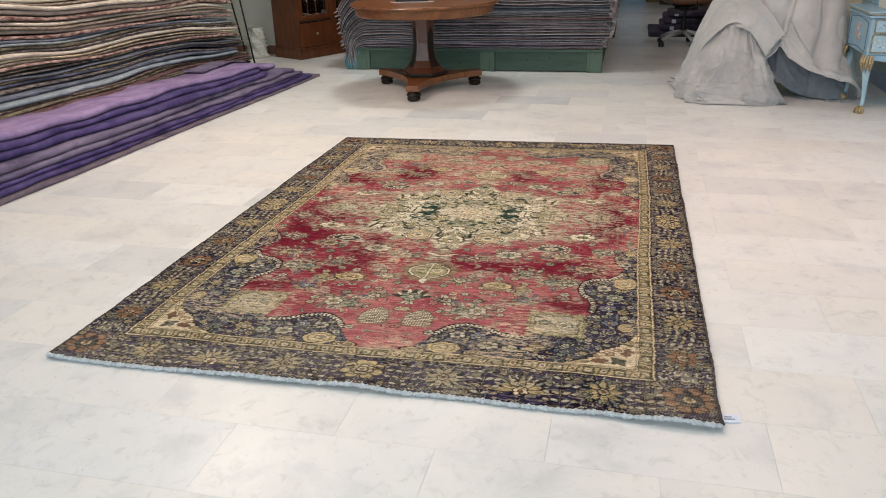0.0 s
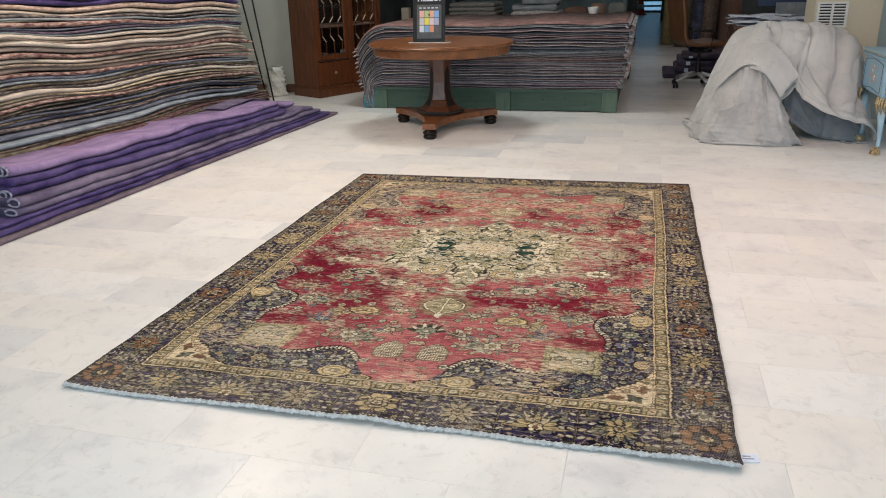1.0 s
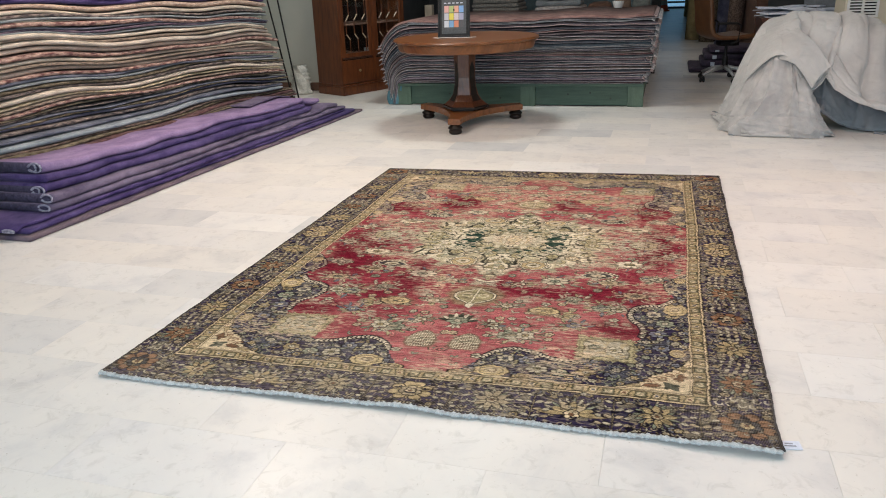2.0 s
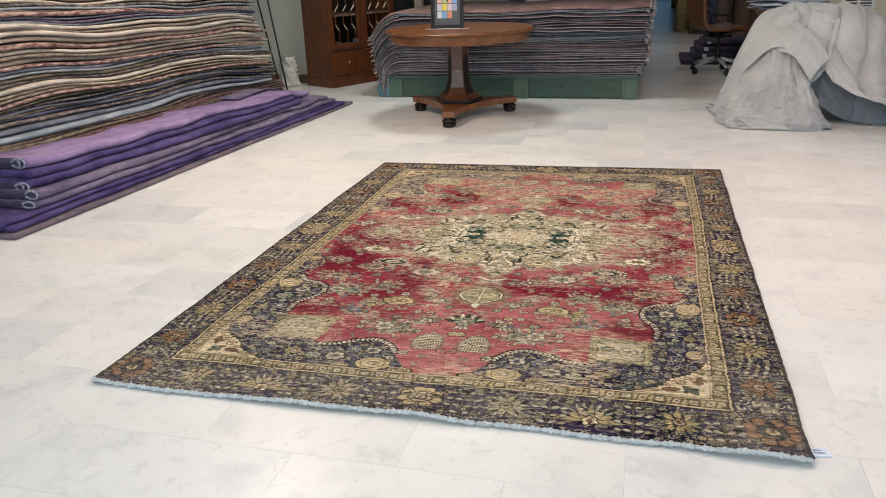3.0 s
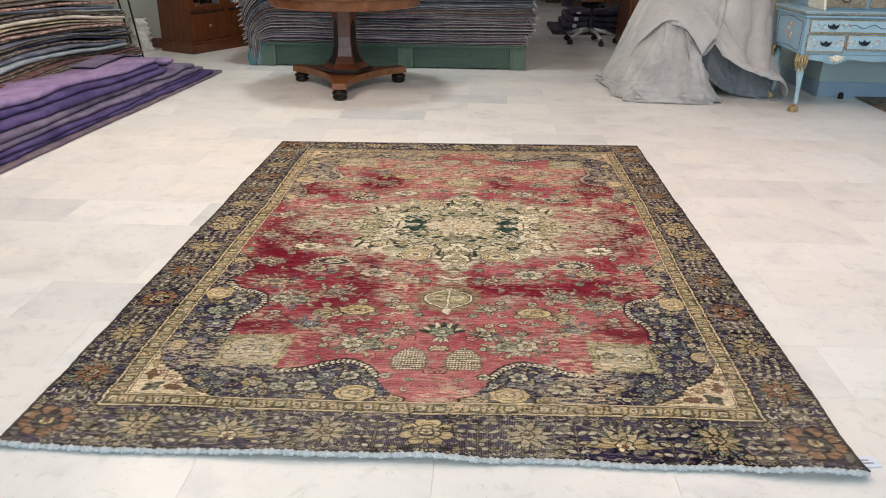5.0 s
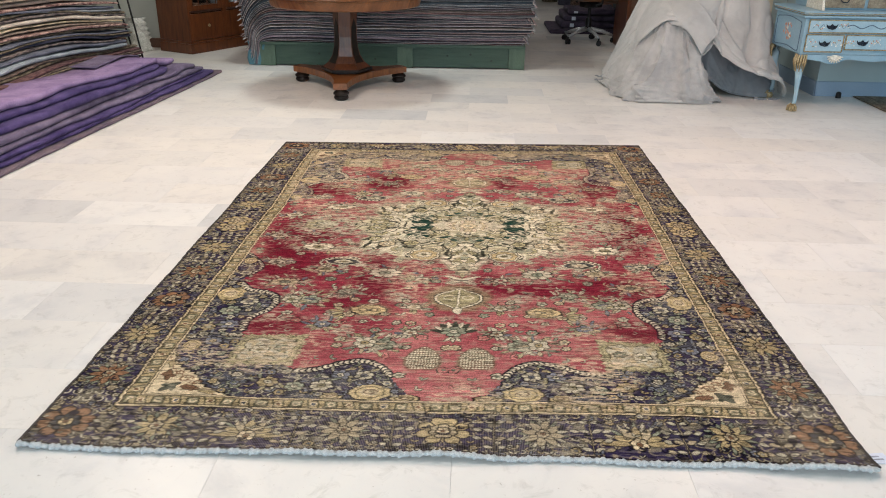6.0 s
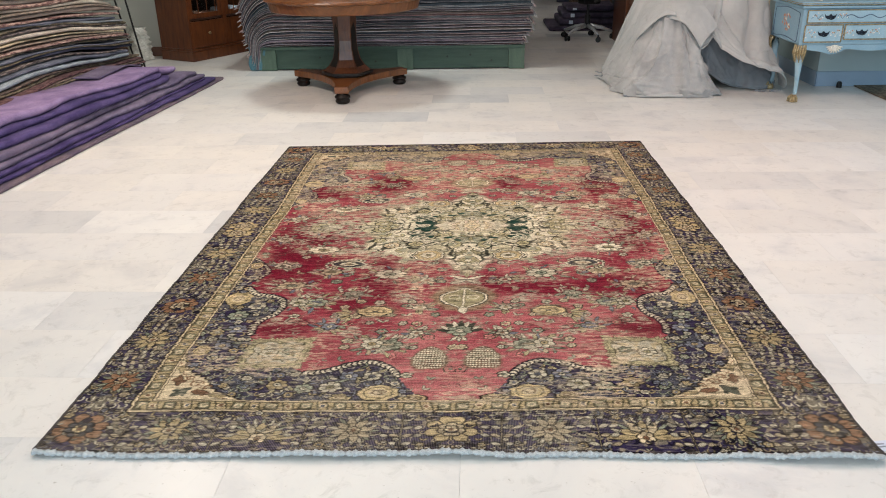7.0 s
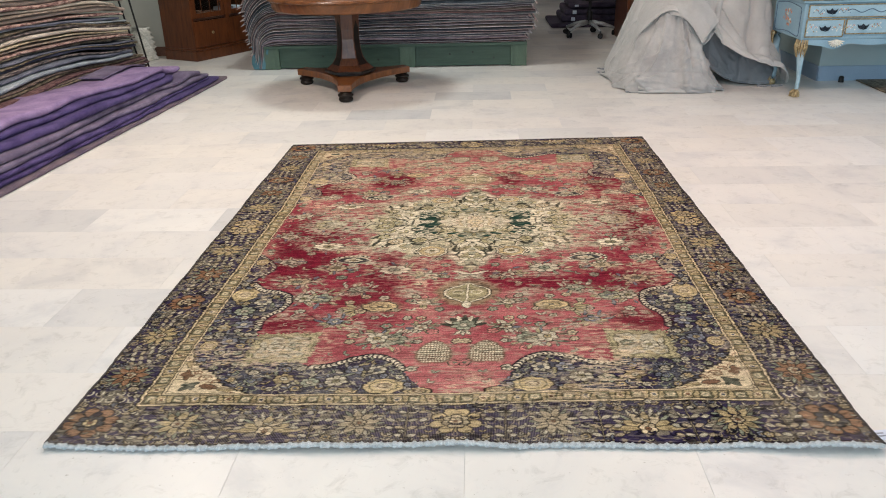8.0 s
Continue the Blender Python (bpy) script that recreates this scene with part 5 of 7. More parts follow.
part("side_board", block(1.225, 1.255, 0.065, 1.615, 0.012, 0.195, 0.003), GREEN, platform)
part("side_board", block(-1.255, -1.225, 0.065, 1.615, 0.012, 0.195, 0.003), GREEN, platform)
for k in range(9):
    part("deck_board", block(-1.27, 1.27, -0.012 + 0.188 * k, 0.170 + 0.188 * k, 0.198, 0.224, 0.003), GREEN, platform)

for key in ("maroon", "mauve", "slate", "dusk", "plum", "bluegrey", "taupe", "navy", "charcoal", "rose"):
    a, b = {"maroon": ((0.10, 0.05, 0.06), (0.15, 0.09, 0.09)), "mauve": ((0.10, 0.085, 0.11), (0.16, 0.135, 0.165)), "slate": ((0.06, 0.07, 0.09), (0.11, 0.12, 0.145)), "dusk": ((0.07, 0.06, 0.075), (0.12, 0.10, 0.115)), "plum": ((0.09, 0.07, 0.085), (0.14, 0.115, 0.125)), "bluegrey": ((0.10, 0.115, 0.13), (0.155, 0.17, 0.185)),
            "taupe": ((0.10, 0.085, 0.08), (0.155, 0.135, 0.125)), "navy": ((0.03, 0.045, 0.06), (0.06, 0.08, 0.10)), "charcoal": ((0.04, 0.04, 0.045), (0.09, 0.085, 0.085)), "rose": ((0.15, 0.08, 0.075), (0.25, 0.15, 0.135))}[key]
    WOOLS["flat_" + key] = wool("flat_" + key + "_wool", tuple(0.9 * v for v in a), tuple(1.05 * v for v in b), True)
STACKED = ("maroon dusk mauve slate plum slate taupe dusk bluegrey mauve dusk plum bluegrey maroon taupe dusk slate bluegrey navy slate charcoal dusk plum maroon slate mauve dusk bluegrey plum rose").split()
rnd = random.Random(21)
count, z_low, z_top = len(STACKED), 0.226, 0.865
shares = [0.45 + 1.1 * rnd.random() for _ in STACKED]
EDGES = [EDGE, surface("grey_rug_edge", (0.20, 0.20, 0.22), (0.40, 0.40, 0.42), 50, 0.95, 300, 0.4, vary=0.2), surface("rosy_rug_edge", (0.28, 0.20, 0.20), (0.50, 0.40, 0.39), 50, 0.95, 300, 0.4, vary=0.2)]
levels = [z_low + (z_top - z_low) * sum(shares[:k]) / sum(shares) for k in range(count + 1)]
for k, key in enumerate(STACKED):
    share = k / (count - 1)
    t = levels[k + 1] - levels[k]
    height = (levels[k] + levels[k + 1]) / 2
    right = 1.65 + rnd.uniform(-0.045, 0.045) + 0.08 * share
    y_front = 5.772 + rnd.uniform(-0.014, 0.030)
    centre, rx, rz = -0.72, 0.145 + 0.27 * share, height - 0.215
    hang = 0.44 - 0.04 * share + rnd.uniform(-0.03, 0.03)
    spine, gone, step, phi = [], 0.0, 0.02, 0.0
    for x in np.linspace(right, centre, 46):
        wave = 0.038 * (cloud(np.array(x * 2.2), np.array(k * 0.30), 97, 2) - 0.5) + 0.010 * (cloud(np.array(x * 7.0), np.array(k * 0.9), 87, 2) - 0.5)
        spine.append((float(x), height + float(wave) * (0.4 + share)))
    while gone < hang:
        if phi < math.pi / 2:
            phi += step / math.hypot(rx * math.cos(phi), rz * math.sin(phi))
            phi = min(phi, math.pi / 2)
            here = (centre - rx * math.sin(phi), 0.215 + rz * math.cos(phi))
        else:
            here = (spine[-1][0] - 0.004, spine[-1][1] - step)
        if here[1] < 0.014:
            break
        spine.append(here)
        gone += step
    rows = []
    for q, (x, z) in enumerate(spine):
        nx, nz = spine[min(q + 1, len(spine) - 1)], spine[max(q - 1, 0)]
        dx, dz = nx[0] - nz[0], nx[1] - nz[1]
        long = math.hypot(dx, dz)
        ox, oz = dz / long, -dx / long
        flat = max(0.35, 1 - 1.2 * max(0, -x - 0.72))
        h = t * 0.5 * 0.86 * flat
        ripple = 0.012 * (float(cloud(np.array(x * 5.0), np.array(k * 1.7), 98, 2)) - 0.5)
        yf = y_front + ripple + 0.03 * max(0, -x - 0.80)
        yb = 7.50 + rnd.uniform(-0.003, 0.003)
        ring = [(yb, 1.0), (yf + 0.02, 1.0), (yf + 0.004, 0.75), (yf, 0.25), (yf - 0.004, -0.25), (yf - 0.007, -0.50), (yf - 0.003, -0.78), (yf + 0.012, -1.0), (yb, -1.0)]
        rows.append([(x + ox * h * s, yy, z + oz * h * s) for yy, s in ring])
    ob = sheet("stacked_rug", np.array(rows), [WOOLS["flat_" + key], EDGES[k % 3]], None, "", wrap=True, caps=True, pick=lambda j, both=rnd.random() < 0.55: 1 if j == 5 or (both and j == 4) else 0, cap_slot=1)
    tagged(ob, f"flat {NAMES[key]} rug with pale edge draped in the platform stack", "rug", "rugs stacked on the platform")
    # pale knotted fringe at both ends
    for end, name in ((spine[-1], "fringe"), (spine[0], "fringe")):
        bm = bmesh.new()
        for q in range(64):
            yy = y_front + 0.004 + q * 0.0265 + rnd.uniform(-0.01, 0.01)
            sx = -1 if end is spine[-1] else 1
            p = Vector((end[0], yy, end[1]))
            drop = Vector((0.016 * sx, 0, -0.010)) if sx > 0 or share > 0.35 else Vector((-0.004, 0, -0.012))
            if p.z + drop.z * 1.5 > 0.012:
                tube([p, p + drop * 0.9 + Vector((0, 0, rnd.uniform(-0.004, 0.006))), p + drop * rnd.uniform(1.2, 2.2)], 0.0032, 4, bm)
        if len(bm.verts):
            tagged(part(name, bm, EDGES[k % 3], ob, "pale knotted fringe"), kind="stuff")
        else:
            bm.free()


TEAL = surface("teal_cloth", (0.05, 0.14, 0.18), (0.09, 0.21, 0.26), 12, 0.9, 300, 0.3)
hang = [[(-1.00 + 0.085 * j + 0.012 * math.sin(1.7 * i + j), 5.80 + 0.010 * math.sin(2.3 * j + 0.8 * i), 0.225 - 0.0545 * i) for j in range(3)] for i in range(5)]
tagged(sheet("teal_cloth", patch(hang, 20, 14), [TEAL], thick=0.010), "teal cloth hanging to the floor beside the green platform", "cloth")


# ---- round pedestal table ----
def pedestal_table(x, y):
    t = tagged(thing("pedestal_table", x, y), "round polished walnut pedestal table with tripod base", "table")
    part("tabletop", lathe(((0.0, 0.735), (0.628, 0.735), (0.645, 0.741), (0.650, 0.750), (0.645, 0.760), (0.632, 0.765), (0.0, 0.765)), 72, pose(0.0, 0.07, 0)), WALNUT, t, smooth=False)
    part("apron", lathe(((0.0, 0.662), (0.598, 0.662), (0.606, 0.670), (0.618, 0.715), (0.622, 0.734), (0.0, 0.734)), 72, pose(0.0, 0.07, 0)), WALNUT, t)
    # six-sided pillar, flaring in a hollow curve
    def hexagon(r, turn=-54):
        return [(r * math.cos(radians(60 * k + turn)), r * math.sin(radians(60 * k + turn))) for k in range(6)]
    bm = bmesh.new()
    rings = []
    profile = [(0.100, 0.664), (0.098, 0.60), (0.093, 0.50), (0.092, 0.42), (0.098, 0.34), (0.115, 0.27), (0.150, 0.215), (0.192, 0.180), (0.200, 0.174)]
    for r, z in profile:
        rings.append([bm.verts.new((px, py, z)) for px, py in hexagon(r)])
    for low, high in zip(rings, rings[1:]):
        for k in range(6):
            bm.faces.new((low[k], high[k], high[(k + 1) % 6], low[(k + 1) % 6]))
    bm.faces.new(rings[0]), bm.faces.new(rings[-1][::-1])
    part("pillar", bm, WALNUT_UP, t)
    # dark lancet panels on the pillar's faces
    for k in range(3):
        turn = 120 * k - 24
        apothem = lambda r: r * math.cos(radians(30)) + 0.0025
        width = lambda r: r * 0.36
        side = []
        for r, z in profile[2:7]:
            side.append((apothem(r), width(r), z))
        bm = bmesh.new()
        left = [bm.verts.new((a, -w, z)) for a, w, z in side]
        right = [bm.verts.new((a, w, z)) for a, w, z in side]
        tip = bm.verts.new((apothem(0.096), 0.0, 0.565))
        bm.faces.new((left[0], right[0], tip))
        for q in range(len(side) - 1):
            bm.faces.new((left[q + 1], right[q + 1], right[q], left[q]))
        extra = bmesh.ops.extrude_face_region(bm, geom=bm.faces[:])
        bmesh.ops.translate(bm, verts=[v for v in extra["geom"] if isinstance(v, bmesh.types.BMVert)], vec=(-0.006, 0, 0))
        bmesh.ops.recalc_face_normals(bm, faces=bm.faces[:])
        bm.transform(pose(0, 0, 0, 0, 0, turn))
        part("inlay_panel", bm, EBONY, t, "black lancet-shaped inlay")
    part("collar", prism(hexagon(0.215), 0.150, 0.174, 0.006), EBONY, t, "black moulded collar")
    part("collar", prism(hexagon(0.185), 0.136, 0.150, 0.004), EBONY, t, "black moulded collar")
    # hollow-sided triangular platform with three arms
    feet = [math.atan2(4.305 - y, 0.142 - x), math.atan2(5.07 - y, -0.338 - x), math.atan2(5.11 - y, 0.525 - x)]
    outline = []
    for k in range(3):
        a0, a1 = feet[k], feet[(k + 2) % 3]
        while a1 < a0:
            a1 += 2 * math.pi
        nxt = min((f - a0) % (2 * math.pi) for f in feet if abs((f - a0) % (2 * math.pi)) > 0.1)
        d, s = np.array((math.cos(a0), math.sin(a0))), np.array((-math.sin(a0), math.cos(a0)))
        p0, p1 = d * 0.545 - s * 0.055, d * 0.545 + s * 0.055
        e, f = np.array((math.cos(a0 + nxt), math.sin(a0 + nxt))), np.array((-math.sin(a0 + nxt), math.cos(a0 + nxt)))
        q0, q1 = d * 0.44 + s * 0.058, e * 0.44 - f * 0.058
        m = (d + e) / np.linalg.norm(d + e) * 0.125
        outline += [tuple(p0), tuple(p1), tuple(q0)]
        for u in np.linspace(0.12, 0.88, 7):
            outline.append(tuple((1 - u) ** 2 * q0 + 2 * u * (1 - u) * m + u * u * q1))
        outline.append(tuple(q1))
    # order the outline round the centre
    ordered = sorted(outline, key=lambda p: math.atan2(p[1], p[0]))
    part("tripod_base", prism(ordered, 0.085, 0.136, 0.005), WALNUT, t)
    for a in feet:
        fx, fy = 0.495 * math.cos(a), 0.495 * math.sin(a)
        foot = part("bun_foot", lathe(((0.0, 0.0), (0.040, 0.0), (0.052, 0.008), (0.058, 0.022), (0.052, 0.036), (0.046, 0.040), (0.060, 0.046), (0.062, 0.056), (0.054, 0.066), (0.044, 0.070), (0.046, 0.084), (0.0, 0.084)), 28, pose(fx, fy, 0)), EBONY, t, "dark turned bun foot", True)
    return t


pedestal_table(0.11, 4.82)

# framed card on the table
card = tagged(thing("tabletop_sign", 0.045, 4.72, 0.767, 5), "black framed card with a colour chart on the table", "sign")
lean = pose(0, 0, 0.006, -9, 0, 0)
def leaning(bm):
    bm.transform(lean)
    return bm
part("backing", leaning(block(-0.137, 0.137, 0.004, 0.012, 0.0, 0.44, 0.003)), BLACK_PLASTIC, card)
frame_bm = block(-0.142, -0.128, -0.006, 0.006, 0.0, 0.44, 0.003)
for b in ((0.128, 0.142, 0.0, 0.44), (-0.1275, 0.1275, 0.0, 0.014), (-0.1275, 0.1275, 0.426, 0.44)):
    block(b[0], b[1], -0.006, 0.006, b[2], b[3], 0.003, frame_bm)
part("frame", leaning(frame_bm), BLACK_PLASTIC, card)
CHART_GREY = surface("chart_grey_print", (0.055, 0.065, 0.072), (0.075, 0.085, 0.092), 20, 0.5)
part("chart", leaning(block(-0.108, 0.108, 0.0008, 0.0035, 0.03, 0.315, 0.0)), CHART_GREY, card, "dark grey printed chart")
SWATCHES = ((0.72, 0.42, 0.38), (0.45, 0.55, 0.22), (0.75, 0.42, 0.30), (0.22, 0.42, 0.75), (0.55, 0.55, 0.60), (0.78, 0.70, 0.10), (0.66, 0.58, 0.62), (0.40, 0.42, 0.58), (0.62, 0.66, 0.72), (0.20, 0.40, 0.66), (0.70, 0.28, 0.16), (0.09, 0.09, 0.10))
for k, c in enumerate(SWATCHES):
    i, j = k % 4, k // 4
    m = surface("swatch_print", c, tuple(0.95 * v for v in c), 10, 0.5, speck=0.03)
    part("colour_swatch", leaning(block(-0.085 + 0.0435 * i, -0.0455 + 0.0435 * i, -0.0005, 0.0006, 0.208 - 0.062 * j, 0.264 - 0.062 * j, 0.0)), m, card)
for i in range(5):
    part("print_bar", leaning(block(-0.088 + 0.036 * i, -0.066 + 0.036 * i, -0.0003, 0.0006, 0.283, 0.291, 0.0)), PAPER, card)
letters = bpy.data.curves.new("greeting", "FONT")
letters.body, letters.size, letters.align_x, letters.extrude, letters.offset = "HELLO!", 0.062, "CENTER", 0.0006, 0.0016
shell = new("letters_source", letters)
bpy.context.view_layer.update()
text_mesh = bpy.data.meshes.new_from_object(shell.evaluated_get(bpy.context.evaluated_depsgraph_get()))
bpy.data.objects.remove(shell)
text_mesh.transform(lean @ pose(0, -0.001, 0.345, 90, 0, 0))
text_mesh.materials.append(PAPER)
put("lettering", text_mesh, card, "white printed word HELLO!")
part("easel_strut", tube([(0.0, 0.03, 0.24), (0.0, 0.16, 0.001)], 0.006, 6), BLACK_PLASTIC, card)
foot_bm = tube([(-0.19, 0.02, 0.003), (-0.16, -0.01, 0.003), (0.16, -0.01, 0.003), (0.19, 0.02, 0.003)], 0.003, 6)
part("wire_foot", foot_bm, WHITE_PLASTIC, card, "white wire foot")

# ---- glazed bookcase ----
# pale colour puts the bright reflection into the slanting bars
BAR_GLINT = surface("bar_painted_glint", (0.34, 0.25, 0.17), (0.46, 0.36, 0.26), 20, 0.25)
cab = tagged(thing("glazed_bookcase", -1.75, 6.36, 0, math.degrees(math.atan2(0.884, 0.467))), "tall mahogany bookcase with lattice glazed doors", "bookcase")
CW, CD = 1.02, 0.46
part("plinth", block(-0.012, CW + 0.012, -0.012, CD, 0.001, 0.10, 0.006), MAHOGANY, cab)
part("plinth_moulding", block(-0.006, CW + 0.006, -0.006, CD, 0.1005, 0.125, 0.008), MAHOGANY, cab)
for x in (0.0, CW - 0.025):
    part("side_panel", block(x, x + 0.025, 0.0, CD, 0.126, 2.0, 0.003), MAHOGANY, cab)
# black back and dark brown shelves put the interior's shade into their colour
part("back_panel", block(0.026, CW - 0.026, CD - 0.015, CD, 0.126, 2.0, 0.0), EBONY, cab)
part("top_board", block(-0.03, CW + 0.03, -0.03, CD, 2.001, 2.05, 0.01), MAHOGANY, cab)
part("centre_post", block(0.488, 0.532, 0.001, 0.03, 0.126, 2.0, 0.003), MAHOGANY, cab)
for z in (0.40, 0.78, 1.16, 1.54):
    part("shelf", block(0.026, CW - 0.026, 0.03, CD - 0.016, z, z + 0.02, 0.002), BROWN_SKIRT, cab)
for x0, x1 in ((0.027, 0.487), (0.533, CW - 0.027)):
    drawer = part("drawer", block(x0, x1, 0.002, 0.02, 0.13, 0.395, 0.006), MAHOGANY, cab)
    part("drawer_pull", lathe(((0.006, 0.0), (0.006, 0.012), (0.016, 0.018), (0.014, 0.026), (0.0, 0.028)), 16, pose((x0 + x1) / 2, 0.002, 0.27, 90, 0, 0)), GOLD, drawer, "small brass pull")
    door = part("door", block(x0, x0 + 0.05, 0.002, 0.026, 0.425, 1.995, 0.004), MAHOGANY, cab)
    for b in ((x1 - 0.05, x1, 0.425, 1.995), (x0 + 0.051, x1 - 0.051, 0.425, 0.475), (x0 + 0.051, x1 - 0.051, 1.945, 1.995)):
        part("door_rail", block(b[0], b[1], 0.002, 0.026, b[2], b[3], 0.004), MAHOGANY, door)
    pane = part("pane", block(x0 + 0.051, x1 - 0.051, 0.016, 0.019, 0.476, 1.944, 0.0), GLASS, door)
    pane.visible_shadow = False
    inner = x1 - x0 - 0.10
    for q in range(3):
        cx = x0 + 0.05 + inner * (q + 0.5) / 3
        z, s = 0.476, 1
        while z < 1.92:
            part("glazing_bar", tube([(cx + 0.024 * s, 0.009, z), (cx + 0.024 * s, 0.009, min(z + 0.15, 1.944))], 0.0045, 4), MAHOGANY, door)
            if z + 0.21 < 1.944:
                part("slanted_bar", tube([(cx + 0.024 * s, 0.008, z + 0.15), (cx - 0.024 * s, 0.008, z + 0.21)], 0.0065, 4), BAR_GLINT, door, "slanting glazing bar coloured pale like a reflection")
            z, s = z + 0.21, -s
rnd = random.Random(31)
for z in (0.42,):
    x = 0.06
    while x < CW - 0.14:
        w, h = rnd.uniform(0.08, 0.16), rnd.uniform(0.03, 0.07)
        bundle = block(x, x + w, 0.10, 0.30, z + 0.001, z + h, 0.01)
        bundle.transform(cab.matrix_world)
        tagged(part("shelf_bundle", bundle, (GREY_FABRIC, PAPER, BROWN_FABRIC)[rnd.randrange(3)]), "small folded bundle lying on the bookcase shelf", "bundle", "bundles in the bookcase")
        x += w + rnd.uniform(0.02, 0.1)

# crumpled plastic bag and leaning rods in the corner
bag_rows = []
for k, z in enumerate(np.linspace(0.004, 0.34, 14)):
    r = (0.105 + 0.02 * math.sin(3 * k)) * (1 - 0.35 * (k / 13) ** 2)
    bag_rows.append([((r + 0.025 * math.sin(5 * t + k * 0.9) + 0.012 * math.sin(11 * t + 2 * k)) * math.cos(t) - 2.36, 0.8 * (r + 0.02 * math.cos(4 * t + k)) * math.sin(t) + 6.52, z) for t in np.linspace(0, 2 * math.pi, 29)[:-1]])
tagged(sheet("plastic_bag", np.array(bag_rows), [surface("translucent_plastic", (0.50, 0.51, 0.47), (0.66, 0.66, 0.62), 14, 0.3, 60, 0.5)], wrap=True, caps=True), "crumpled pale plastic bag standing beside the bookcase", "bag")
for k, (p, q) in enumerate((((-2.02, 5.62, 0.0), (-2.30, 5.52, 1.9)), ((-1.93, 5.58, 0.0), (-2.16, 5.58, 1.75)))):
    rod = tagged(thing("leaning_rod", *p), "thin black rod leaning beside the rug stack", "rod", "rods leaning by the stack")
    part("shaft", tube([(0, 0, 0.004), tuple(Vector(q) - Vector(p))], 0.009, 8), BLACK_PLASTIC, rod)
    part("cap", lathe(((0.012, 0.0), (0.014, 0.01), (0.012, 0.03)), 10), BLACK_PLASTIC, rod)

# ---- painted bureau ----
def scroll(points, radius, material, parent, label="", name="painted_scroll"):
    return part(name, tube(points, radius, 5), material, parent, label)


bureau = tagged(thing("painted_bureau", 3.552, 4.22), "pale blue painted bureau with gilt trim and claw feet", "bureau")
BW, BD = 1.25, 0.58
part("carcass", block(0.0, BW, 0.0, BD, 0.425, 0.685, 0.012), BLUE_PAINT, bureau)
part("top_moulding", block(-0.020, BW + 0.02, -0.020, BD, 0.686, 0.702, 0.006), BLUE_PAINT, bureau)
part("gilt_fillet", block(-0.014, BW + 0.014, -0.014, BD, 0.7025, 0.710, 0.003), GOLD, bureau)
part("writing_top", block(-0.030, BW + 0.03, -0.030, BD, 0.7105, 0.732, 0.007), BLUE_PAINT, bureau)
part("gilt_edge", block(-0.0335, BW + 0.0335, -0.0335, BD, 0.7175, 0.7225, 0.002), GOLD, bureau)
# drawers with gilt frames, pulls and painted sprays
def pull(cx, z, parent):
    bat = ((-0.042, 0.018), (-0.028, 0.004), (-0.012, 0.007), (0.0, 0.020), (0.012, 0.007), (0.028, 0.004), (0.042, 0.018), (0.036, -0.006), (0.020, -0.018), (0.0, -0.013), (-0.020, -0.018), (-0.036, -0.006))
    plate = prism(bat, 0.0, 0.003, 0.0, pose(cx, -0.0105, z, 90, 0, 0))
    tube([(cx - 0.026, -0.016, z + 0.006), (cx - 0.020, -0.026, z - 0.012), (cx, -0.028, z - 0.018), (cx + 0.020, -0.026, z - 0.012), (cx + 0.026, -0.016, z + 0.006)], 0.0042, 6, plate)
    part("pull", plate, IRON, parent, "dark iron bail pull on a bat-wing plate")


rnd = random.Random(41)
for x0, x1, z0, z1, pulls in ((0.035, BW - 0.035, 0.588, 0.668, (0.19, BW - 0.19)), (0.030, 0.290, 0.452, 0.565, (0.16,)), (0.315, BW - 0.315, 0.470, 0.565, (0.43, BW - 0.43)), (BW - 0.290, BW - 0.030, 0.452, 0.565, (BW - 0.16,))):
    drawer = part("drawer", block(x0, x1, -0.010, -0.0005, z0, z1, 0.004), BLUE_PANEL, bureau)
    rim = block(x0 - 0.005, x1 + 0.005, -0.013, -0.001, z0 - 0.0075, z0 - 0.0005, 0.002)
    for b in ((x0 - 0.005, x1 + 0.005, z1 + 0.0005, z1 + 0.0075), (x0 - 0.0075, x0 - 0.0005, z0, z1), (x1 + 0.0005, x1 + 0.0075, z0, z1)):
        block(b[0], b[1], -0.013, -0.001, b[2], b[3], 0.002, rim)
    part("gilt_rim", rim, GOLD, drawer)
    for cx in pulls:
        pull(cx, (z0 + z1) / 2, drawer)
        for side in (-1, 1):
            for k in range(7):
                bx, bz = cx + side * (0.055 + 0.011 * k), (z0 + z1) / 2 + rnd.uniform(-0.030, 0.030)
                blossom = lathe(((0.0015, 0.0), (0.0055, 0.0006), (0.002, 0.0016)), 7, pose(bx, -0.0101, bz, 90, 0, 0))
                part("painted_blossom", blossom, (CREAM_PAINT, ROSE_PAINT, GOLD)[k % 3], drawer)
            scroll([(cx + side * (0.05 + 0.012 * k), -0.0104, (z0 + z1) / 2 + 0.016 * math.sin(1.6 * k)) for k in range(8)], 0.0016, (CREAM_PAINT if z0 < 0.58 else NAVY_PAINT), drawer)
    if z0 > 0.58:
        scroll([(0.30 + 0.012 * k, -0.0104, 0.628 + 0.012 * math.sin(0.55 * k)) for k in range(52)], 0.003, NAVY_PAINT, drawer)
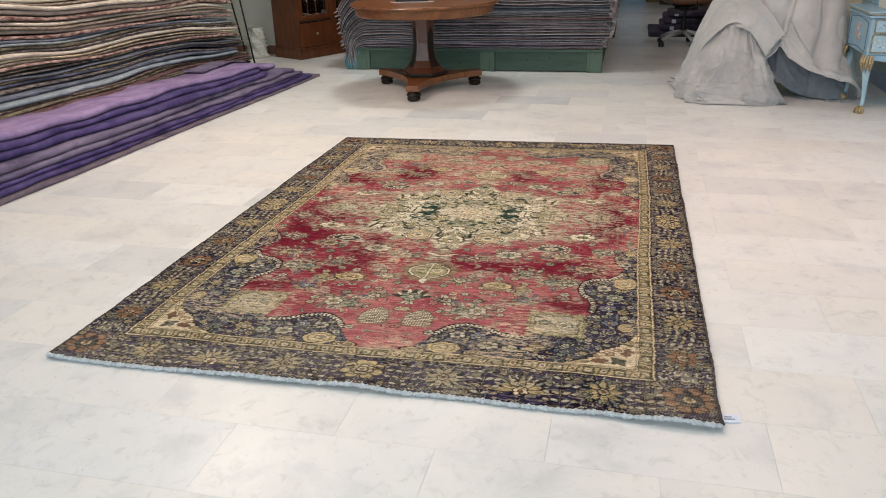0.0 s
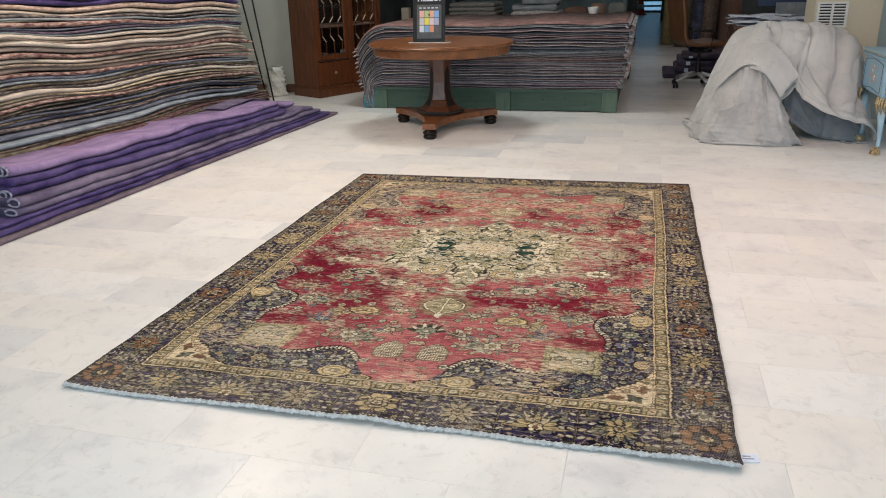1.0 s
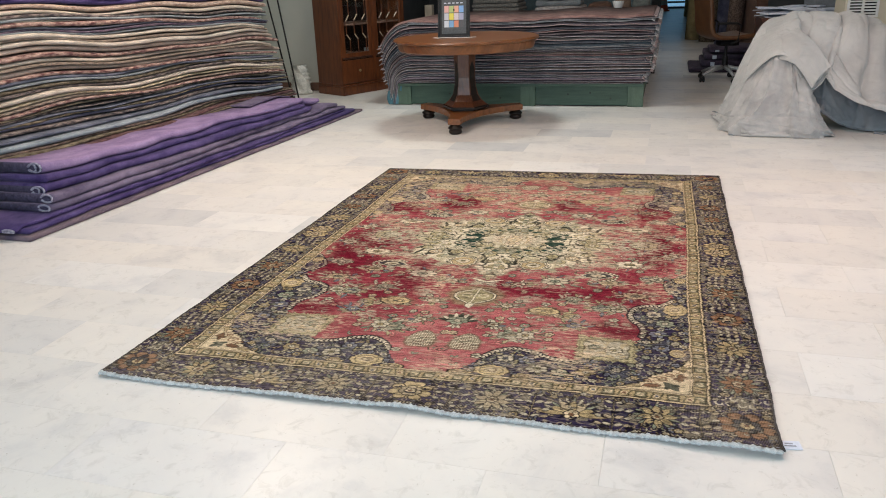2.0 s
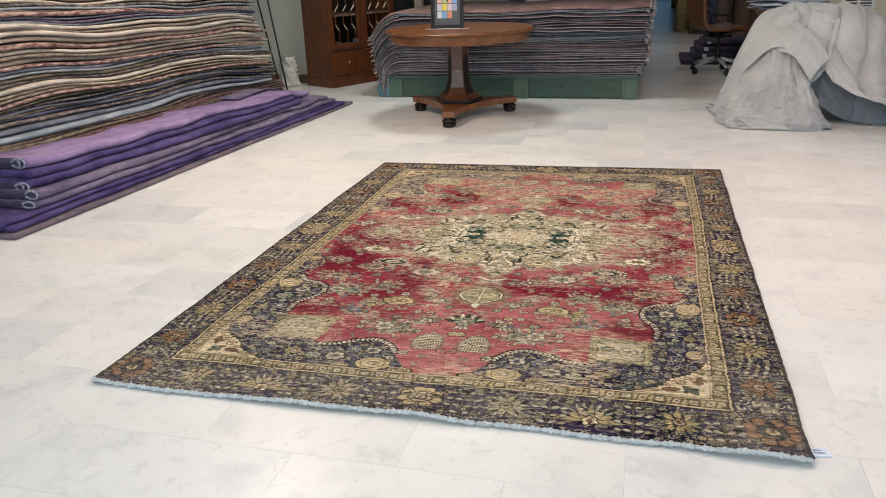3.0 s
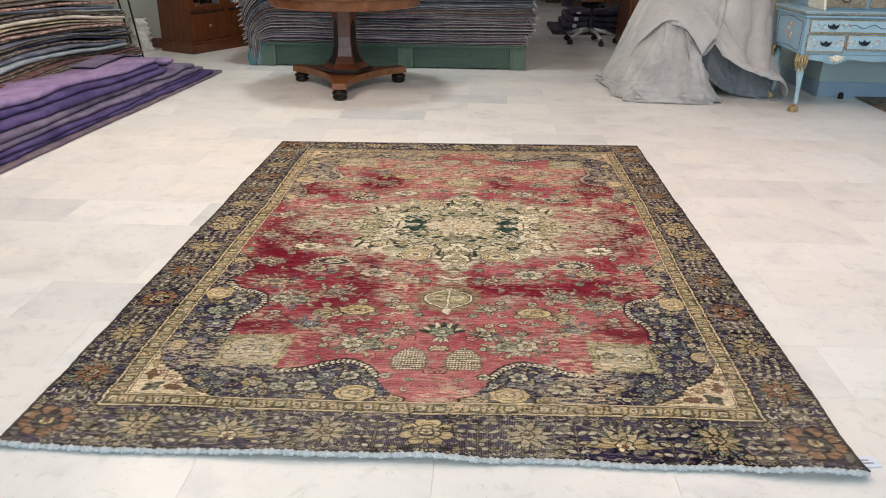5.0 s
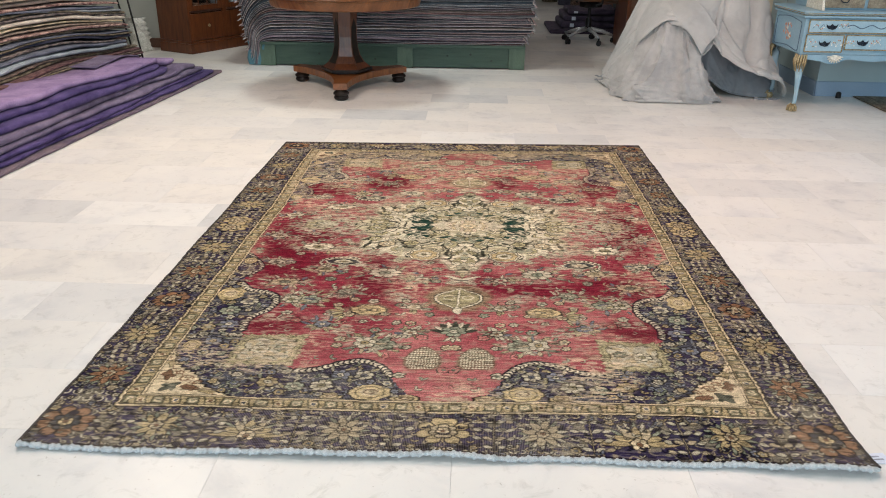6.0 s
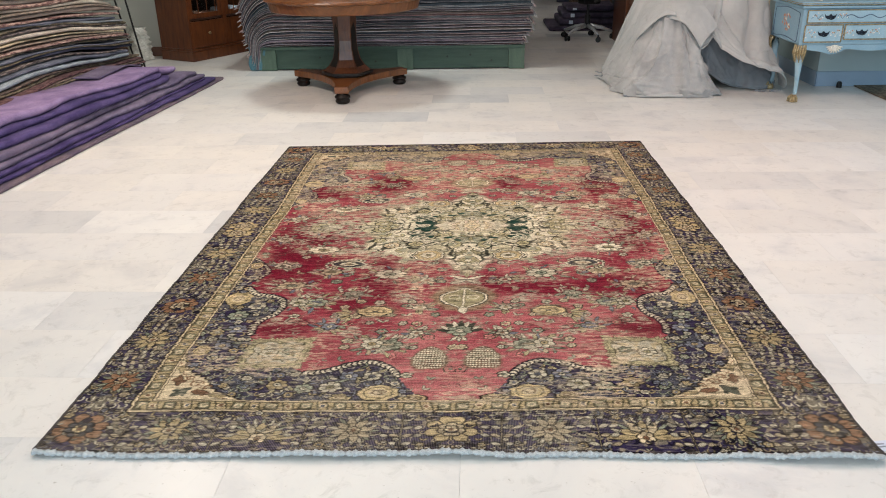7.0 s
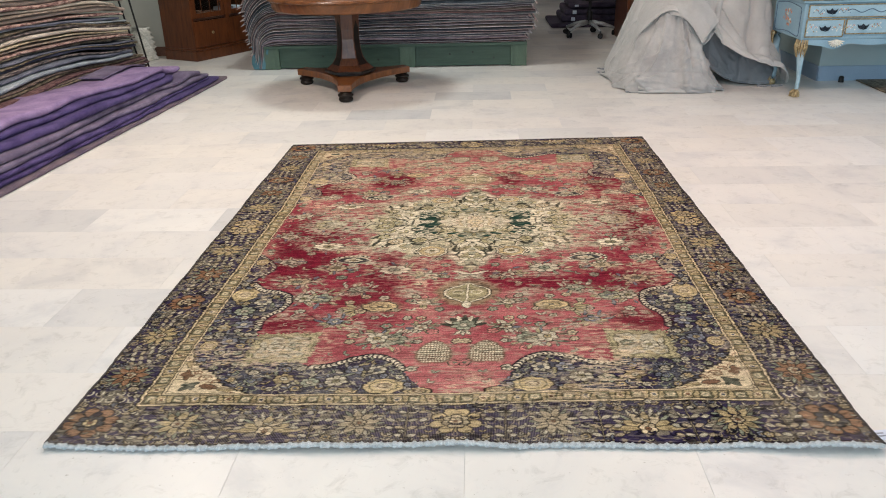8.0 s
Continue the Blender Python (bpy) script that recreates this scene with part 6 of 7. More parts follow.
# shaped apron with a carved shell
apron = bmesh.new()
tops = [(BW * k / 40, 0.426) for k in range(41)]
lows = [(x, 0.402 - 0.020 * abs(math.sin(x * 9.0)) - 0.03 * math.exp(-((x - 0.26) / 0.07) ** 2) - 0.03 * math.exp(-((x - BW + 0.26) / 0.07) ** 2)) for x, _ in tops]
front = [apron.verts.new((x, 0.002, z)) for x, z in tops], [apron.verts.new((x, 0.002, z)) for x, z in lows]
rear = [apron.verts.new((x, 0.022, z)) for x, z in tops], [apron.verts.new((x, 0.022, z)) for x, z in lows]
for k in range(40):
    apron.faces.new((front[1][k], front[1][k + 1], front[0][k + 1], front[0][k]))
    apron.faces.new((rear[1][k + 1], rear[1][k], rear[0][k], rear[0][k + 1]))
    apron.faces.new((front[1][k + 1], front[1][k], rear[1][k], rear[1][k + 1]))
part("apron", apron, BLUE_PAINT, bureau)
for cx in (0.26, BW - 0.26):
    shell_bm = bmesh.new()
    for k in range(9):
        a = radians(-80 + 20 * k)
        tube([(cx, -0.002, 0.425), (cx + 0.035 * math.sin(a), -0.008, 0.418 - 0.030 * math.cos(a)), (cx + 0.058 * math.sin(a), -0.003, 0.420 - 0.052 * math.cos(a))], 0.006, 6, shell_bm, (0.003, 0.007, 0.004))
    part("carved_shell", shell_bm, CREAM_PAINT, bureau, "cream carved shell")
# side panel: slate scroll frame and a rose spray
frame_points = [(-0.0015, 0.29 + 0.24 * max(-1, min(1, 1.35 * math.cos(t))), 0.555 + 0.105 * max(-1, min(1, 1.35 * math.sin(t))) + 0.008 * math.cos(4 * t)) for t in np.linspace(0, 2 * math.pi, 60)]
scroll(frame_points, 0.0028, NAVY_PAINT, bureau)
for k in range(26):
    a, r = rnd.uniform(0, 6.28), rnd.uniform(0, 1) ** 0.6
    petal = lathe(((0.002, 0.0), (0.011, 0.0008), (0.004, 0.002)), 7, pose(-0.0003, 0.29 + 0.085 * r * math.cos(a), 0.56 + 0.062 * r * math.sin(a), 0, -90, 0))
    part("painted_blossom", petal, ROSE_PAINT if k % 4 else CREAM_PAINT, bureau)
# cabriole legs with gilt knees and claw feet
for lx, ly, sx, sy in ((0.045, 0.045, -1, -1), (BW - 0.045, 0.045, 1, -1), (0.045, BD - 0.045, -1, 1), (BW - 0.045, BD - 0.045, 1, 1)):
    line = [(0.0, 0.43), (0.020, 0.37), (0.014, 0.29), (0.000, 0.20), (-0.010, 0.12), (-0.004, 0.065), (0.004, 0.045)]
    leg = part("leg", tube([(lx + sx * o * 0.7, ly + sy * o * 0.7, z) for o, z in line], 0.02, 10, None, (0.040, 0.036, 0.026, 0.018, 0.014, 0.015, 0.020)), BLUE_PANEL, bureau, "pale blue cabriole leg", True)
    knee = bmesh.new()
    for k in range(7):
        a = radians(-75 + 25 * k) + math.atan2(sy, sx)
        tube([(lx + sx * 0.010 + 0.040 * math.cos(a), ly + sy * 0.010 + 0.040 * math.sin(a), 0.425), (lx + sx * 0.016 + 0.044 * math.cos(a), ly + sy * 0.016 + 0.044 * math.sin(a), 0.375), (lx + sx * 0.012 + 0.030 * math.cos(a), ly + sy * 0.012 + 0.030 * math.sin(a), 0.30 + 0.02 * (k % 2))], 0.007, 6, knee, (0.006, 0.010, 0.003))
    part("gilt_knee", knee, GOLD, leg, "gilded carved acanthus knee")
    claw = lathe(((0.0, 0.0), (0.026, 0.001), (0.033, 0.012), (0.031, 0.028), (0.020, 0.045), (0.0, 0.047)), 16, pose(lx + sx * 0.006, ly + sy * 0.006, 0))
    for k in range(5):
        a = radians(-70 + 35 * k) + math.atan2(sy, sx)
        px, py = lx + sx * 0.006, ly + sy * 0.006
        tube([(px + 0.014 * math.cos(a), py + 0.014 * math.sin(a), 0.055), (px + 0.034 * math.cos(a), py + 0.034 * math.sin(a), 0.036), (px + 0.038 * math.cos(a), py + 0.038 * math.sin(a), 0.006)], 0.007, 6, claw)
    part("claw_foot", claw, GOLD, leg, "gilded claw-and-ball foot")
FADED_GILT = surface("faded_gilt_paint", (0.16, 0.12, 0.08), (0.36, 0.31, 0.22), 40, 0.5, 120, 0.1, speck=0.2)
# upper part, set in from the sides
upper = part("upper_case", block(0.13, BW - 0.13, 0.13, BD, 0.7325, 1.06, 0.006), BLUE_PAINT, bureau)
part("upper_moulding", block(0.12, BW - 0.12, 0.12, BD, 1.061, 1.085, 0.006), BLUE_PAINT, bureau)
side_bm = prism(((0.0, 0.0), (0.30, 0.0), (0.30, 0.31), (0.12, 0.31)), 0, 0.018, 0.003, Matrix(((0, 0, 1, 0.112), (1, 0, 0, 0.02), (0, 1, 0, 0.733), (0, 0, 0, 1))))
part("slanted_cheek", side_bm, CREAM_PAINT, bureau, "cream slanted side cheek")
for k in range(3):
    x0 = 0.15 + 0.325 * k
    drawer = part("drawer", block(x0, x0 + 0.30, 0.118, 0.1295, 0.745, 0.845, 0.004), FADED_GILT, bureau, "drawer front in faded gilt paint")
    bail = tube([(x0 + 0.12, 0.112, 0.80), (x0 + 0.135, 0.100, 0.785), (x0 + 0.165, 0.100, 0.785), (x0 + 0.18, 0.112, 0.80)], 0.0045, 6)
    part("pull", bail, IRON, drawer, "dark iron bail pull")
    part("gilt_rim", block(x0 - 0.006, x0 + 0.306, 0.116, 0.1295, 0.847, 0.853, 0.002), GOLD, drawer)

# small things on the floor by the bureau
tagged(part("floor_rug", block(4.30, 6.2, 3.2, 4.83, 0.0005, 0.010, 0.003), WOOLS["olive"]), "olive brown rug edge lying beneath the bureau", "rug")
tagged(part("door_stop", lathe(((0.0, 0.0005), (0.022, 0.0005), (0.020, 0.04), (0.012, 0.05), (0.0, 0.05)), 14, pose(4.16, 4.78, 0)), BLACK_PLASTIC), "small black rubber stop on the floor by the wall", "door stop")


# ---- armchair under dust sheets ----
ARM = np.array((3.0, 5.1, 0.0))
covered = tagged(thing("covered_armchair", 3.0, 5.1), "armchair hidden under pale linen dust sheets", "armchair")
# unseen chair body, coloured dark for the shaded hollow beneath the sheets
part("seat", block(-0.40, 0.42, -0.22, 0.36, 0.16, 0.42, 0.05), UPHOLSTERY, covered, "hidden seat coloured dark blue for the shade under the sheets")
part("backrest", block(-0.28, 0.28, 0.12, 0.38, 0.43, 0.82, 0.07), UPHOLSTERY, covered)
for x0, x1 in ((-0.40, -0.26), (0.27, 0.40)):
    part("armrest", block(x0, x1, -0.18, 0.36, 0.425, 0.60, 0.04), UPHOLSTERY, covered)
for x in (-0.36, 0.36):
    for y in (-0.18, 0.32):
        part("leg", lathe(((0.0, 0.0), (0.022, 0.0), (0.03, 0.16), (0.0, 0.16)), 12, pose(x, y, 0)), EBONY, covered)


def creased(grid, amount, seed, along=5.0, across=14.0):
    """Folds and creases pushed out along the surface's normal."""
    du, dv = np.gradient(grid, axis=0), np.gradient(grid, axis=1)
    normal = np.cross(du, dv)
    normal /= np.maximum(np.linalg.norm(normal, axis=2, keepdims=True), 1e-9)
    v, u = np.meshgrid(np.linspace(0, 1, grid.shape[1]), np.linspace(0, 1, grid.shape[0]))
    sway = v + 0.07 * (cloud(u * 3, v * 3, seed + 1, 2) - 0.5)
    ridge = 1 - np.abs(2 * cloud(u * along * 0.22, sway * across * 0.55, seed, 1) - 1)
    creases = 1 - np.abs(2 * cloud(u * along * 0.9 + 2.5 * v, v * across * 0.45 - 2 * u, seed + 5, 2) - 1)
    fine = 1 - np.abs(2 * cloud(u * along * 2.2 - 3 * v, v * across * 1.1 + 2 * u, seed + 9, 2) - 1)
    lines = np.minimum(np.abs(((u * along * 0.42 + 0.3) % 1) - 0.5), np.abs(((v * across * 0.24 + 0.1) % 1) - 0.5) * 1.2)
    crumple = 1 - np.abs(2 * cloud(u * along * 1.3 + 3, v * across * 0.8, seed + 15, 3) - 1)
    push = amount * (-0.30 * np.exp(-(lines / 0.025) ** 2) + 0.9 * (crumple ** 7 - 0.2) * np.clip(cloud(u * 2.5, v * 3.5, seed + 21, 2) * 4 - 1.7, 0, 1) + (ridge ** 5 - 0.3) * 1.5 + (creases ** 9 - 0.2) * 0.8 + (fine ** 12 - 0.1) * 0.30)
    out = grid + normal * push[..., None]
    out[..., 2] = np.maximum(out[..., 2], 0.004)
    return out


def pleated(grid, count, deep, seed, top=0.0, bottom=1.0):
    """Hanging folds that run down the cloth, sharp at the ridge, wider towards the hem at the first row."""
    du, dv = np.gradient(grid, axis=0), np.gradient(grid, axis=1)
    normal = np.cross(du, dv)
    normal /= np.maximum(np.linalg.norm(normal, axis=2, keepdims=True), 1e-9)
    v, u = np.meshgrid(np.linspace(0, 1, grid.shape[1]), np.linspace(0, 1, grid.shape[0]))
    lean = v + 0.10 * (cloud(u * 2.2, v * 2.0, seed + 2, 2) - 0.5)
    ridge = 1 - np.abs(2 * cloud(lean * count, u * 0.9, seed, 1) - 1)
    side = np.clip(np.sin(math.pi * v), 0, 1) ** 0.5
    push = deep * (top + (bottom - top) * u) * (ridge ** 2.2 - 0.35) * side
    out = grid + normal * push[..., None]
    out[..., 2] = np.maximum(out[..., 2], 0.004)
    return out


def folded_over(grid, folds):
    """Sharp overlapping folds: each (u0, v0, u1, v1, width, height) drops steeply on one side and eases off on the other."""
    du, dv = np.gradient(grid, axis=0), np.gradient(grid, axis=1)
    normal = np.cross(du, dv)
    normal /= np.maximum(np.linalg.norm(normal, axis=2, keepdims=True), 1e-9)
    v, u = np.meshgrid(np.linspace(0, 1, grid.shape[1]), np.linspace(0, 1, grid.shape[0]))
    push = np.zeros_like(u)
    for k, (u0, v0, u1, v1, width, height) in enumerate(folds):
        t = (u - u0) / (u1 - u0)
        d = v - (v0 + (v1 - v0) * t) - 0.025 * (cloud(u * 5, u * 0 + k, 161, 2) - 0.5)
        ends = np.clip(t / 0.15 + 0.3, 0, 1) * np.clip((1 - t) / 0.15 + 0.3, 0, 1)
        push += height * ends * np.where(d > 0, np.exp(-np.abs(d) / width), np.exp(-np.abs(d) / (0.16 * width)))
    out = grid + normal * push[..., None]
    out[..., 2] = np.maximum(out[..., 2], 0.004)
    return out


front_hem = ((2.32, 5.25, 0.02), (2.42, 4.90, 0.22), (2.52, 4.74, 0.44), (2.66, 4.63, 0.595), (2.79, 4.58, 0.565), (2.93, 4.53, 0.38), (3.03, 4.57, 0.45), (3.09, 4.55, 0.37), (3.25, 4.49, 0.26), (3.44, 4.49, 0.22), (3.62, 4.58, 0.15), (3.72, 4.74, 0.02))
over_front = ((2.33, 5.38, 0.03), (2.42, 5.02, 0.36), (2.53, 4.87, 0.60), (2.68, 4.75, 0.72), (2.82, 4.70, 0.70), (2.94, 4.66, 0.60), (3.05, 4.70, 0.62), (3.14, 4.68, 0.56), (3.29, 4.63, 0.46), (3.46, 4.64, 0.42), (3.60, 4.74, 0.33), (3.71, 4.86, 0.05))
top_front = ((2.35, 5.52, 0.03), (2.46, 5.22, 0.435), (2.58, 5.04, 0.735), (2.70, 4.94, 0.825), (2.84, 4.90, 0.855), (2.98, 4.88, 0.85), (3.11, 4.88, 0.845), (3.23, 4.88, 0.835), (3.37, 4.88, 0.80), (3.50, 4.90, 0.755), (3.61, 4.95, 0.60), (3.70, 5.05, 0.16))
top_back = ((2.37, 5.66, 0.02), (2.50, 5.42, 0.445), (2.62, 5.32, 0.745), (2.75, 5.27, 0.83), (2.88, 5.26, 0.855), (3.00, 5.26, 0.85), (3.12, 5.26, 0.845), (3.25, 5.26, 0.835), (3.39, 5.26, 0.80), (3.52, 5.26, 0.75), (3.61, 5.26, 0.60), (3.68, 5.30, 0.16))
back_hem = ((2.40, 5.72, 0.01), (2.54, 5.60, 0.30), (2.66, 5.60, 0.30), (2.78, 5.60, 0.30), (2.90, 5.60, 0.30), (3.00, 5.60, 0.30), (3.10, 5.60, 0.30), (3.20, 5.60, 0.30), (3.32, 5.60, 0.30), (3.48, 5.58, 0.28), (3.58, 5.56, 0.20), (3.64, 5.52, 0.02))
TOP_FOLDS = ((0.60, 0.20, 0.04, 0.08, 0.07, 0.045), (0.62, 0.36, 0.02, 0.44, 0.06, 0.060), (0.62, 0.58, 0.14, 0.60, 0.05, 0.040), (0.66, 0.72, 0.06, 0.76, 0.06, 0.065), (0.66, 0.85, 0.10, 0.88, 0.05, 0.055), (0.30, 0.60, 0.08, 0.82, 0.10, 0.035))
TENT_FOLDS = ((0.0, 0.42, 0.95, 0.12, 0.08, 0.040), (0.0, 0.47, 0.95, 0.33, 0.10, 0.045), (0.02, 0.56, 0.95, 0.66, 0.08, 0.050), (0.04, 0.62, 0.9, 0.86, 0.06, 0.045), (0.55, 0.34, 0.74, 0.46, 0.05, 0.035), (0.50, 0.46, 0.68, 0.36, 0.04, 0.025))
top_cloth = patch((front_hem, over_front, top_front, top_back, back_hem), 130, 200)
sheet("dust_sheet", -ARM + creased(folded_over(pleated(top_cloth, 9.0, 0.045, 141, 1.0, 0.0), TOP_FOLDS), 0.015, 101, 9, 16), [LINEN], covered, "pale linen dust sheet over the top", thick=0.009)
LINEN_TENT = surface("dust_sheet_stained_linen", (0.34, 0.34, 0.34), (0.49, 0.488, 0.48), 6.0, 0.9, 420, 0.18, sheen=0.3, speck=0.07, contrast=0.16)
# a tent of cloth hanging to the floor in front
tent = (((2.48, 4.97, 0.42), (2.57, 4.82, 0.545), (2.67, 4.74, 0.625), (2.77, 4.70, 0.61), (2.87, 4.72, 0.52), (2.93, 4.86, 0.45)),
        ((2.35, 5.05, 0.20), (2.46, 4.75, 0.30), (2.62, 4.61, 0.36), (2.80, 4.58, 0.36), (2.94, 4.61, 0.30), (3.00, 4.80, 0.25)),
        ((2.29, 5.12, 0.06), (2.37, 4.68, 0.10), (2.53, 4.53, 0.13), (2.80, 4.49, 0.13), (3.02, 4.51, 0.11), (3.06, 4.72, 0.10)),
        ((2.26, 5.25, 0.012), (2.34, 4.72, 0.020), (2.45, 4.50, 0.014), (2.78, 4.465, 0.012), (3.07, 4.50, 0.012), (3.09, 4.70, 0.010)),
        ((2.31, 5.32, 0.006), (2.42, 4.82, 0.006), (2.50, 4.57, 0.006), (2.78, 4.54, 0.006), (3.03, 4.56, 0.006), (3.04, 4.72, 0.006)))
sheet("dust_sheet", -ARM + creased(folded_over(pleated(patch(tent, 130, 150), 6.0, 0.045, 151, 0.25, 1.0), TENT_FOLDS), 0.019, 111, 6, 9), [LINEN_TENT], covered, "greyer dust sheet falling to the floor", thick=0.005)
hem_bm = bmesh.new()
for q, (lift, out) in enumerate(((0.012, 0.0), (0.034, 0.012), (0.055, 0.022))):
    tube([(2.45 - 3.0 + 0.06 * k, 4.450 - 5.1 + out - 0.012 * math.sin(k * 0.32 + q) , lift + 0.008 * math.sin(k * 0.5 + 2 * q)) for k in range(11)], 0.014, 8, hem_bm, [0.008] + [0.015] * 9 + [0.006])
part("rolled_hem", hem_bm, LINEN, covered, "rolled hem lying on the floor", True)
# inner cloth beneath the flap, its linen coloured grey-blue for the shade there
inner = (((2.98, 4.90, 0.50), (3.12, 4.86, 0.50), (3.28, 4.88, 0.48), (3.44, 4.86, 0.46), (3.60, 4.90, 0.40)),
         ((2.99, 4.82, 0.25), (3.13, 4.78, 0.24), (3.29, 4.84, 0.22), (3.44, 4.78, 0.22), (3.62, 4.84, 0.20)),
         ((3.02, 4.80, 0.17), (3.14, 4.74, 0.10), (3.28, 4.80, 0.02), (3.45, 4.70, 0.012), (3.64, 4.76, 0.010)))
sheet("dust_sheet", -ARM + creased(patch(inner, 40, 60), 0.022, 121, 3, 9), [LINEN_SHADE], covered, "inner fold of dust sheet, coloured dark for the shade", thick=0.004)
# an extra flap folded over the front
flap = (((2.58, 4.84, 0.60), (2.70, 4.80, 0.74), (2.82, 4.80, 0.80)),
        ((2.66, 4.66, 0.585), (2.76, 4.64, 0.70), (2.88, 4.66, 0.75)),
        ((2.80, 4.555, 0.545), (2.87, 4.56, 0.62), (2.96, 4.60, 0.67)),
        ((2.93, 4.510, 0.370), (2.98, 4.515, 0.46), (3.05, 4.55, 0.53)))
sheet("dust_sheet", -ARM + creased(patch(flap, 40, 24), 0.012, 131, 5, 4), [LINEN], covered, "folded-over flap of linen", thick=0.012)
# loose hem ends trailing on the floor
for k, (x, y, turn) in enumerate(((2.37, 5.50, 150), (2.35, 5.34, 170), (2.46, 4.49, 185), (3.55, 4.64, 10), (3.44, 4.66, -20))):
    d = Vector((math.cos(radians(turn)), math.sin(radians(turn)), 0))
    bm = tube([Vector((x, y, 0.007)) + d * s * 0.10 + Vector((0, 0, 0.004 * math.sin(9 * s))) for s in (q / 5 for q in range(6))], 0.008, 6, None, (0.010, 0.009, 0.008, 0.007, 0.006, 0.003))
    bm.transform(Matrix.Translation((-3.0, -5.1, 0)))
    # the hem ends share the shade-toned linen
    part("trailing_hem", bm, LINEN_SHADE, covered)


# ---- office corner behind ----
CHAIR_METAL = surface("satin_aluminium", (0.34, 0.35, 0.36), (0.46, 0.47, 0.48), 20, 0.4, metal=0.35)
chair = tagged(thing("office_chair", 2.50, 7.75, 0, 20), "tan leather swivel chair on chrome five-star base", "chair")
for k in range(5):
    a = radians(72 * k + 216 - 20)
    d = Vector((math.cos(a), math.sin(a), 0))
    spoke = part("base_arm", tube([d * 0.03 + Vector((0, 0, 0.155)), d * 0.16 + Vector((0, 0, 0.135)), d * 0.30 + Vector((0, 0, 0.085))], 0.02, 8, None, (0.026, 0.022, 0.015)), CHAIR_METAL, chair, "satin aluminium base arm", True)
    wheel = lathe(((0.0, -0.012), (0.026, -0.012), (0.030, -0.006), (0.030, 0.006), (0.026, 0.012), (0.0, 0.012)), 16, Matrix.Translation(d * 0.305 + Vector((0, 0, 0.031))) @ pose(0, 0, 0, 90, 0, math.degrees(a) + 60) @ pose(0, 0, 0.016))
    lathe(((0.0, -0.012), (0.026, -0.012), (0.030, -0.006), (0.030, 0.006), (0.026, 0.012), (0.0, 0.012)), 16, Matrix.Translation(d * 0.305 + Vector((0, 0, 0.031))) @ pose(0, 0, 0, 90, 0, math.degrees(a) + 60) @ pose(0, 0, -0.016), wheel)
    tube([d * 0.305 + Vector((0, 0, 0.05)), d * 0.30 + Vector((0, 0, 0.085))], 0.010, 8, wheel)
    part("castor", wheel, BLACK_PLASTIC, chair, "black twin castor")
part("gas_column", lathe(((0.0, 0.12), (0.035, 0.12), (0.035, 0.28), (0.018, 0.285), (0.018, 0.40), (0.0, 0.40)), 20), BLACK_PLASTIC, chair)
part("tilt_box", block(-0.10, 0.12, -0.08, 0.08, 0.40, 0.455, 0.015), BLACK_PLASTIC, chair)
shell_net = [[(0.27, y, 0.455) for y in (-0.24, -0.1, 0.1, 0.24)], [(0.22, y, 0.50 + 0.02 * abs(y) * 4) for y in (-0.25, -0.1, 0.1, 0.25)], [(0.0, y, 0.485 + 0.02 * abs(y) * 4) for y in (-0.25, -0.1, 0.1, 0.25)],
             [(-0.20, y, 0.50 + 0.02 * abs(y) * 4) for y in (-0.24, -0.1, 0.1, 0.24)], [(-0.27, y, 0.60) for y in (-0.23, -0.1, 0.1, 0.23)], [(-0.30, y, 0.85) for y in (-0.23, -0.1, 0.1, 0.23)], [(-0.36, y, 1.15) for y in (-0.22, -0.1, 0.1, 0.22)], [(-0.40, y, 1.26) for y in (-0.19, -0.08, 0.08, 0.19)]]
sheet("seat_shell", patch(shell_net, 40, 16), [TAN_LEATHER], chair, thick=0.045)
for s in (-1, 1):
    arm = tube([(-0.05, s * 0.24, 0.44), (0.0, s * 0.29, 0.47), (0.02, s * 0.30, 0.64), (-0.02, s * 0.30, 0.665), (-0.24, s * 0.29, 0.67)], 0.013, 8)
    part("armrest", arm, BLACK_PLASTIC, chair, "black arm")

desk = tagged(thing("office_desk", 2.78, 7.0), "dark brown wooden office desk covered in papers", "desk")
part("desktop", block(0.0, 1.55, 0.0, 0.80, 0.705, 0.74, 0.006), MAHOGANY, desk)
part("side_panel", block(0.02, 0.06, 0.03, 0.77, 0.0, 0.704, 0.004), MAHOGANY, desk)
part("side_panel", block(1.49, 1.53, 0.03, 0.77, 0.0, 0.704, 0.004), MAHOGANY, desk)
part("modesty_panel", block(0.061, 1.489, 0.05, 0.075, 0.15, 0.704, 0.003), BROWN_FABRIC, desk)
rnd = random.Random(51)
for k in range(44):
    cx, cy = rnd.uniform(2.90, 3.75), rnd.uniform(7.02, 7.60)
    pile = block(-0.105, 0.105, -0.148, 0.148, 0.0, rnd.uniform(0.003, 0.018), 0.0008)
    pile.transform(pose(cx, cy, 0.742 + 0.011 * (k % 9), rnd.uniform(-4, 4), rnd.uniform(-4, 4), rnd.uniform(0, 180)))
    tagged(part("paper_sheaf", pile, PAPER), "loose white papers lying on the office desk", "papers", "papers on the office desk")
laptop = tagged(thing("laptop", 3.42, 7.45, 0.745, -12), "grey laptop lid standing open on the desk", "laptop")
part("keyboard_base", block(-0.17, 0.17, -0.12, 0.12, 0.0, 0.016, 0.004), STEEL, laptop)
lid = block(-0.17, 0.17, 0.0, 0.010, 0.0, 0.22, 0.004)
lid.transform(pose(0, -0.13, 0.017, 22, 0, 0))
part("lid", lid, GREY_FABRIC, laptop)
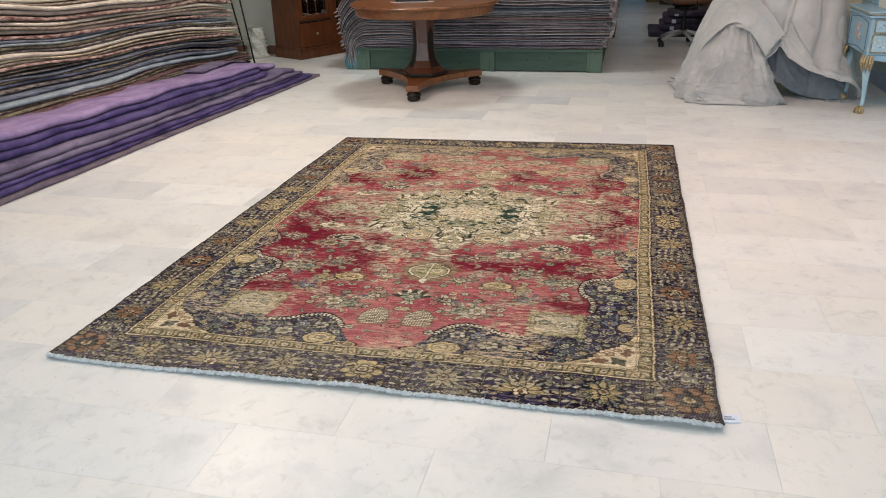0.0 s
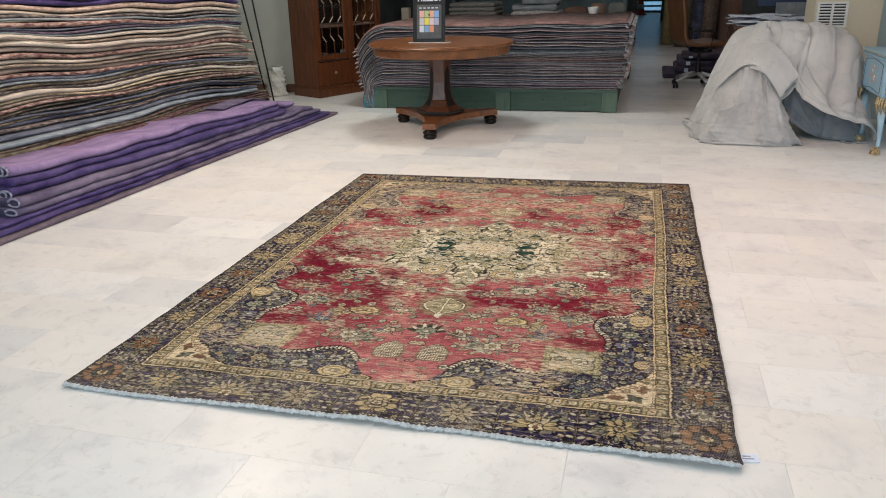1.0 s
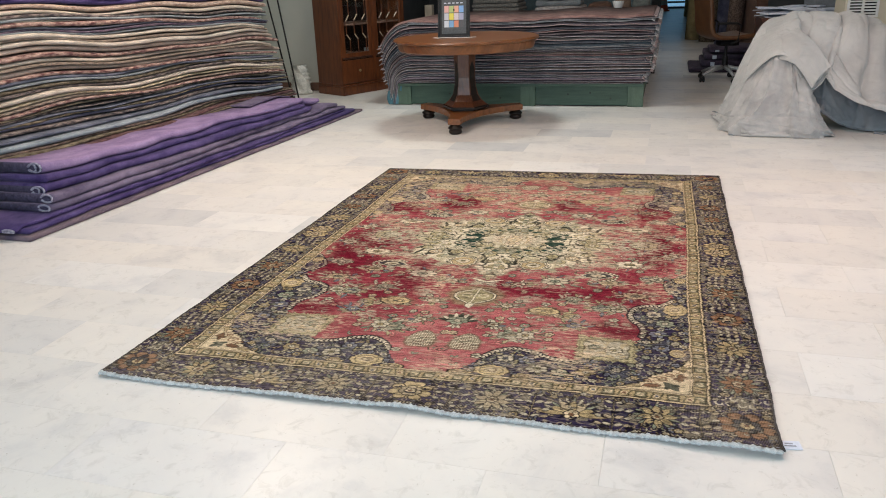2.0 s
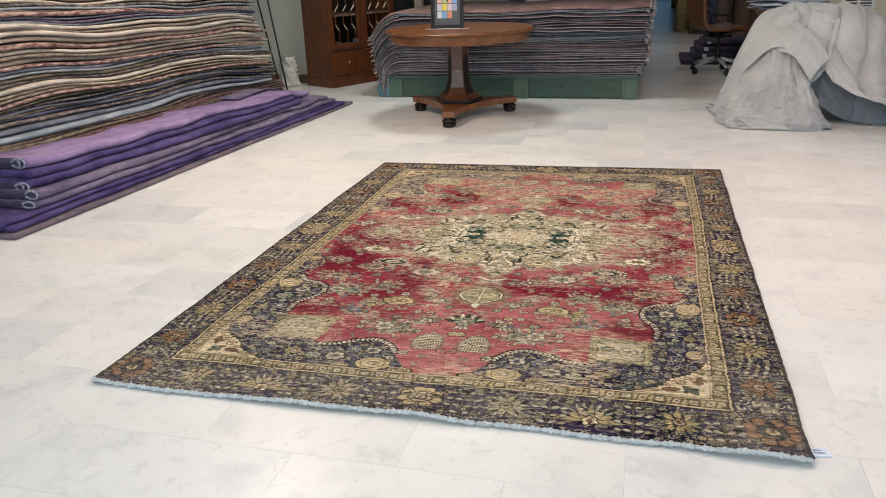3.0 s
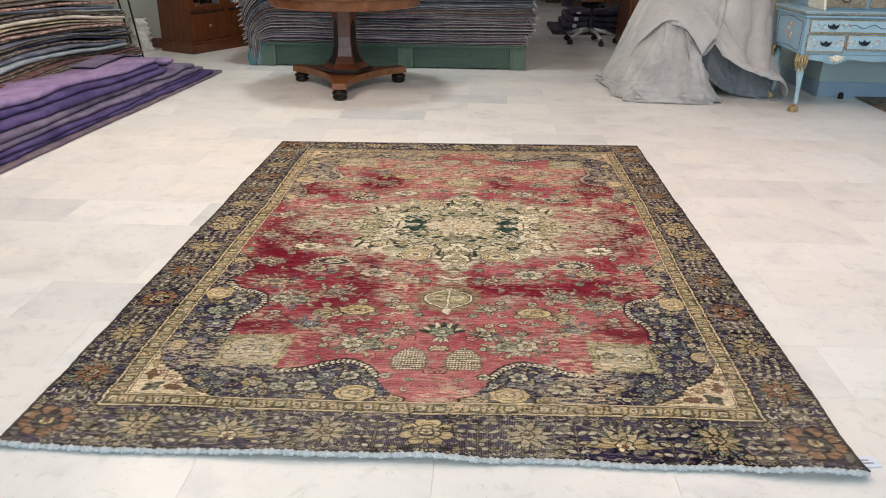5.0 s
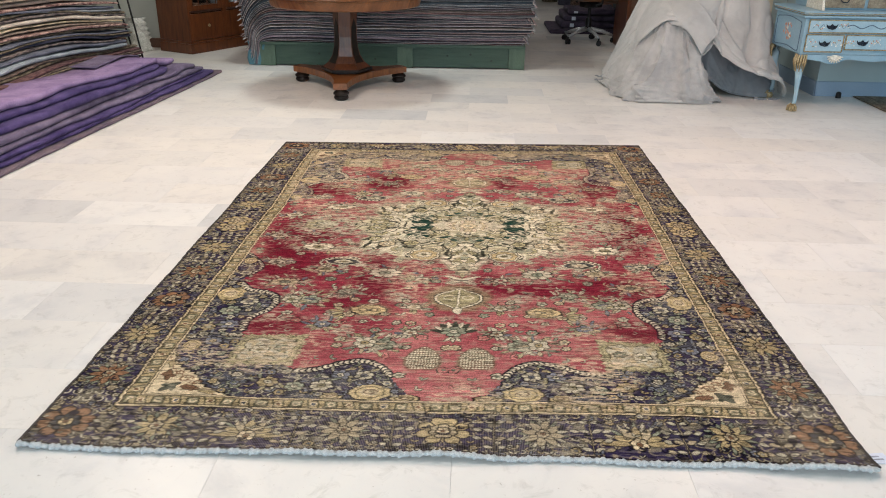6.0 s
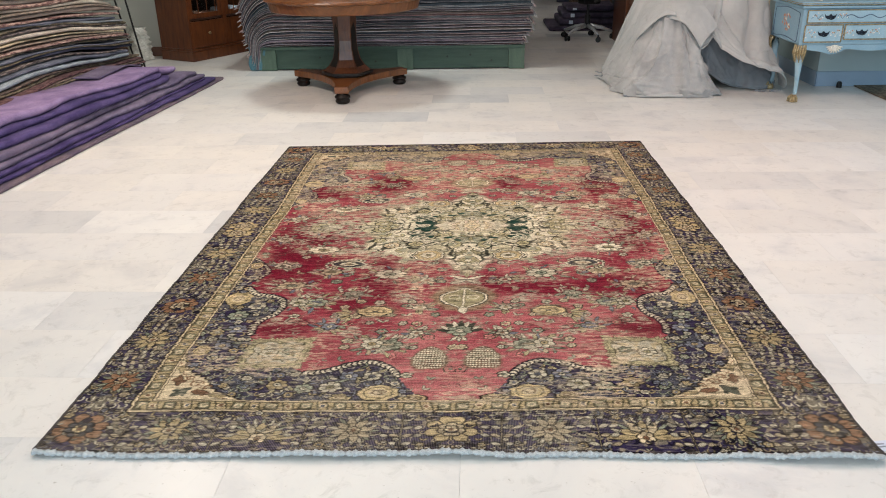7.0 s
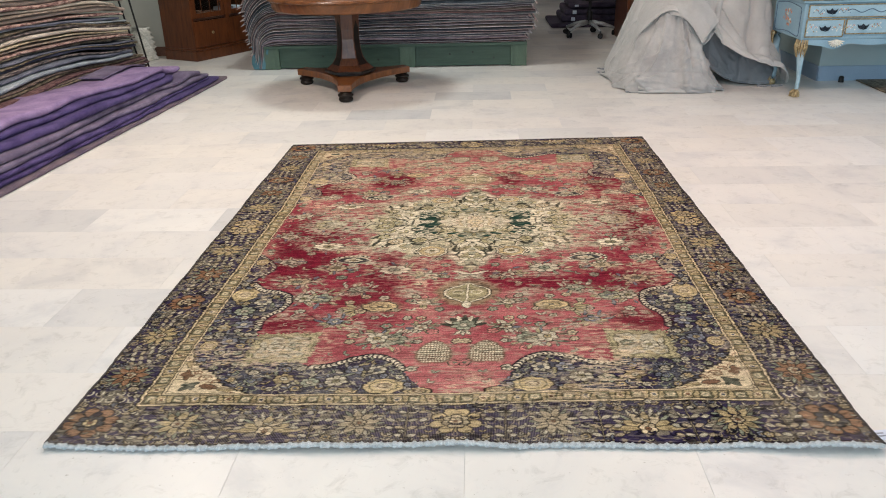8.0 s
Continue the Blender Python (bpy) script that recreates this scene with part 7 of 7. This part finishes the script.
monitor = tagged(thing("monitor", 3.33, 7.66, 0.741), "black monitor with dark blue screen on the desk", "monitor")
part("stand", lathe(((0.0, 0.0), (0.10, 0.0), (0.10, 0.01), (0.02, 0.016), (0.018, 0.16), (0.0, 0.16)), 20), BLACK_PLASTIC, monitor)
part("casing", block(-0.27, 0.27, 0.0, 0.035, 0.16, 0.50, 0.006), BLACK_PLASTIC, monitor)
part("screen", block(-0.255, 0.255, -0.003, -0.0005, 0.175, 0.485, 0.0), SCREEN, monitor)
bag = tagged(part("leather_bag", block(3.62, 3.86, 7.15, 7.32, 0.742, 0.90, 0.05), BROWN_FABRIC), "brown leather bag standing on the office desk", "bag")

def slumped(x0, x1, y0, y1, z0, z1, seed, bevel=0.028, slump=0.03):
    """A folded rug as a soft slab: uneven top, wandering front."""
    bm = block(x0, x1, y0, y1, z0, z1, min(bevel, 0.45 * (z1 - z0)))
    bmesh.ops.subdivide_edges(bm, edges=[e for e in bm.edges if e.calc_length() > 0.2], cuts=9, use_grid_fill=True)
    for vert in bm.verts:
        x, y = vert.co.x, vert.co.y
        if vert.co.z > z0 + 0.4 * (z1 - z0):
            vert.co.z += slump * (float(cloud(np.array(x * 5), np.array(y * 5 + 2 * seed), 171, 2)) - 0.6)
        vert.co.y += 0.05 * (float(cloud(np.array(x * 4), np.array(3.0 * seed), 172, 2)) - 0.5)
    return bm


# folded rugs on the floor past the chair
WOOLS["aubergine"], NAMES["aubergine"] = wool("aubergine_wool", (0.045, 0.034, 0.055), (0.085, 0.066, 0.10), True), "dark aubergine"
for k, (key, x0, x1, y0, y1, tall) in enumerate((("aubergine", 2.12, 3.0, 8.45, 9.4, 0.06), ("aubergine", 2.26, 3.0, 8.55, 9.3, 0.08), ("aubergine", 2.30, 3.0, 8.57, 9.3, 0.08), ("aubergine", 2.36, 3.0, 8.62, 9.3, 0.06))):
    z = (0.0, 0.062, 0.144, 0.226)[k]
    soft_bm = slumped(x0, x1, y0, y1, z + 0.001, z + tall, k, 0.028, 0.03 + 0.012 * k)
    ob = tagged(part("folded_rug", soft_bm, WOOLS[key], smooth=True), f"folded {NAMES[key]} rug in a small floor pile", "rug", "folded rugs by the office chair")
    part("sewn_label", block((x0 + x1) / 2 - 0.25, (x0 + x1) / 2 - 0.20, y0 - 0.003, y0 + 0.001, z + 0.015, z + tall - 0.02, 0.0005), PAPER, ob, "small white sewn label")

# ---- far end of the hall ----
def roll(name, p, q, r, material, label, category="rug", group="rolled rugs at the back"):
    ob = thing(name, *p)
    way = Vector(q) - Vector(p)
    part("outer_turn", tube([Vector((0, 0, 0)), way * 0.25, way * 0.5, way * 0.75, way], r, 16, None, [r * s for s in (1.0, 0.97, 1.03, 0.98, 1.0)]), material, ob, smooth=True)
    spiral = [Vector((0, 0, 0)) - way.normalized() * 0.006 + r * 0.85 * (1 - s * 0.8) * (way.orthogonal().normalized() * math.cos(14 * s) + way.cross(way.orthogonal()).normalized() * math.sin(14 * s)) for s in (q / 39 for q in range(40))]
    part("rolled_end", tube(spiral, 0.006, 5), BACKING, ob)
    return tagged(ob, label, category, group)


bench = tagged(thing("low_shelf", -1.45, 8.35), "low dark wooden shelf loaded with rolled rugs", "shelf")
part("shelf_top", block(0.0, 3.2, 0.0, 0.9, 0.60, 0.64, 0.005), EBONY, bench)
for x in (0.05, 1.05, 2.1, 3.10):
    part("upright", block(x, x + 0.05, 0.02, 0.88, 0.0, 0.599, 0.004), EBONY, bench)
WEAVE = surface("woven_grey_mat", (0.10, 0.095, 0.09), (0.26, 0.24, 0.22), 60, 0.95, 300, 0.4)
for k in range(6):
    tagged(part("woven_mat", slumped(-0.70 + 0.008 * (k % 2), -0.06 - 0.01 * (k % 3), 8.4, 9.0, 0.642 + 0.054 * k, 0.692 + 0.054 * k, 20 + k, 0.02, 0.006), WEAVE, smooth=True), "folded grey woven mat on the low shelf", "mat", "woven mats at the back")
for k, (x0, x1, z0, z1, m) in enumerate(((0.12, 0.80, 0.642, 0.76, GREY_FABRIC), (0.14, 0.78, 0.762, 0.855, BACKING), (0.15, 0.74, 0.857, 0.93, GREY_FABRIC), (0.28, 0.76, 0.934, 1.02, GREY_FABRIC), (0.20, 0.62, 1.024, 1.12, GREY_FABRIC))):
    tagged(part("folded_rug", slumped(x0, x1, 8.36 + 0.02 * k, 8.85, z0, z1, 30 + k, 0.035, 0.035), m, smooth=True), "folded grey rug heaped on the low shelf", "rug", "folded grey rugs on the low shelf")
tagged(part("stool_post", block(-1.22, -1.12, 7.95, 8.05, 0.0, 0.93, 0.008), surface("pale_wood", (0.30, 0.25, 0.19), (0.40, 0.34, 0.26), 6, 0.6, stretch=(6, 6, 1))), "pale square wooden post behind the stacked rugs", "post")
for k, (x0, x1, z1, m) in enumerate(((0.82, 1.12, 0.90, BROWN_FABRIC), (1.16, 1.36, 0.94, surface("tan_cushion", (0.14, 0.085, 0.06), (0.22, 0.14, 0.09), 8, 0.8)), (1.38, 1.60, 0.94, surface("green_grey_cushion", (0.10, 0.11, 0.10), (0.17, 0.18, 0.17), 8, 0.95)))):
    tagged(part("cushion", slumped(x0, x1, 8.40, 8.66, 0.642, z1, 40 + k, 0.07, 0.05), m, smooth=True), "plump brown or grey cushion on the low shelf", "cushion", "cushions at the back")
bowl = tagged(part("white_bowl", lathe(((0.0, 0.0), (0.045, 0.0), (0.062, 0.05), (0.065, 0.07), (0.058, 0.07), (0.052, 0.03), (0.0, 0.02)), 20, pose(1.28, 7.28, 0.872)), WHITE_PLASTIC), "small white bowl on the top stacked rug", "bowl")
rack = tagged(thing("steel_rack", -1.2, 10.6), "dark steel rack with glass-fronted shelves at the back", "rack")
for x in (0.0, 1.35, 2.7):
    for y in (0.0, 0.55):
        part("upright", block(x, x + 0.05, y, y + 0.05, 0.0, 2.4, 0.004), TEAL_METAL, rack)
for z in (0.35, 1.02, 1.7):
    part("shelf", block(0.0, 2.75, 0.0, 0.60, z, z + 0.03, 0.003), STEEL, rack)
part("back_panel", block(0.0, 2.75, 0.601, 0.63, 0.0, 2.4, 0.0), TEAL_METAL, rack)
for k in range(7):
    x = -1.1 + 0.37 * k
    tagged(part("boxed_bundle", block(x, x + 0.30, 10.68, 11.08, 0.383, 0.383 + 0.2 + 0.06 * (k % 3), 0.03), (GREY_FABRIC, BROWN_FABRIC, WEAVE, GOLD_FABRIC)[k % 4]), "folded fabric bundle on the steel rack", "bundle", "bundles on the rack")
slab("wall_screen", -2.2, 1.66, 14.2, 14.3, -0.012, 3.0, DARK_WALL, "dark screen wall beside the far passage")
slab("wall_partition", -2.2, 1.5, 11.4, 11.5, -0.012, 3.0, DARK_WALL, "dark partition behind the steel rack")
for k, (x, y, r, h, m) in enumerate(((2.26, 13.4, 0.13, 1.9, GOLD_FABRIC), (2.50, 12.9, 0.14, 2.0, WOOLS["olive"]), (2.72, 12.3, 0.13, 1.8, WOOLS["navy"]), (2.40, 20.6, 0.21, 2.1, GOLD_FABRIC), (2.62, 18.6, 0.17, 1.9, WOOLS["straw"]), (2.84, 11.6, 0.12, 1.7, WOOLS["brown"]))):
    roll("standing_rug_roll", (x, y, 0.001), (x + 0.06, y, h), r, m, "tall rolled rug standing upright in the hall", "rug", "standing rug rolls")
slab("wall_hall", 3.0, 3.15, 10.0, 27.0, -0.012, 3.0, BROWN_FABRIC, "dark brown wall along the far hall")
slab("wall_office", 3.15, 6.85, 10.0, 10.15, -0.012, 3.0, DARK_WALL, "dark wall behind the office desk")
cone = tagged(thing("traffic_cone", 1.62, 23.6), "orange and white striped traffic cone near the glass front", "traffic cone")
part("foot_plate", block(-0.19, 0.19, -0.19, 0.19, 0.0, 0.04, 0.01), ORANGE, cone)
for k in range(5):
    z0, z1 = 0.04 + 0.14 * k, 0.04 + 0.14 * (k + 1)
    rad = lambda z: 0.15 - 0.16 * z
    part("band", lathe(((rad(z0), z0), (rad(z1), z1)), 20), (ORANGE, WHITE_PLASTIC)[k % 2], cone)


# ---- marble tiles ----
TILE_X, TILE_Y, JOINT = 0.607, 0.302, 0.0006
tile_bm = bmesh.new()
bmesh.ops.create_cube(tile_bm, size=1.0, matrix=Matrix.Translation((0, 0, -0.006)) @ Matrix.Diagonal((TILE_X - JOINT, TILE_Y - JOINT, 0.0118, 1)))
bmesh.ops.bevel(tile_bm, geom=[e for e in tile_bm.edges if all(v.co.z > -0.003 for v in e.verts)], offset=0.0003, segments=1, affect="EDGES")
tile_mesh = bpy.data.meshes.new("tile")
tile_bm.to_mesh(tile_mesh)
tile_bm.free()
tile_mesh.materials.append(MARBLE)
far_v, far_f, made = [], [], 0
for row in range(-16, 90):
    y = -0.215 + TILE_Y * (row + 0.5)
    for col in range(-8, 13):
        x = 0.535 + TILE_X * (col + 0.5) + (0.0 if row % 2 == 0 else 0.3035)
        if not (-3.2 < x < 6.9 and -5.2 < y < 26.8):
            continue
        if -1.75 < x < 3.72 and -1.0 < y < 9.0 and made < 300:
            ob = put("tile", tile_mesh, floor)
            ob.location = (x, y, 0)
            made += 1
        else:
            k = len(far_v)
            hx, hy = (TILE_X - JOINT) / 2, (TILE_Y - JOINT) / 2
            far_v += [(x + sx * hx, y + sy * hy, z) for z in (-0.0118, -0.0002) for sx, sy in ((-1, -1), (1, -1), (1, 1), (-1, 1))]
            far_f += [(k + 4, k + 5, k + 6, k + 7)] + [(k + q, k + (q + 1) % 4, k + 4 + (q + 1) % 4, k + 4 + q) for q in range(4)]
rest = bpy.data.meshes.new("far_tiles")
rest.from_pydata(far_v, [], far_f)
rest.materials.append(MARBLE_FAR)
tagged(put("far_tiles", rest, floor), "", "", "", "stuff")
